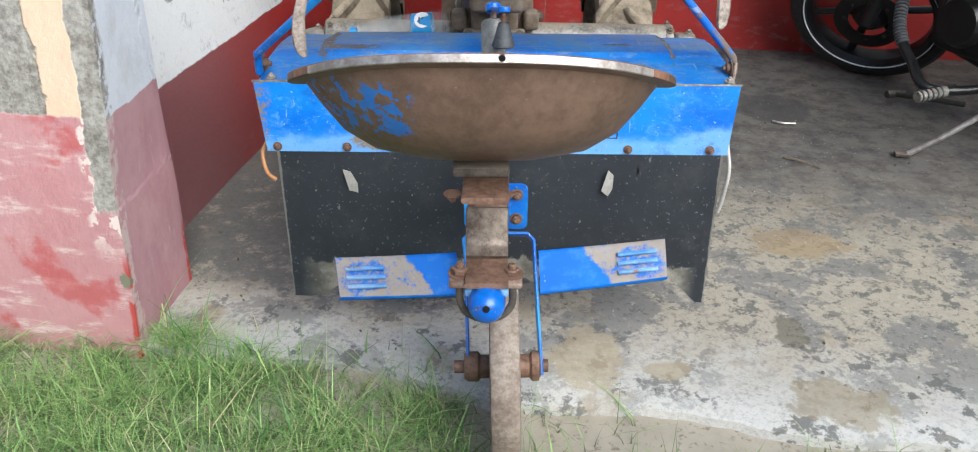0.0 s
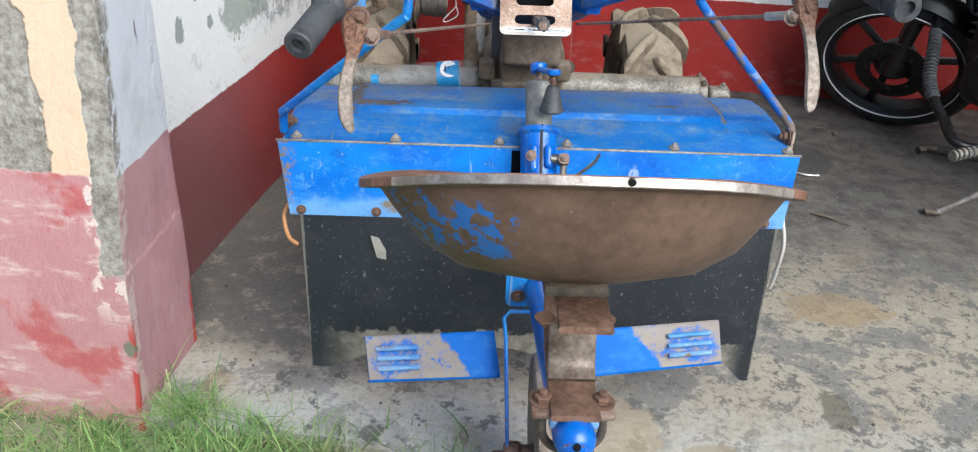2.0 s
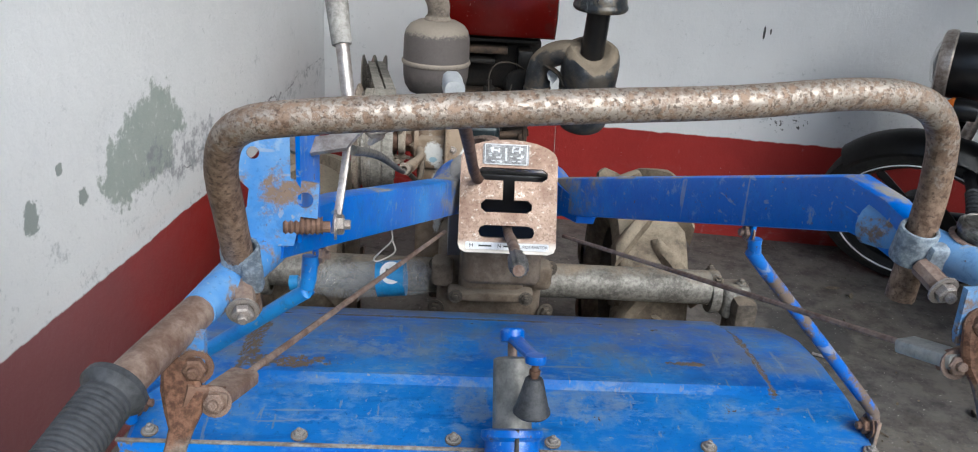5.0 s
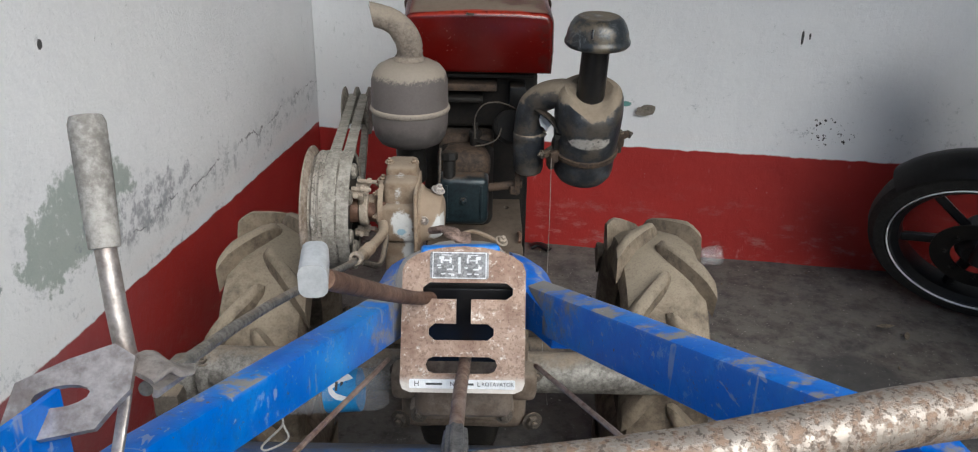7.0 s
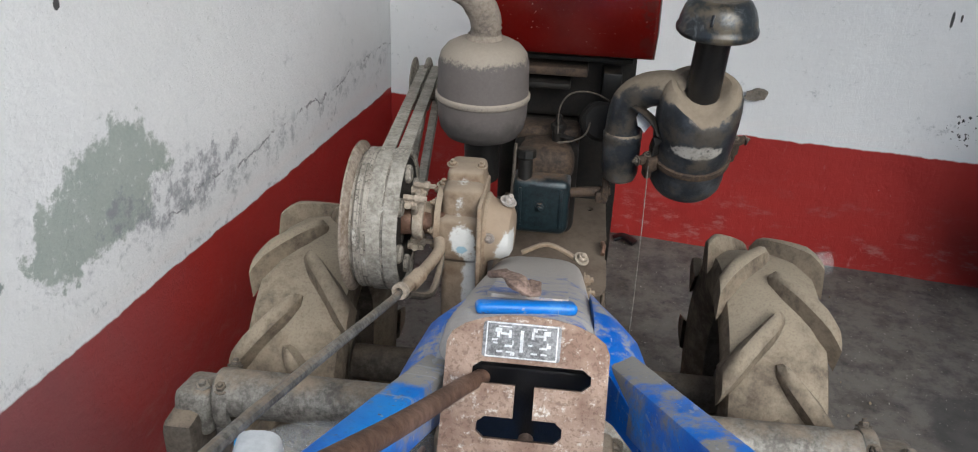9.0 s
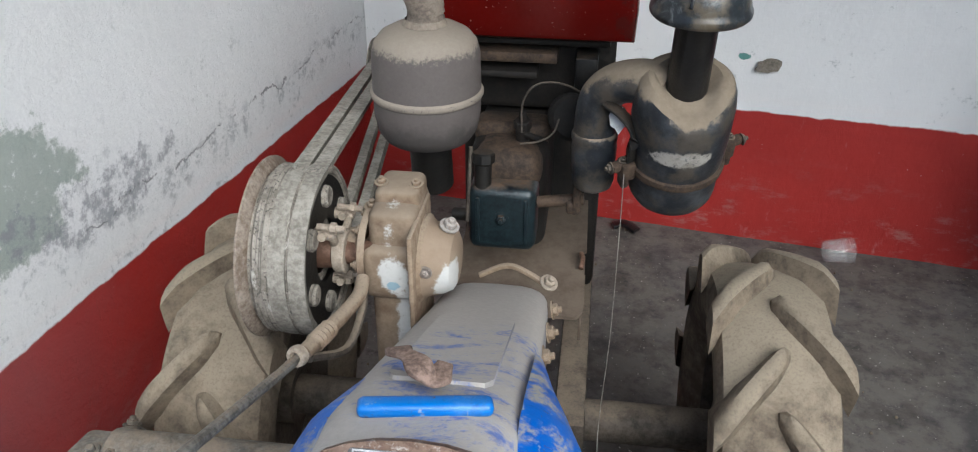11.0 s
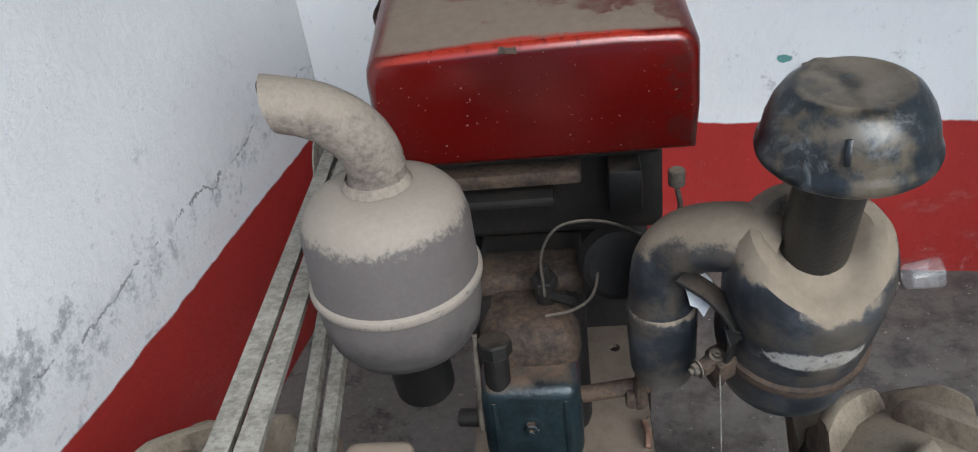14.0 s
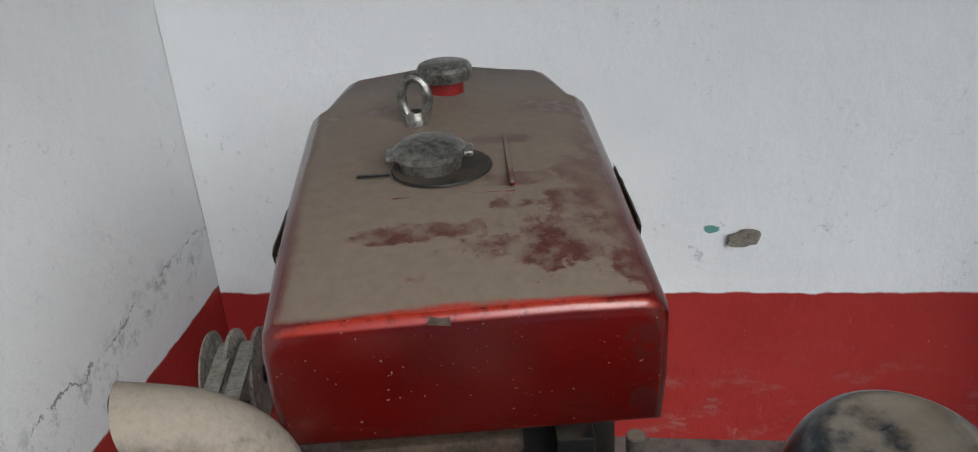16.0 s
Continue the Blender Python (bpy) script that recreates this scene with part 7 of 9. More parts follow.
def clutch_pulley():
    c = Vector((-0.246, 0.885, 0.712))
    ax = (1, 0, 0)
    bm = B()
    prof = [(0.03, -0.03), (0.098, -0.03), (0.099, -0.026), (0.1055, -0.022)]
    prof += [(0.1058 - 0.0012 * (i % 2), -0.02 + 0.0045 * i) for i in range(12)]
    prof += [(0.1055, 0.034), (0.101, 0.037), (0.096, 0.035), (0.094, 0.029), (0.045, 0.026), (0.03, 0.026)]
    lathe(bm, prof, c, ax, 56)
    pu = part("clutch_pulley", bm, PULLEY, tiller, "large scuffed grey belt pulley")
    bm = B()
    lathe(bm, [(0.04, 0.028), (0.0935, 0.029), (0.0935, 0.032), (0.04, 0.032)], c, ax, 40)
    part("pulley_web", bm, BLACK, pu)
    bm = B()
    lathe(bm, [(0.03, -0.042), (0.105, -0.042), (0.113, -0.04), (0.1135, -0.037), (0.106, -0.032), (0.099, -0.0295), (0.03, -0.0305)], c, ax, 56)
    part("rear_flange", bm, metal("brown_flange", (0.17, 0.125, 0.09), (0.38, 0.32, 0.265), 0.7, 0.2, 60.0), pu, "brown rusty rear flange")
    bm = B()
    lathe(bm, [(0.04, 0.0285), (0.0925, 0.0295), (0.0925, 0.0335), (0.04, 0.0335)], c, ax, 40)
    face = part("pulley_face", bm, BLACK, pu, "dark oily pulley face")
    for k in range(6):
        a = radians(20 + 60 * k)
        bm = B()
        lathe(bm, [(0, 0.03), (0.014, 0.03), (0.014, 0.038), (0.011, 0.041), (0, 0.04)], c + Vector((0, 0.07 * math.cos(a), 0.07 * math.sin(a))), ax, 16)
        part("pressure_cup", bm, PULLEY, face)
    bm = B()
    lathe(bm, [(0, 0.02), (0.024, 0.02), (0.022, 0.045), (0.016, 0.048), (0.016, 0.1), (0, 0.1)], c, ax, 24)
    part("pulley_hub", bm, RUST, pu)
    bm = B()
    lathe(bm, [(0.016, 0.047), (0.026, 0.047), (0.028, 0.05), (0.028, 0.06), (0.026, 0.062), (0.016, 0.062)], c, ax, 32)
    part("release_ring", bm, CREAM_MUD, pu, "pale release ring")
    for k in range(3):
        a = radians(128 - 100 * k)
        p = c + Vector((0.042, 0.055 * math.cos(a), 0.055 * math.sin(a)))
        bm = B()
        tube(bm, [p, p + Vector((0.01, -0.2 * 0.055 * math.cos(a), -0.2 * 0.055 * math.sin(a))), c + Vector((0.05, 0.026 * math.cos(a), 0.026 * math.sin(a)))], 0.0055, 10, 4)
        rod(bm, p + Vector((-0.012, 0, 0)), p + Vector((0.016, 0, 0)), 0.0075, 8)
        rod(bm, p + Vector((0.004, -0.016, 0.004)), p + Vector((0.006, 0.016, -0.006)), 0.0055, 8)
        rod(bm, p + Vector((-0.004, -0.004, 0.012)), p + Vector((0.03, -0.004, 0.01)), 0.0042, 8)
        rod(bm, p + Vector((0.012, -0.004, 0.011)), p + Vector((0.02, -0.004, 0.0105)), 0.0072, 6)
        part("release_finger", bm, CREAM_MUD, pu, "mud-covered clutch finger")
    # V-belts to the engine pulley
    e = Vector((-0.31, 1.672, 0.662))
    bm = B()
    lathe(bm, [(0.015, -0.042), (0.06, -0.042), (0.062, -0.039), (0.036, -0.03), (0.036, -0.02), (0.062, -0.011), (0.062, -0.006), (0.036, 0.003), (0.036, 0.013), (0.062, 0.022), (0.062, 0.027), (0.015, 0.028)], e, ax, 40)
    part("engine_pulley", bm, PULLEY, tiller, "small grooved engine pulley")
    for up_, ue in ((-0.239, -0.327), (-0.215, -0.299)):
        bm = B()
        sec = [(-0.0075, -0.006), (0.0075, -0.006), (0.01, 0.006), (-0.01, 0.006)]
        path = []
        for i in range(13):
            a = radians(95 + 170 * i / 12)
            path.append(Vector((up_, c.y + 0.1012 * math.cos(a), c.z + 0.1012 * math.sin(a))))
        for i in range(9):
            a = radians(-85 + 170 * i / 8)
            path.append(Vector((ue, e.y + 0.038 * math.cos(a), e.z + 0.038 * math.sin(a))))
        path.append(path[0])
        rings = []
        for i, p in enumerate(path[:-1]):
            q = path[i - 1] if i else path[-2]
            d = (path[i + 1] - q).normalized()
            nn = Vector((1, 0, 0)).cross(d).normalized()
            rings.append([bm.verts.new(p + Vector((x, 0, 0)) - nn * y) for x, y in sec])
        for i in range(len(rings)):
            a, b = rings[i], rings[(i + 1) % len(rings)]
            for k in range(4):
                bm.faces.new((a[k], a[(k + 1) % 4], b[(k + 1) % 4], b[k]))
        part("v_belt", bm, BELT, tiller, "dusty grey V-belt with a worn fabric top")


clutch_pulley()


def side_gearbox():
    """Beige casting right of the pulley with a tall chimney and a round cap."""
    bm = B()
    box(bm, (-0.128, 0.93, 0.6), (0.062, 0.1, 0.34), None, 0.014, 3)
    box(bm, (-0.128, 0.945, 0.742), (0.056, 0.066, 0.085), None, 0.01, 3)
    box(bm, (-0.128, 0.92, 0.69), (0.08, 0.11, 0.075), None, 0.016, 3)
    gb = part("clutch_housing", bm, HOUSING, tiller, "mud-coloured cast clutch housing with white chipped paint")
    bm = B()
    lathe(bm, [(0.05, 0.0), (0.052, 0.006), (0.048, 0.012), (0.044, 0.028), (0.038, 0.04), (0.03, 0.044), (0, 0.045)], (-0.095, 0.915, 0.692), (1, -0.05, 0), 32)
    part("end_cap", bm, CAP_END, gb, "bare rounded end cap")
    bm = B()
    lathe(bm, [(0.056, 0.0), (0.057, 0.008), (0.052, 0.012)], (-0.1, 0.915, 0.692), (1, -0.05, 0), 32)
    part("cap_flange", bm, BEIGE, gb)
    bm = B()
    lathe(bm, [(0.05, 0.0), (0.05, 0.009), (0.034, 0.012), (0.026, 0.018), (0.024, 0.032)], (-0.156, 0.9, 0.71), (-1, 0, 0), 32)
    part("bearing_carrier", bm, BEIGE, gb)
    for a in range(0, 360, 60):
        p = Vector((-0.166, 0.9 + 0.042 * math.cos(radians(a)), 0.71 + 0.042 * math.sin(radians(a))))
        bolt(gb, p, (-1, 0, 0), 0.0055, BEIGE)
    bolt(gb, (-0.162, 0.93, 0.752), (0, -0.2, 1), 0.0075, BEIGE)
    bolt(gb, (-0.062, 0.915, 0.74), (0.35, -0.2, 1), 0.0085, WHITE_MUD)
    bolt(gb, (-0.085, 0.868, 0.7), (0, -1, 0), 0.006, STEEL)
    for u in (-0.15, -0.106):
        bolt(gb, (u, 0.935, 0.785), (0, -0.2, 1), 0.006, BEIGE)
    bm = B()
    box(bm, (-0.098, 0.905, 0.66), (0.007, 0.12, 0.2), None, 0.003)
    part("joint_flange", bm, BEIGE, gb)


side_gearbox()


def muffler():
    c = Vector((-0.13, 1.137, 0.0))
    bm = B()
    lathe(bm, [(0.0, 0.926), (0.026, 0.926), (0.046, 0.9225), (0.062, 0.914), (0.0715, 0.902), (0.0755, 0.887), (0.0768, 0.836), (0.0785, 0.835), (0.0802, 0.832), (0.0802, 0.828), (0.0785, 0.825), (0.0765, 0.8245), (0.0755, 0.797), (0.0715, 0.776), (0.062, 0.7615), (0.045, 0.754), (0.0, 0.752)], c, (0, 0, 1), 48)
    mu = part("muffler", bm, MUFF, tiller, "dust-coated round exhaust muffler with a welded seam")
    bm = B()
    tube(bm, [c + Vector((0, 0, 0.92)), c + Vector((0.002, -0.002, 0.95)), c + Vector((-0.007, -0.008, 0.978)), c + Vector((-0.028, -0.014, 0.999)), c + Vector((-0.05, -0.018, 1.01)), c + Vector((-0.066, -0.02, 1.016))], 0.0258, 24, 5, lambda t: 1 - 0.03 * t)
    for vert in bm.verts:
        k = max(0.0, min(1.0, (c.x - 0.03 - vert.co.x) / 0.03))
        vert.co.x -= k * 0.55 * (vert.co.z - 1.012)
    o = part("exhaust_outlet", bm, MUFF_PIPE, mu, "curved exhaust outlet pipe")
    bm = B()
    q = c + Vector((-0.0655, -0.02, 1.016))
    lathe(bm, [(0, 0.0012), (0.021, 0.0012)], q, (-1, -0.15, -0.35), 24)
    part("outlet_bore", bm, BLACK, o)
    bm = B()
    lathe(bm, [(0.026, 0.92), (0.031, 0.926), (0.027, 0.934)], c, (0, 0, 1), 28)
    part("weld_bead", bm, MUFF_PIPE, mu)
    bm = B()
    rod(bm, c + Vector((0, 0.005, 0.76)), c + Vector((0.0, 0.025, 0.668)), 0.031, 24)
    part("exhaust_neck", bm, BLACK, mu, "black exhaust neck")


muffler()


def air_cleaner():
    """Oil-bath air cleaner whose body leans back towards the handles."""
    base, lean = Vector((0.2211, 1.096, 0.8)), Vector((0.0054, -0.33, 1.0)).normalized()
    tilt = Matrix.Translation(base) @ Vector((0, 0, 1)).rotation_difference(lean).to_matrix().to_4x4()
    c = base + Vector((0, -0.02, -0.8))

    def turned(prof, seg=40):
        bm = B()
        lathe(bm, prof, base, lean, seg)
        return bm

    bowl = part("oil_bowl", turned([(0, -0.108), (0.042, -0.107), (0.054, -0.102), (0.0595, -0.092), (0.0613, -0.078), (0.0618, -0.046), (0.064, -0.043)]), AIR, tiller, "black oil bowl of the air cleaner")
    band = part("clamp_band", turned([(0.064, -0.0445), (0.0665, -0.043), (0.0672, -0.038), (0.0665, -0.033), (0.0615, -0.0315)]), HEAD_DUST, bowl, "dirty clamp band")
    for a, s in ((20, 1.0), (205, 1.1)):
        ca, sa = math.cos(radians(a)), math.sin(radians(a))
        bm = B()
        box(bm, (0.073 * ca, 0.073 * sa, -0.038), (0.022, 0.026, 0.03), Matrix.Rotation(radians(a), 4, 'Z'), 0.006)
        box(bm, (0.087 * ca, 0.087 * sa, -0.03), (0.02, 0.014, 0.014), Matrix.Rotation(radians(a + 15), 4, 'Z'), 0.005)
        box(bm, (0.076 * ca, 0.076 * sa, -0.058), (0.012, 0.018, 0.022), Matrix.Rotation(radians(a), 4, 'Z'), 0.004)
        bmesh.ops.transform(bm, matrix=tilt, verts=bm.verts)
        catch = part("clamp_catch", bm, HEAD_DUST, band)
        bolt(catch, tilt @ Vector((0.096 * ca, 0.096 * sa, -0.03)), tilt.to_3x3() @ Vector((ca, sa, 0.1)), 0.006, CAST)
        bolt(catch, tilt @ Vector((0.078 * ca, 0.078 * sa, -0.022)), lean, 0.0045, CAST)
    bm = B()
    rings = []
    for r, z, k in ((0.0625, -0.034, 0), (0.0648, 0.0, 0), (0.0662, 0.04, 0.0), (0.066, 0.062, 0.3), (0.064, 0.08, 0.7), (0.059, 0.094, 1.0), (0.0505, 0.101, 1.15), (0.043, 0.1, 1.15), (0.036, 0.093, 0.8), (0.03, 0.086, 0.3), (0.0245, 0.081, 0.0)):
        ring = []
        for i in range(48):
            a = 2 * math.pi * i / 48
            dip = 0.026 * k * max(0.0, -math.sin(a - 0.15)) ** 2.2
            ring.append(bm.verts.new(tilt @ Vector((r * math.cos(a), r * math.sin(a), z - dip + 0.0012 * noise.noise((r * 90, a * 3, 1))))))
        rings.append(ring)
    for a, b in zip(rings, rings[1:]):
        for i in range(48):
            bm.faces.new((a[i], a[(i + 1) % 48], b[(i + 1) % 48], b[i]))
    body = part("cleaner_body", bm, AIR, tiller, "black air cleaner body under brown dust")
    bm = B()
    sweep(bm, [tilt @ Vector((-0.03, 0.012, 0.068)), tilt @ Vector((-0.052, 0.02, 0.073)), (0.138, 1.112, 0.864), (0.116, 1.123, 0.842), (0.11, 1.127, 0.81), (0.109, 1.128, 0.77)], rounded(0.06, 0.056, 0.027, 5), 6)
    part("intake_elbow", bm, AIR, body, "dusty black intake elbow")
    bm = B()
    lathe(bm, [(0.03, 0.0), (0.0325, 0.004), (0.0325, 0.012), (0.031, 0.017), (0.0322, 0.022), (0.0305, 0.075), (0.027, 0.086), (0.02, 0.091), (0, 0.092)], (0.109, 1.128, 0.787), (0.02, 0.03, -1), 30)
    part("intake_hose", bm, AIR, body, "black rubber intake hose")
    stem = part("inlet_stem", turned([(0.0268, 0.06), (0.0258, 0.19), (0.03, 0.205)], 28), BLACK_CLEAN, body, "black inlet pipe")
    cap_profile = [(0.027, 0.2), (0.0483, 0.1945), (0.056, 0.1955), (0.0594, 0.199), (0.0602, 0.203), (0.0595, 0.2065), (0.0575, 0.2095), (0.0566, 0.214), (0.0552, 0.2215), (0.051, 0.2335), (0.0445, 0.2435), (0.0395, 0.2472), (0.0365, 0.2488), (0.0335, 0.249), (0.031, 0.2476), (0.018, 0.248), (0.0, 0.2475)]
    bm = B()
    lathe(bm, [(r, h - 0.222) for r, h in cap_profile], tilt @ Vector((0, 0, 0.222)), (0, -0.06, 1), 48)
    cap = part("precleaner_cap", bm, CAPM, body, "black mushroom pre-cleaner cap with scuffs")
    a = radians(253)
    bm = B()
    box(bm, (0.0545 * math.cos(a), 0.0545 * math.sin(a), 0.2285), (0.004, 0.0045, 0.017), Matrix.Rotation(a, 4, 'Z') @ Matrix.Rotation(radians(-25), 4, 'Y'), 0.001)
    bmesh.ops.transform(bm, matrix=Matrix.Translation(tilt @ Vector((0, 0, 0.222))) @ Matrix.Rotation(radians(3.4), 4, 'X') @ Matrix.Translation((0, 0, -0.222)), verts=bm.verts)
    part("cap_slot", bm, BLACK_CLEAN, cap)
    # bent bracket and torn label between elbow and body
    bm = B()
    sweep(bm, [c + Vector((-0.1, 0.012, 0.845)), c + Vector((-0.075, -0.002, 0.832)), c + Vector((-0.058, -0.012, 0.81)), c + Vector((-0.06, -0.01, 0.772))], rounded(0.022, 0.004, 0.0015, 2), 4)
    part("cleaner_bracket", bm, BLACK, body)
    bm = B()
    rng = random.Random(5)
    slab(bm, [(0.013 * math.cos(i * 0.52) * rng.uniform(0.65, 1.15), 0.018 * math.sin(i * 0.52) * rng.uniform(0.65, 1.15)) for i in range(12)], [], 0.0008, pose(0.139, 1.0965, 0.817, 62, 0, 12))
    part("torn_label", bm, LABEL_WHITE, body, "torn white paper label")
    bm = B()
    tube(bm, [(0.152, 1.07, 0.77), (0.152, 1.04, 0.66), (0.15, 1.0, 0.52), (0.142, 0.93, 0.4), (0.15, 0.84, 0.33)], 0.0007, 6, 5)
    part("loose_thread", bm, CAST_ALU, body, "thin loose wire")


air_cleaner()


def engine():
    bm = B()
    box(bm, (0.0, 1.58, 0.53), (0.25, 0.32, 0.42), None, 0.02, 3)
    box(bm, (0.01, 1.4, 0.79), (0.25, 0.12, 0.13), None, 0.012, 3)
    box(bm, (-0.02, 1.31, 0.63), (0.12, 0.22, 0.18), None, 0.02, 3)
    eng = part("engine_block", bm, ENGINE, tiller, "grimy black diesel engine block")
    # sloping dust-covered mounting plate under the head
    bm = B()
    slab(bm, [(-0.105, 0.0), (0.098, 0.0), (0.107, 0.008), (0.11, 0.02), (0.11, 0.1), (0.104, 0.104), (0.104, 0.16), (0.11, 0.165), (0.106, 0.33), (-0.105, 0.33)], [[(0.0744 + 0.007 * math.cos(a), 0.27 + 0.007 * math.sin(a)) for a in (k * math.pi / 5 for k in range(10))]], -0.007, Matrix.Translation((0, 1.115, 0.4735)) @ Matrix.Rotation(radians(8.5), 4, 'X'))
    pl = part("guard_plate", bm, GUARD, tiller, "dust-brown flat engine mounting plate")
    bm = B()
    box(bm, (0.106, 1.19, 0.455), (0.005, 0.14, 0.05), Matrix.Rotation(radians(8.5), 4, 'X'), 0.002)
    part("plate_flange", bm, GUARD, pl)
    bm = B()
    sweep(bm, [(0.102, 1.22, 0.497), (0.104, 1.235, 0.505), (0.101, 1.255, 0.503)], rounded(0.008, 0.01, 0.003, 2), 3)
    part("plate_tab", bm, RUST, pl)
    # rocker cover
    bm = B()
    box(bm, (-0.0215, 1.165, 0.6285), (0.103, 0.07, 0.108), None, 0.016, 4)
    for k in (-1, 1):
        box(bm, (-0.0215 + k * 0.036, 1.1305, 0.629), (0.006, 0.004, 0.075), None, 0.002)
    hc = part("head_cover", bm, TEAL, tiller, "teal-grey rounded rocker cover with one bolt")
    bolt(hc, (-0.0221, 1.131, 0.632), (0, -1, 0.05), 0.008, TEAL)
    bm = B()
    box(bm, (-0.0195, 1.215, 0.69), (0.106, 0.1, 0.07), None, 0.028, 4)
    box(bm, (-0.0195, 1.27, 0.72), (0.12, 0.06, 0.04), None, 0.014, 3)
    part("cylinder_head", bm, HEAD_DUST, tiller, "dusty brown cylinder head")
    bm = B()
    rod(bm, (-0.052, 1.145, 0.64), (-0.052, 1.15, 0.715), 0.013, 16)
    rod(bm, (-0.052, 1.15, 0.715), (-0.052, 1.152, 0.732), 0.018, 8)
    rod(bm, (-0.1, 1.16, 0.62), (-0.05, 1.15, 0.625), 0.01, 12)
    part("decompressor", bm, BLACK, hc)
    bm = B()
    rod(bm, (0.03, 1.15, 0.655), (0.1, 1.15, 0.665), 0.009, 12)
    rod(bm, (0.088, 1.14, 0.645), (0.09, 1.135, 0.7), 0.006, 10)
    box(bm, (0.085, 1.145, 0.655), (0.022, 0.02, 0.022), None, 0.005)
    part("injector_fitting", bm, HEAD_DUST, eng)
    # fuel pipes
    bm = B()
    tube(bm, [(-0.0, 1.2, 0.745), (0.0, 1.21, 0.79), (0.02, 1.22, 0.815), (0.06, 1.225, 0.815), (0.1, 1.235, 0.79), (0.12, 1.25, 0.76)], 0.0016, 10, 6)
    part("fuel_pipe", bm, CAST, eng, "thin bent metal fuel pipe")
    bm = B()
    tube(bm, [(0.0, 1.18, 0.735), (0.03, 1.18, 0.742), (0.05, 1.19, 0.755), (0.058, 1.22, 0.785)], 0.0016, 10, 6)
    part("fuel_pipe", bm, CAST, eng, "thin bent metal fuel pipe")
    bm = B()
    tube(bm, [(-0.07, 1.15, 0.74), (-0.072, 1.14, 0.68), (-0.075, 1.14, 0.62)], 0.003, 8, 4)
    part("drain_pipe", bm, CAST, eng)
    bm = B()
    lathe(bm, [(0, 0), (0.035, 0), (0.036, 0.03), (0.03, 0.035), (0, 0.036)], (0.07, 1.24, 0.76), (0.2, -1, 0.3), 24)
    part("filter_cap", bm, ENGINE, eng)
    bm = B()
    rod(bm, (0.0, 1.225, 0.7), (0.0, 1.215, 0.752), 0.011, 12)
    rod(bm, (0.0, 1.216, 0.745), (0.0, 1.213, 0.76), 0.014, 6)
    rod(bm, (0.0, 1.214, 0.758), (0.0, 1.21, 0.776), 0.006, 10)
    rod(bm, (-0.002, 1.215, 0.738), (0.03, 1.2, 0.735), 0.005, 8)
    part("injector", bm, ENGINE, eng)
    # radiator cheek, springs and rails
    for u, z, w, h, mat in ((0.0, 0.858, 0.25, 0.01, ENGINE), (-0.035, 0.832, 0.16, 0.017, HEAD_DUST), (-0.05, 0.804, 0.13, 0.012, ENGINE), (0.09, 0.81, 0.035, 0.05, BLACK)):
        bm = B()
        box(bm, (u, 1.315, z), (w, 0.06, h), None, 0.004)
        part("shroud_bar", bm, mat, eng)
    bm = B()
    rod(bm, (0.143, 1.29, 0.83), (0.143, 1.29, 0.812), 0.009, 12)
    tube(bm, [(0.143, 1.285, 0.81), (0.146, 1.283, 0.79), (0.141, 1.28, 0.775), (0.146, 1.28, 0.762)], 0.003, 8, 4)
    lathe(bm, [(0.009 + 0.0025 * (i % 2), -0.004 * i) for i in range(9)], (0.145, 1.28, 0.76), (0, 0, 1), 14)
    part("governor_spring", bm, CAST, eng, "small coil spring on a hook")
    for u in (-0.1, 0.1):
        bm = B()
        box(bm, (u, 1.4, 0.3), (0.05, 0.75, 0.06), None, 0.006)
        part("chassis_rail", bm, CAST, tiller, "dirty steel chassis rail")
        bm = B()
        box(bm, (u, 1.72, 0.137), (0.04, 0.04, 0.27), None, 0.005)
        part("front_stand", bm, CAST, tiller)
    bm = B()
    sweep(bm, [(-0.045, 1.06, 0.575), (-0.005, 1.065, 0.592), (0.03, 1.055, 0.586), (0.055, 1.045, 0.575)], rounded(0.009, 0.007, 0.0025, 2), 4)
    clip = part("case_clip", bm, BEIGE, tiller, "muddy curved clip behind the case")
    bolt(clip, (0.058, 1.045, 0.58), (0.4, -0.4, 1), 0.009, CREAM_MUD)


engine()


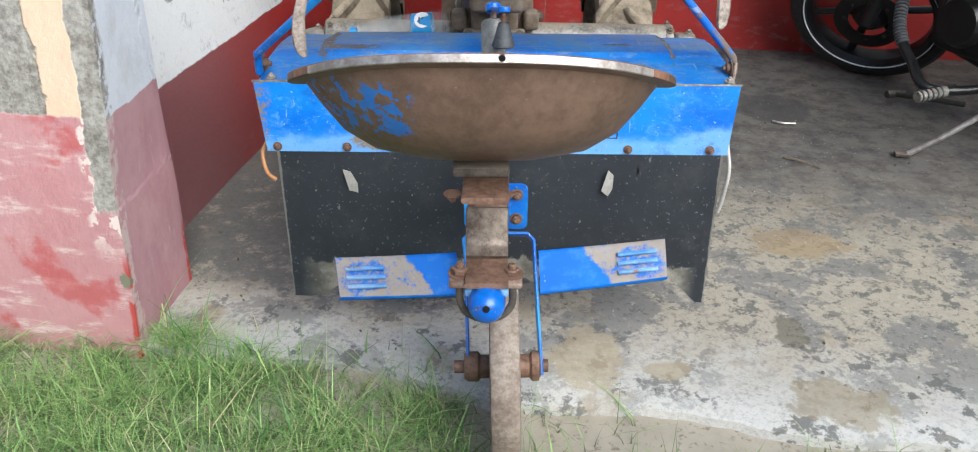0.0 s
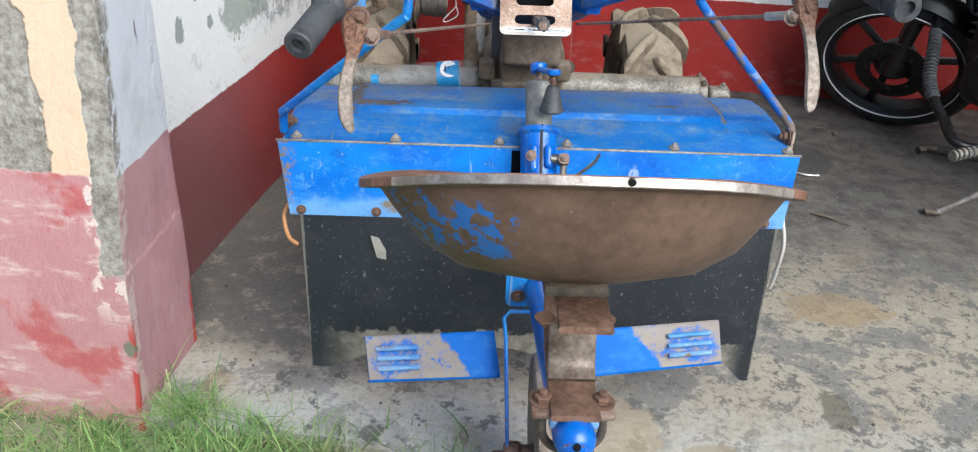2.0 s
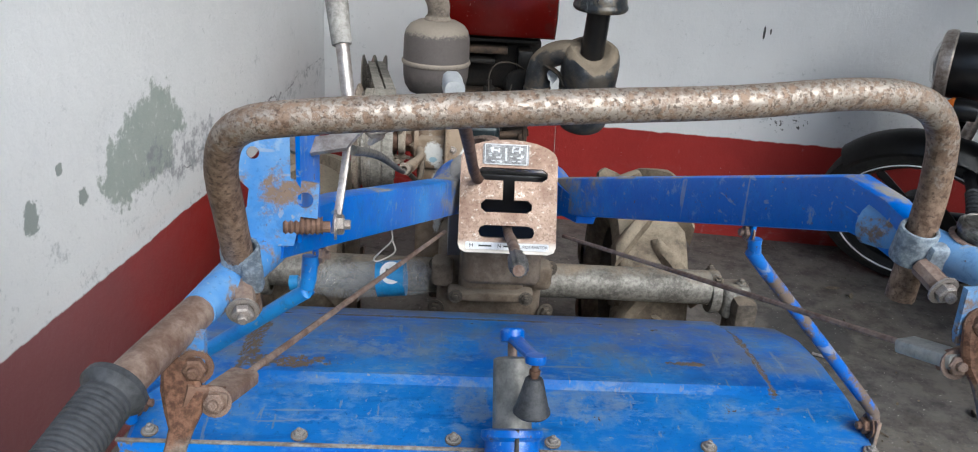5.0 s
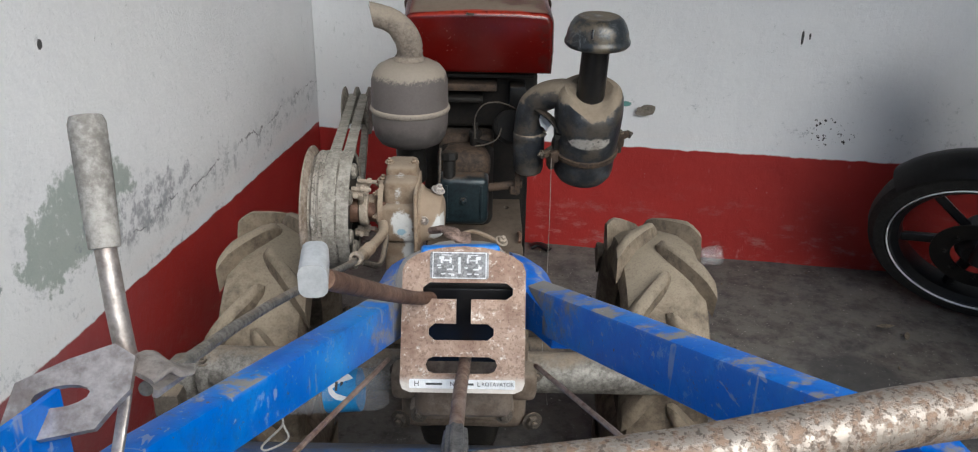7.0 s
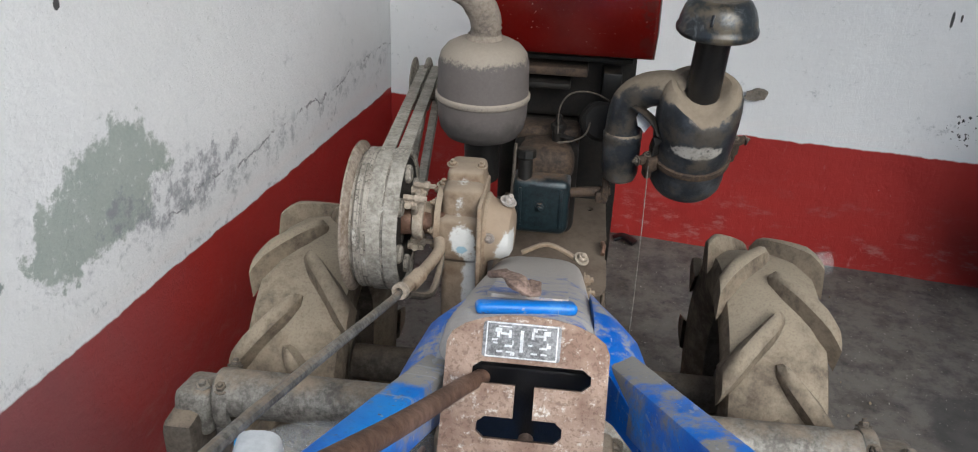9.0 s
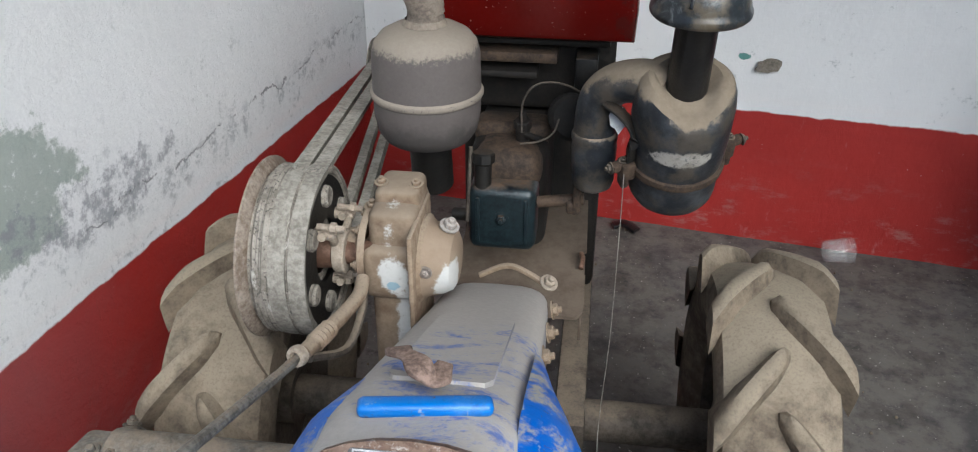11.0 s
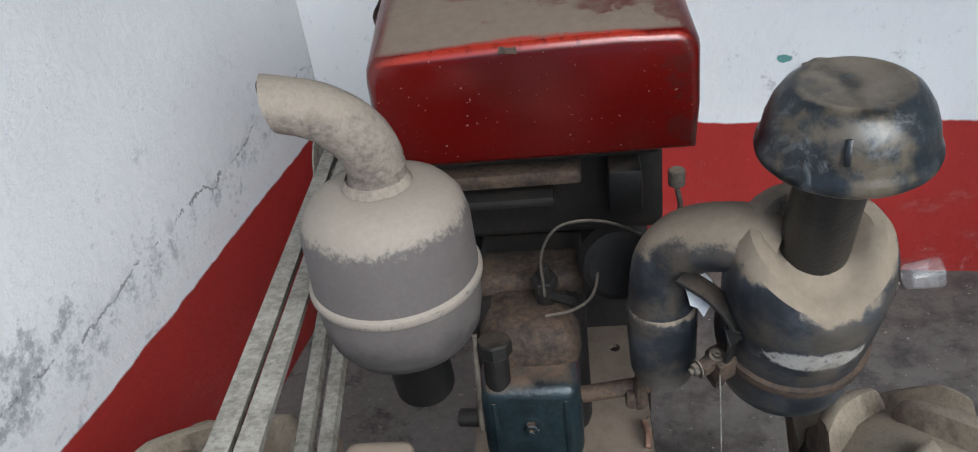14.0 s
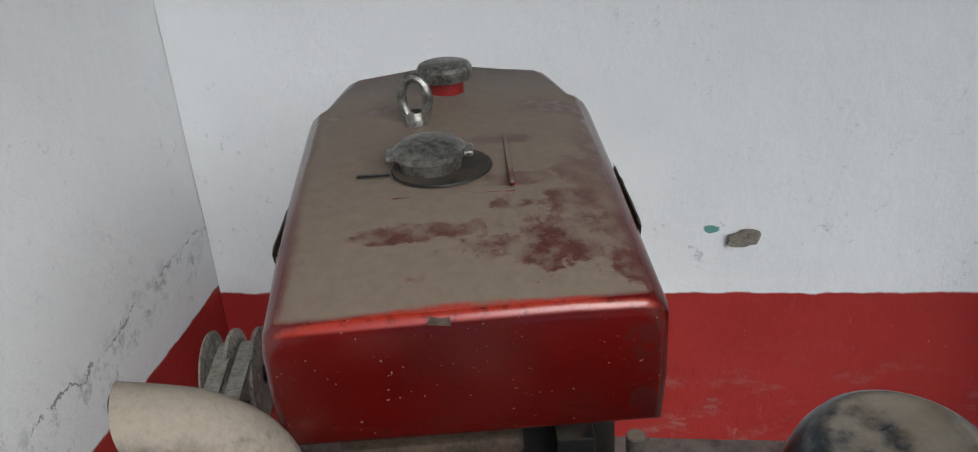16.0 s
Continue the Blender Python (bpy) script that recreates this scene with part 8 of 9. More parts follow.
def hood():
    """Faceted red fuel and radiator hood with rounded edges and a dusty top."""
    secs = [  # v, left, right, top at left, middle, right, bottom
        (1.2372, -0.141, 0.149, 0.984, 0.991, 0.987, 0.88),
        (1.238, -0.146, 0.154, 0.99, 0.997, 0.993, 0.875),
        (1.241, -0.149, 0.157, 0.996, 1.003, 0.999, 0.872),
        (1.249, -0.15, 0.159, 1.0, 1.007, 1.003, 0.87),
        (1.345, -0.155, 0.158, 1.019, 1.025, 1.019, 0.866),
        (1.352, -0.156, 0.158, 1.021, 1.028, 1.021, 0.866),
        (1.46, -0.16, 0.157, 1.027, 1.034, 1.027, 0.864),
        (1.635, -0.166, 0.156, 1.034, 1.043, 1.033, 0.862),
        (1.66, -0.16, 0.149, 1.031, 1.043, 1.029, 0.862),
        (1.77, -0.147, 0.132, 1.026, 1.038, 1.023, 0.862),
        (1.795, -0.12, 0.12, 0.998, 1.014, 0.998, 0.864),
        (1.802, -0.112, 0.112, 0.96, 0.98, 0.96, 0.88),
    ]
    bm = B()
    rings = []
    for v, l, r, zl, zm, zr, zb in secs:
        cr = 0.024 if v < 1.26 else 0.036
        ring = [(l, zb), (l - 0.002, zb + 0.05), (l, zl - cr)]
        ring += [(l + cr - cr * math.cos(radians(a)), zl - cr + cr * math.sin(radians(a))) for a in (20, 40, 60, 80)]
        ring += [(l + 0.07, zl + 0.004), (-0.012, zm), (r - 0.07, zr + 0.004)]
        ring += [(r - cr + cr * math.cos(radians(a)), zr - cr + cr * math.sin(radians(a))) for a in (80, 60, 40, 20)]
        ring += [(r, zr - cr), (r + 0.002, zb + 0.05), (r, zb)]
        rings.append([bm.verts.new((x, v + (0.008 * (1 - ((x - 0.004) / 0.155) ** 2) * (-1 if v < 1.3 else 0)) + (0.16 * (zm - 0.01 - z) if v < 1.25 else 0), z)) for x, z in ring])
    for a, b in zip(rings, rings[1:]):
        for i in range(len(a)):
            bm.faces.new((a[i], a[(i + 1) % len(a)], b[(i + 1) % len(a)], b[i]))
    bm.faces.new(rings[0]), bm.faces.new(rings[-1])
    hd = finish("hood", bm, HOOD, tiller, "red sheet metal engine hood thick with brown dust", smooth=1.2)
    # curled lips of the side doors, standing proud of the hood's sides
    for u0, w, v0, v1 in ((-0.158, -1, 1.36, 1.52), (0.159, 1, 1.36, 1.5)):
        bm = B()
        rows = []
        for i in range(17):
            t = i / 16
            v = v0 + (v1 - v0) * t
            k = math.sin(t * math.pi) ** 0.5
            wob = 0.0025 * noise.noise((v * 60, w, 0))
            rows.append([bm.verts.new((u0 + w * x, v, z + wob)) for x, z in ((-0.002, 0.984), (0.0 + 0.001 * k, 0.991), (0.0005 + 0.0015 * k, 0.998), (-0.002 + 0.001 * k, 1.001))])
        for a, b in zip(rows, rows[1:]):
            for i in range(3):
                bm.faces.new((a[i], a[i + 1], b[i + 1], b[i]))
        bmesh.ops.solidify(bm, geom=list(bm.faces), thickness=0.0022)
        part("door_lip", bm, GUARD, hd, "bent dirty lip of the side door")
    # raised frame on top round the filler
    for c, s in (((0.052, 1.5, 1.0325), (0.005, 0.22, 0.004)), ((0.0, 1.388, 1.0275), (0.107, 0.005, 0.004))):
        bm = B()
        box(bm, c, s, None, 0.0015)
        part("hood_crease", bm, HOOD, hd)
    # radiator filler: hole, neck and cap with ears
    c = Vector((-0.02, 1.44, 1.0305))
    bm = B()
    lathe(bm, [(0, 0.0025), (0.046, 0.0025), (0.047, 0.001)], c + Vector((0.01, 0, 0.002)), (0, 0, 1), 32)
    part("filler_opening", bm, BLACK, hd, "dark round opening in the hood")
    bm = B()
    lathe(bm, [(0.028, 0), (0.03, 0.012), (0.034, 0.014), (0.034, 0.02), (0.03, 0.022), (0.026, 0.026), (0.012, 0.029), (0, 0.029)], c + Vector((0, 0, 0.003)), (0, 0, 1), 32)
    box(bm, c + Vector((-0.032, 0, 0.018)), (0.016, 0.024, 0.006), None, 0.002)
    box(bm, c + Vector((0.032, 0, 0.018)), (0.016, 0.024, 0.006), None, 0.002)
    part("radiator_cap", bm, DULL_CHROME, hd, "dirty grey metal radiator cap")
    bm = B()
    box(bm, c + Vector((-0.052, -0.012, 0.004)), (0.03, 0.004, 0.002), None, 0.0)
    part("hood_slit", bm, BLACK_CLEAN, hd)
    # fuel cap and lifting eye
    c2 = Vector((-0.006, 1.645, 1.0395))
    bm = B()
    lathe(bm, [(0.02, 0), (0.021, 0.018)], c2, (0, 0, 1), 28)
    part("filler_neck", bm, metal("clean_red_paint", (0.17, 0.008, 0.008), (0.24, 0.014, 0.013), 0.35, 0.0), hd, "clean red filler neck")
    bm = B()
    lathe(bm, [(0.02, 0.017), (0.03, 0.018), (0.031, 0.021), (0.031, 0.03), (0.028, 0.034), (0.022, 0.036), (0, 0.037)], c2, (0, 0, 1), 32)
    part("fuel_cap", bm, DULL_CHROME, hd, "round metal fuel cap")
    c3 = Vector((-0.036, 1.553, 1.035))
    bm = B()
    lathe(bm, [(0.0115, 0), (0.0115, 0.01), (0.008, 0.016)], c3, (0, 0, 1), 20)
    n = 24
    rings = []
    for i in range(n):
        a = 2 * math.pi * i / n
        ctr = c3 + Vector((0.018 * math.cos(a) * 0.75, -0.004 * math.cos(a), 0.03 + 0.022 * math.sin(a)))
        d = Vector((math.cos(a) * 0.75, 0, math.sin(a))).normalized()
        rings.append([bm.verts.new(ctr + d * 0.0055 * math.cos(b) + Vector((0, 1, 0)) * 0.0055 * math.sin(b)) for b in (k * math.pi / 4 for k in range(8))])
    for i in range(n):
        a, b = rings[i], rings[(i + 1) % n]
        for k in range(8):
            bm.faces.new((a[k], a[(k + 1) % 8], b[(k + 1) % 8], b[k]))
    part("lifting_eye", bm, DULL_CHROME, hd, "steel lifting eye")
    bm = B()
    slab(bm, [(-0.008, 0), (0.009, -0.002), (0.008, 0.005), (-0.007, 0.006)], [], 0.001, pose(-0.014, 1.2285, 0.997, 50, 0, 0))
    part("dirt_chip", bm, HEAD_DUST, hd)


hood()

# ---- loose things by the tiller ----
TIL = tiller.matrix_world.copy()


def loose(name, label, category, p, group=""):
    ob = new(name)
    ob.matrix_world = TIL @ Matrix.Translation(p)
    return tagged(ob, label, category, group)


def bottle():
    b = loose("plastic_bottle", "empty clear plastic water bottle lying behind the blue cover", "bottle", (-0.251, 0.58, 0.531))
    bm = B()
    lathe(bm, [(0, -0.128), (0.024, -0.128), (0.031, -0.12), (0.033, -0.11), (0.033, -0.06), (0.0315, -0.055), (0.033, -0.05), (0.033, 0.02), (0.0315, 0.024), (0.033, 0.03), (0.031, 0.05), (0.024, 0.075), (0.015, 0.095), (0.0125, 0.1), (0.0125, 0.115)], (0, 0, 0), (-1, 0.05, -0.12), 28)
    for vert in bm.verts:
        vert.co += Vector(noise.noise_vector(vert.co * 42.0)) * 0.0028
    part("bottle_body", bm, CLEAR, b)
    bm = B()
    lathe(bm, [(0.014, 0.112), (0.0145, 0.114), (0.0145, 0.128), (0, 0.129)], (0, 0, 0), (-1, 0.05, -0.12), 20)
    part("bottle_cap", bm, LABEL_BLUE, b, "blue screw cap")
    bm = B()
    lathe(bm, [(0.0334, -0.088), (0.0334, -0.036)], (0, 0, 0), (-1, 0.05, -0.12), 28)
    lb = part("bottle_label", bm, LABEL_BLUE, b, "blue paper label with a white disc")
    bm = B()
    slab(bm, circle(0.021, 20), [], 0.0008, pose(0.062, -0.0255, 0.0295, 52, 0, 0))
    disc = part("label_disc", bm, LABEL_WHITE, lb)
    bm = B()
    for x in (-0.008, 0.0, 0.008):
        box(bm, (0.062 + x, -0.0265, 0.0305), (0.004, 0.014, 0.0008), Matrix.Rotation(radians(52), 4, 'X'), 0)
    part("label_bars", bm, LABEL_DARK, disc)


bottle()


def leather_scrap():
    b = loose("leather_strap", "curled dusty brown leather strap on the transmission case", "strap", (-0.022, 0.548, 0.808))
    bm = B()
    sweep(bm, [(-0.024, 0.026, 0.004), (-0.02, 0.012, 0.016), (-0.008, 0.0, 0.02), (0.004, -0.012, 0.018), (0.014, -0.018, 0.012), (0.016, -0.008, 0.008), (0.02, 0.006, 0.012)], rounded(0.019, 0.006, 0.002, 2), 5, lambda t: 1.0 + 0.25 * math.sin(t * 17))
    part("strap", bm, LEATHER, b)


leather_scrap()


def floor_bits():
    rng = random.Random(11)
    bm = B()
    tube(bm, [(0.6, 2.86, 0.004), (0.65, 2.83, 0.008), (0.7, 2.79, 0.004)], 0.005, 6, 4, lambda t: 1 - 0.5 * t)
    tagged(finish("twig", bm, WOOD), "dry curled twig on the concrete floor", "twig")
    bm = B()
    sweep(bm, [(-0.34, 3.99, 0.012), (-0.31, 4.0, 0.02), (-0.27, 3.98, 0.012)], rounded(0.03, 0.012, 0.004, 2), 4)
    tagged(finish("rubber_scrap", bm, BLACK_CLEAN), "scrap of black rubber lying by the back wall", "scrap")
    bm = B()
    tube(bm, [(0.6, 3.18, 0.004), (0.64, 3.165, 0.004), (0.68, 3.17, 0.004)], 0.004, 6, 3)
    tagged(finish("foil_strip", bm, STEEL), "crumpled bright foil strip on the floor", "foil")
    for x, y, a in ((0.77, 3.65, 20), (0.82, 3.6, 70)):
        bm = B()
        slab(bm, [(-0.03, 0), (-0.01, 0.008), (0.02, 0.006), (0.032, 0), (0.01, -0.007), (-0.015, -0.006)], [], 0.0015, pose(x, y, 0.006, 12, 4, a))
        tagged(finish("dry_leaf", bm, WOOD), "dry brown leaf lying on the floor", "leaf", "dry leaves")
    vs = B()
    for i in range(150):
        x, y = rng.uniform(-1.0, 1.5), rng.uniform(1.58, 4.0)
        s = rng.uniform(0.002, 0.006)
        r = bmesh.ops.create_icosphere(vs, subdivisions=1, radius=s)
        bmesh.ops.transform(vs, matrix=pose(x, y, s * 0.3, rng.uniform(0, 90), rng.uniform(0, 90), 0) @ Matrix.Diagonal((1, 0.7, 0.5, 1)), verts=r["verts"])
    tagged(finish("grit", vs, WOOD), "scattered grit and crumbs of soil on the floor", "grit", kind="stuff")
    # clear plastic cup by the wall and plaster chip
    bm = B()
    lathe(bm, [(0.028, 0.0), (0.03, 0.002), (0.036, 0.07), (0.038, 0.072), (0.035, 0.07), (0.029, 0.004), (0, 0.003)], (0.24, 3.97, 0.036), (1, 0.3, 0.04), 24)
    tagged(finish("plastic_cup", bm, CLEAR), "crushed clear plastic cup lying near the wall", "cup")


floor_bits()


def plaster_hole():
    bm = B()
    rng = random.Random(7)
    pts = [(0.036 * math.cos(i * 0.42) * rng.uniform(0.75, 1.15), 0.02 * math.sin(i * 0.42) * rng.uniform(0.75, 1.15)) for i in range(15)]
    slab(bm, pts, [], 0.01, pose(0.018, 4.052, 0.514, 90, 0, 0) @ pose(0, 0, 0, 0, 0, 12))
    ob = finish("plaster_scar", bm, metal("bare_cement", (0.13, 0.115, 0.095), (0.27, 0.24, 0.2), 0.95, 0.0, 60.0))
    tagged(ob, "patch of bare grey cement where plaster broke off", "wall damage", kind="structure")


plaster_hole()


# ---- the motorcycle, on its side stand with the steering turned ----
def motorcycle():
    bike = new("motorcycle")
    bike.matrix_world = Matrix()
    tagged(bike, "black motorcycle with a cream tank parked on its side stand", "motorcycle")
    wc = Vector((0.994, 3.685, 0.287))
    ax = Vector((-0.363, -0.811, -0.458)).normalized()

    def wheel(c, ax):
        bm = B()
        lathe(bm, [(0.248, -0.04), (0.262, -0.05), (0.288, -0.048), (0.308, -0.03), (0.315, 0.0), (0.308, 0.03), (0.288, 0.048), (0.262, 0.05), (0.248, 0.04), (0.248, -0.04)], c, ax, 64)
        w = part("wheel", bm, BIKE_TYRE, bike, "black road tyre on a black alloy rim")
        bm = B()
        lathe(bm, [(0.248, -0.043), (0.24, -0.046), (0.222, -0.03), (0.217, 0.0), (0.222, 0.03), (0.24, 0.046), (0.248, 0.043)], c, ax, 64)
        part("rim", bm, BLACK_CLEAN, w)
        bm = B()
        lathe(bm, [(0.2475, 0.0455), (0.25, 0.051), (0.2525, 0.0475)], c, ax, 64)
        part("rim_stripe", bm, LABEL_WHITE, w, "thin white rim stripe")
        m = along(c, ax)
        for k in range(6):
            bm = B()
            a = radians(60 * k + 12)
            d = m.to_3x3() @ Vector((math.cos(a), math.sin(a), 0))
            sweep(bm, [c + d * 0.05, c + d * 0.13, c + d * 0.225], rounded(0.03, 0.026, 0.008, 2), 3)
            part("spoke", bm, BLACK_CLEAN, w)
        bm = B()
        lathe(bm, [(0, -0.06), (0.06, -0.055), (0.07, -0.02), (0.07, 0.03), (0.045, 0.06), (0, 0.065)], c, ax, 28)
        part("hub", bm, BLACK_CLEAN, w)
        bm = B()
        lathe(bm, [(0.075, 0.056), (0.13, 0.056), (0.13, 0.061), (0.075, 0.061), (0.075, 0.056)], c, ax, 40)
        part("brake_disc", bm, BLACK, w)
        for k in range(8):
            a = radians(45 * k)
            d = m.to_3x3() @ Vector((math.cos(a), math.sin(a), 0))
            bolt(w, c + d * 0.09 + Vector(ax) * 0.06, ax, 0.007, BLACK)

    wheel(wc, ax)
    # front mudguard following the tyre
    bm = B()
    fwd = Vector((-0.912, 0.408, 0)).normalized()
    rise = Vector((-0.187, -0.418, 0.889)).normalized()
    side = Vector((-0.408, -0.912, 0)).normalized()
    rings = []
    for i in range(15):
        a = radians(150 - 110 * i / 14)
        d = (fwd * math.cos(a) + rise * math.sin(a)).normalized()
        p = wc + d * 0.34
        ring = []
        for b in range(7):
            t = b / 6 * 2 - 1
            ring.append(bm.verts.new(p + ax * 0.062 * t - d * 0.03 * t * t))
        rings.append(ring)
    for a, b in zip(rings, rings[1:]):
        for i in range(6):
            bm.faces.new((a[i], a[i + 1], b[i + 1], b[i]))
    bmesh.ops.solidify(bm, geom=list(bm.faces), thickness=0.012)
    part("mudguard", bm, BLACK_CLEAN, bike, "glossy black front mudguard")
    # fork legs
    crown = Vector((1.08, 3.6, 0.79))
    for s in (-1, 1):
        bm = B()
        o = ax * 0.085 * s
        rod(bm, wc + o, wc + o + (crown - wc) * 0.55, 0.027, 20)
        f = part("fork_leg", bm, BLACK_CLEAN, bike, "black telescopic fork leg")
        bm = B()
        rod(bm, wc + o + (crown - wc) * 0.55, crown + o, 0.019, 18)
        part("stanchion", bm, STEEL, f, "bright fork tube")
    # headlight shell with chromed ring, facing the way the wheel points
    h = Vector((0.985, 3.6, 0.79))
    bm = B()
    lathe(bm, [(0, 0.02), (0.05, 0.03), (0.085, 0.05), (0.098, 0.08), (0.1, 0.13), (0.09, 0.19), (0.06, 0.235), (0, 0.25)], h + fwd * 0.11, -fwd + Vector((0, 0, 0.02)), 36)
    hl = part("headlight", bm, BLACK_CLEAN, bike, "black round headlight with a chromed ring")
    bm = B()
    lathe(bm, [(0.086, 0.035), (0.098, 0.04), (0.104, 0.055), (0.103, 0.07), (0.099, 0.075)], h + fwd * 0.11, -fwd + Vector((0, 0, 0.02)), 36)
    part("headlight_ring", bm, STEEL, hl, "chromed headlight ring")
    bm = B()
    lathe(bm, [(0, 0.012), (0.05, 0.02), (0.086, 0.04)], h + fwd * 0.11, -fwd + Vector((0, 0, 0.02)), 32)
    part("headlight_lens", bm, CLEAR, hl, "clear headlight lens")
    g = h + Vector((0.06, 0, 0.15))
    bm = B()
    lathe(bm, [(0, -0.05), (0.04, -0.045), (0.05, -0.01), (0.052, 0.01), (0.046, 0.016), (0, 0.014)], g, Vector((0.35, -0.5, 0.85)), 28)
    gz = part("gauge", bm, BLACK_CLEAN, bike, "round instrument with a chromed rim")
    bm = B()
    lathe(bm, [(0.045, 0.012), (0.053, 0.012), (0.053, 0.02), (0.045, 0.02)], g, Vector((0.35, -0.5, 0.85)), 28)
    part("gauge_ring", bm, STEEL, gz)
    for s in (1, -1):
        p = h + side * 0.14 * s + Vector((0.02, 0, -0.1))
        bm = B()
        lathe(bm, [(0, 0.0), (0.03, 0.004), (0.034, 0.02), (0.034, 0.04), (0.028, 0.075), (0, 0.08)], p + fwd * 0.03, -fwd, 20)
        ind = part("indicator", bm, BLACK_CLEAN, bike, "black indicator with an orange lens")
        bm = B()
        lathe(bm, [(0, -0.014), (0.02, -0.01), (0.031, 0.004), (0.032, 0.014)], p + fwd * 0.03, -fwd, 20)
        part("indicator_lens", bm, ORANGE, ind, "orange plastic lens")
    # tank, engine, frame: body turned away from the wheel's heading
    back = Vector((0.52, -0.855, 0)).normalized()
    left = Vector((-0.855, -0.52, 0)).normalized()
    head = Vector((1.1, 3.585, 0.8))
    bm = B()
    rings = []
    for t, w, lo, hi in ((0.06, 0.03, 0.7, 0.78), (0.09, 0.1, 0.64, 0.84), (0.17, 0.135, 0.62, 0.88), (0.3, 0.14, 0.62, 0.89), (0.42, 0.12, 0.63, 0.87), (0.52, 0.08, 0.66, 0.83), (0.55, 0.03, 0.7, 0.8)):
        p = Vector((head.x, head.y, 0)) + back * t
        ring = []
        for i in range(20):
            a = 2 * math.pi * i / 20
            ring.append(bm.verts.new(p + left * w * math.copysign(abs(math.cos(a)) ** 0.7, math.cos(a)) + Vector((0, 0, (lo + hi) / 2 + (hi - lo) / 2 * math.copysign(abs(math.sin(a)) ** 0.7, math.sin(a))))))
        rings.append(ring)
    for a, b in zip(rings, rings[1:]):
        for i in range(20):
            bm.faces.new((a[i], a[(i + 1) % 20], b[(i + 1) % 20], b[i]))
    bm.faces.new(rings[0]), bm.faces.new(rings[-1])
    tk = part("fuel_tank", bm, CREAM, bike, "cream enamel fuel tank with dark lettering bars")
    bm = B()
    for i in range(5):
        p = Vector((head.x, head.y, 0.76)) + back * (0.16 + 0.035 * i) + left * (0.1375 + 0.002 * min(i, 3))
        box(bm, p, (0.024, 0.004, 0.034), Matrix.Rotation(math.atan2(back.y, back.x), 4, 'Z'), 0.001)
    part("tank_bars", bm, BLACK_CLEAN, tk)
    bm = B()
    q = head + back * 0.34
    box(bm, (q.x, q.y, 0.42), (0.24, 0.3, 0.34), Matrix.Rotation(math.atan2(back.y, back.x) + math.pi / 2, 4, 'Z'), 0.05, 3)
    en = part("engine", bm, BLACK, bike, "black finned engine")
    for i in range(6):
        bm = B()
        box(bm, (q.x - 0.01, q.y + 0.06, 0.46 + 0.028 * i), (0.27, 0.2, 0.008), Matrix.Rotation(math.atan2(back.y, back.x) + math.pi / 2, 4, 'Z'), 0.003)
        part("cooling_fin", bm, BLACK_CLEAN, en)
    bm = B()
    lathe(bm, [(0, 0), (0.085, 0), (0.09, 0.02), (0.075, 0.045), (0, 0.05)], q + left * 0.12 + Vector((0, 0, -0.42)), left, 32)
    part("crankcase_cover", bm, BLACK_CLEAN, en)
    bm = B()
    for pts in ([head + Vector((0, 0, 0.02)), head + back * 0.1 + Vector((0, 0, -0.3)), head + back * 0.25 + Vector((0, 0, -0.56)), head + back * 0.75 + Vector((0, 0, -0.55))], [head, head + back * 0.5 + Vector((0, 0, -0.14)), head + back * 1.15 + Vector((0, 0, -0.1))]):
        tube(bm, pts, 0.02, 12, 4)
    part("frame", bm, BLACK_CLEAN, bike, "black tubular frame")
    # crash guard wrapped with cord
    bm = B()
    pts = [head + left * 0.06 + Vector((0, 0, -0.3)), Vector((0.98, 3.3, 0.46)), Vector((0.955, 3.18, 0.36)), Vector((0.985, 3.08, 0.28)), Vector((1.05, 2.98, 0.22)), head + back * 0.6 + Vector((0, 0, -0.56))]
    tube(bm, pts, 0.016, 12, 8)
    cg = part("crash_guard", bm, BLACK_CLEAN, bike, "black crash guard partly wrapped with cord")
    path = curve_points(pts, 24)
    for i in range(18, 60, 2):
        bm = B()
        d = (path[i + 1] - path[i]).normalized()
        lathe(bm, [(0.017, -0.006), (0.0215, -0.003), (0.0215, 0.003), (0.017, 0.006)], path[i], d, 12)
        part("cord_turn", bm, RUBBER, cg)
    # gear lever, footpeg and side stand on the near side
    bm = B()
    tube(bm, [Vector((0.93, 2.98, 0.2)), Vector((0.99, 2.93, 0.21)), Vector((1.1, 2.86, 0.22))], 0.009, 10, 3)
    rod(bm, Vector((0.9, 2.97, 0.2)), Vector((0.96, 3.0, 0.2)), 0.012, 12)
    part("gear_pedal", bm, BLACK, bike, "black gear pedal")
    bm = B()
    rod(bm, Vector((0.935, 2.8, 0.255)), Vector((1.03, 2.85, 0.262)), 0.017, 12)
    fp = part("footpeg", bm, CAST_ALU, bike, "ribbed grey footpeg")
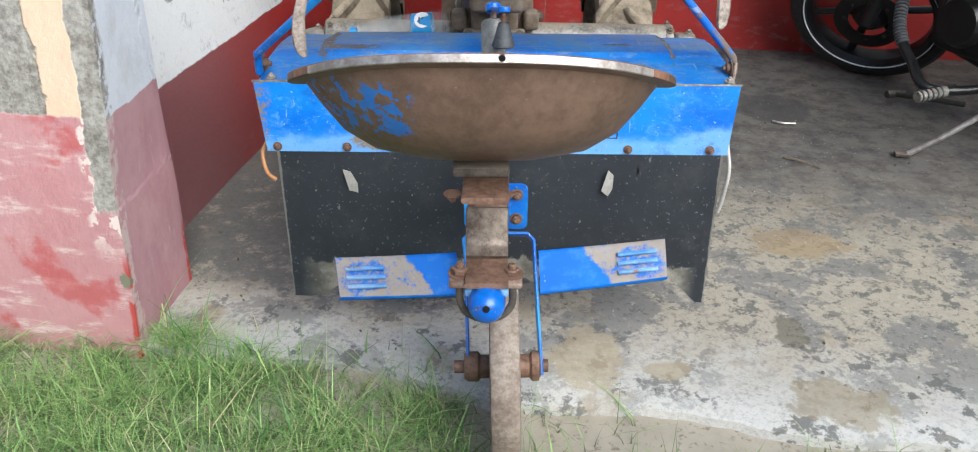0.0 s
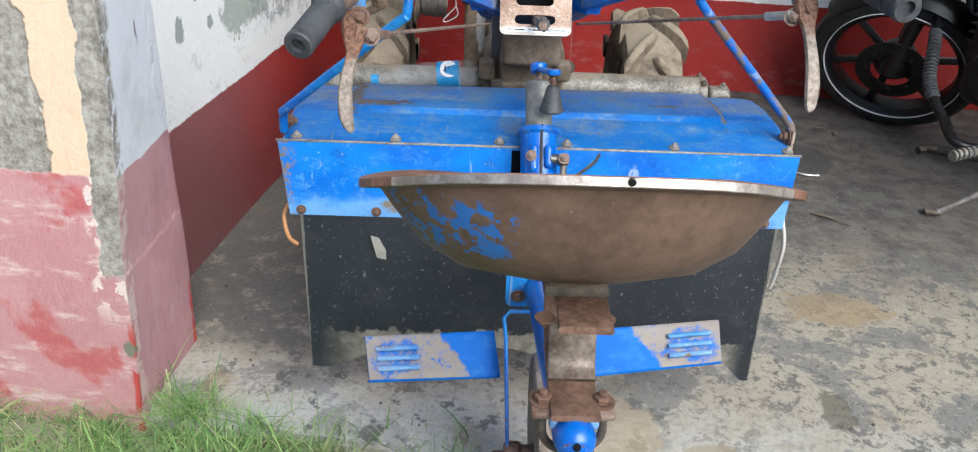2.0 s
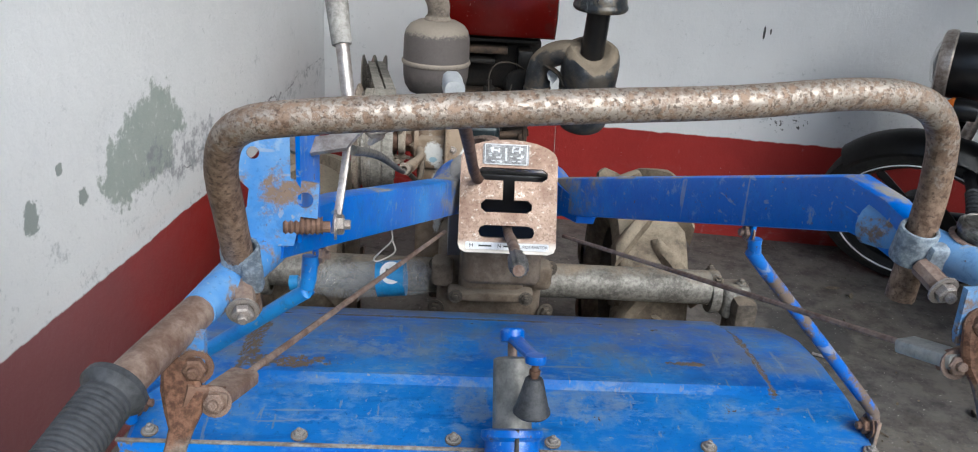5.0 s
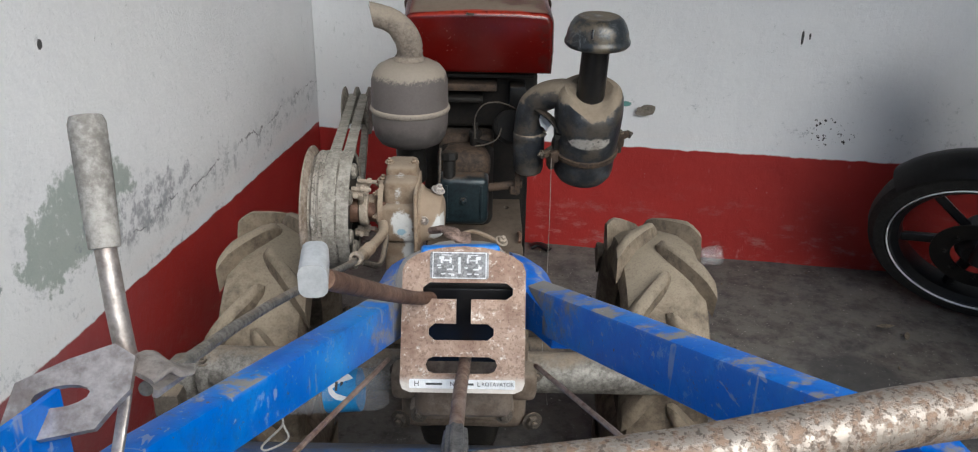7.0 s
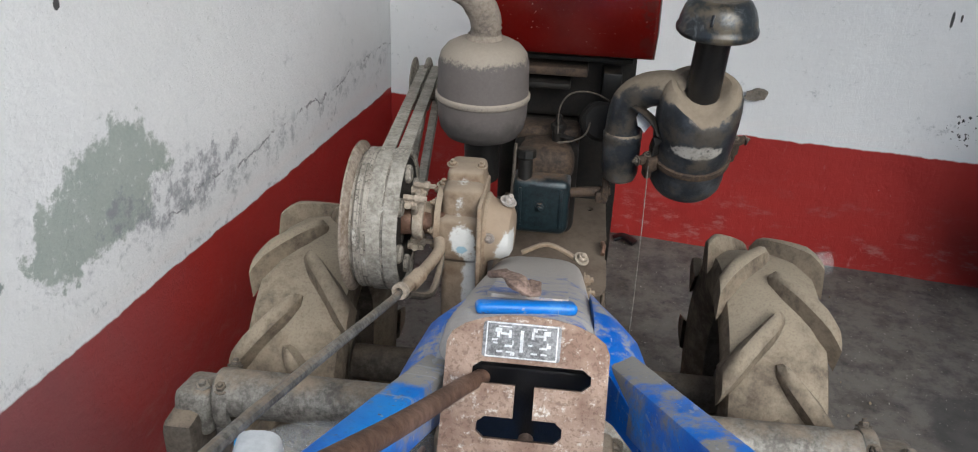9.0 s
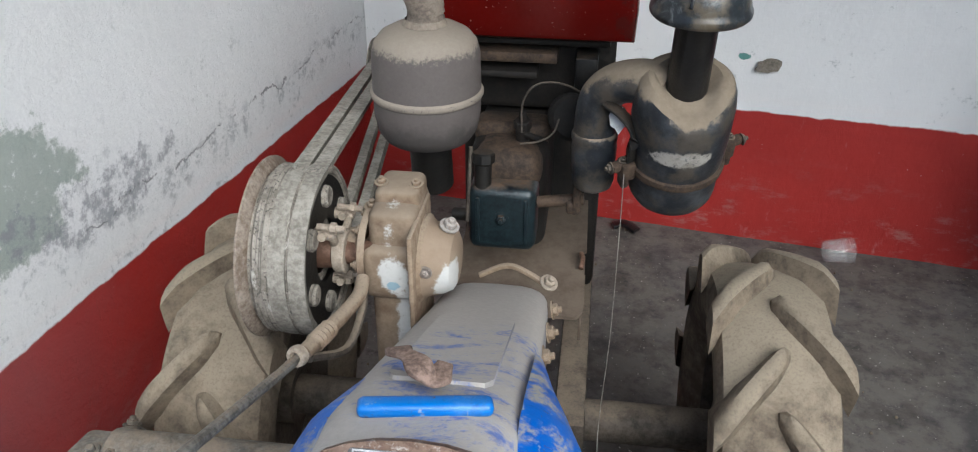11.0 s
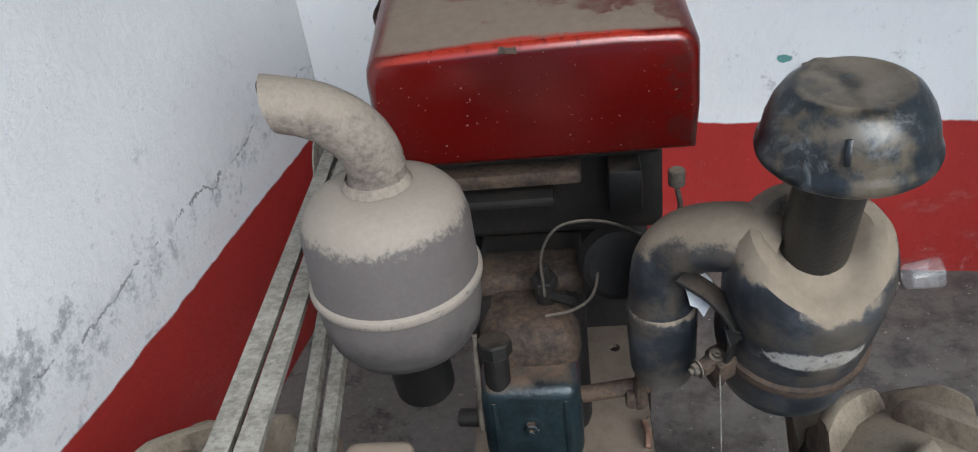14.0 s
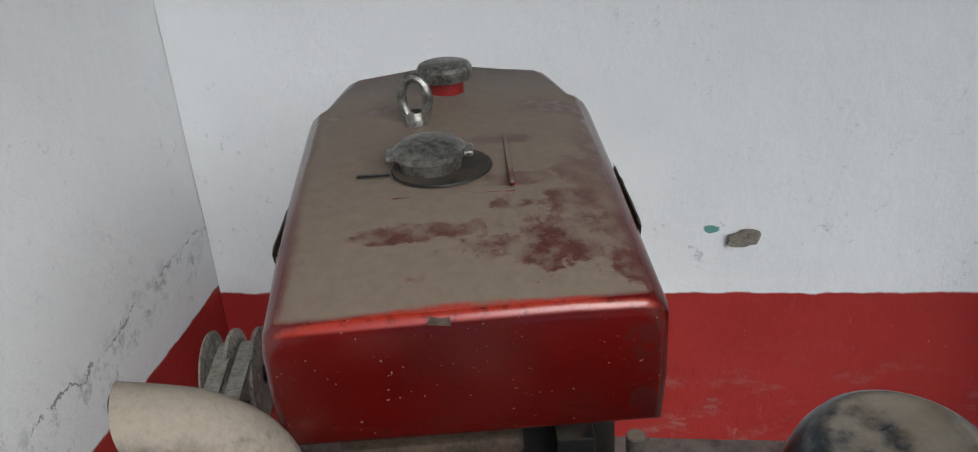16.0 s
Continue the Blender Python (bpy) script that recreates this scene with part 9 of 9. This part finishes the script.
    for i in range(5):
        bm = B()
        p = Vector((0.945, 2.806, 0.256)) + Vector((0.016, 0.0085, 0.001)) * i
        lathe(bm, [(0.017, -0.003), (0.02, -0.002), (0.02, 0.002), (0.017, 0.003)], p, (0.88, 0.47, 0.06), 12)
        part("peg_ridge", bm, RUBBER, fp)
    bm = B()
    tube(bm, [Vector((1.0, 2.94, 0.012)), Vector((1.08, 2.93, 0.075)), Vector((1.22, 2.92, 0.2)), Vector((1.27, 2.92, 0.25))], 0.0095, 12, 3)
    ss = part("side_stand", bm, STEEL, bike, "bright steel side stand")
    bm = B()
    box(bm, (0.985, 2.942, 0.008), (0.05, 0.03, 0.012), None, 0.004)
    part("stand_foot", bm, CAST, ss)
    # seat, rear wheel and rear mudguard
    rw = Vector((wc.x + 0.19, 3.62, 0.31)) + back * 1.22
    wheel(Vector((rw.x, rw.y, 0.31)), left)
    bm = B()
    p = Vector((head.x, head.y, 0.74)) + back * 0.85
    box(bm, p, (0.26, 0.66, 0.1), Matrix.Rotation(math.atan2(back.y, back.x) + math.pi / 2, 4, 'Z'), 0.04, 4)
    part("seat", bm, RUBBER, bike, "black padded seat")
    bm = B()
    rod(bm, q + Vector((0, 0, -0.45)) + left * 0.09, Vector((rw.x, rw.y, 0.31)) + left * 0.09, 0.022, 12)
    rod(bm, q + Vector((0, 0, -0.45)) - left * 0.09, Vector((rw.x, rw.y, 0.31)) - left * 0.09, 0.022, 12)
    part("swing_arm", bm, BLACK_CLEAN, bike)
    bm = B()
    tube(bm, [h + Vector((0.14, 0.3, 0.22)), crown + Vector((0.06, 0.12, 0.2)), crown + Vector((0.02, 0, 0.12)), crown + Vector((0.06, -0.14, 0.2)), h + Vector((0.16, -0.34, 0.22))], 0.012, 12, 6)
    part("handlebar", bm, STEEL, bike, "chromed handlebar")
    bm = B()
    tube(bm, [h + Vector((0.2, -0.02, -0.02)), h + Vector((0.16, -0.04, -0.14)), h + Vector((0.1, -0.06, -0.1))], 0.005, 8, 5)
    part("brake_cable", bm, BLACK_CLEAN, bike)


motorcycle()
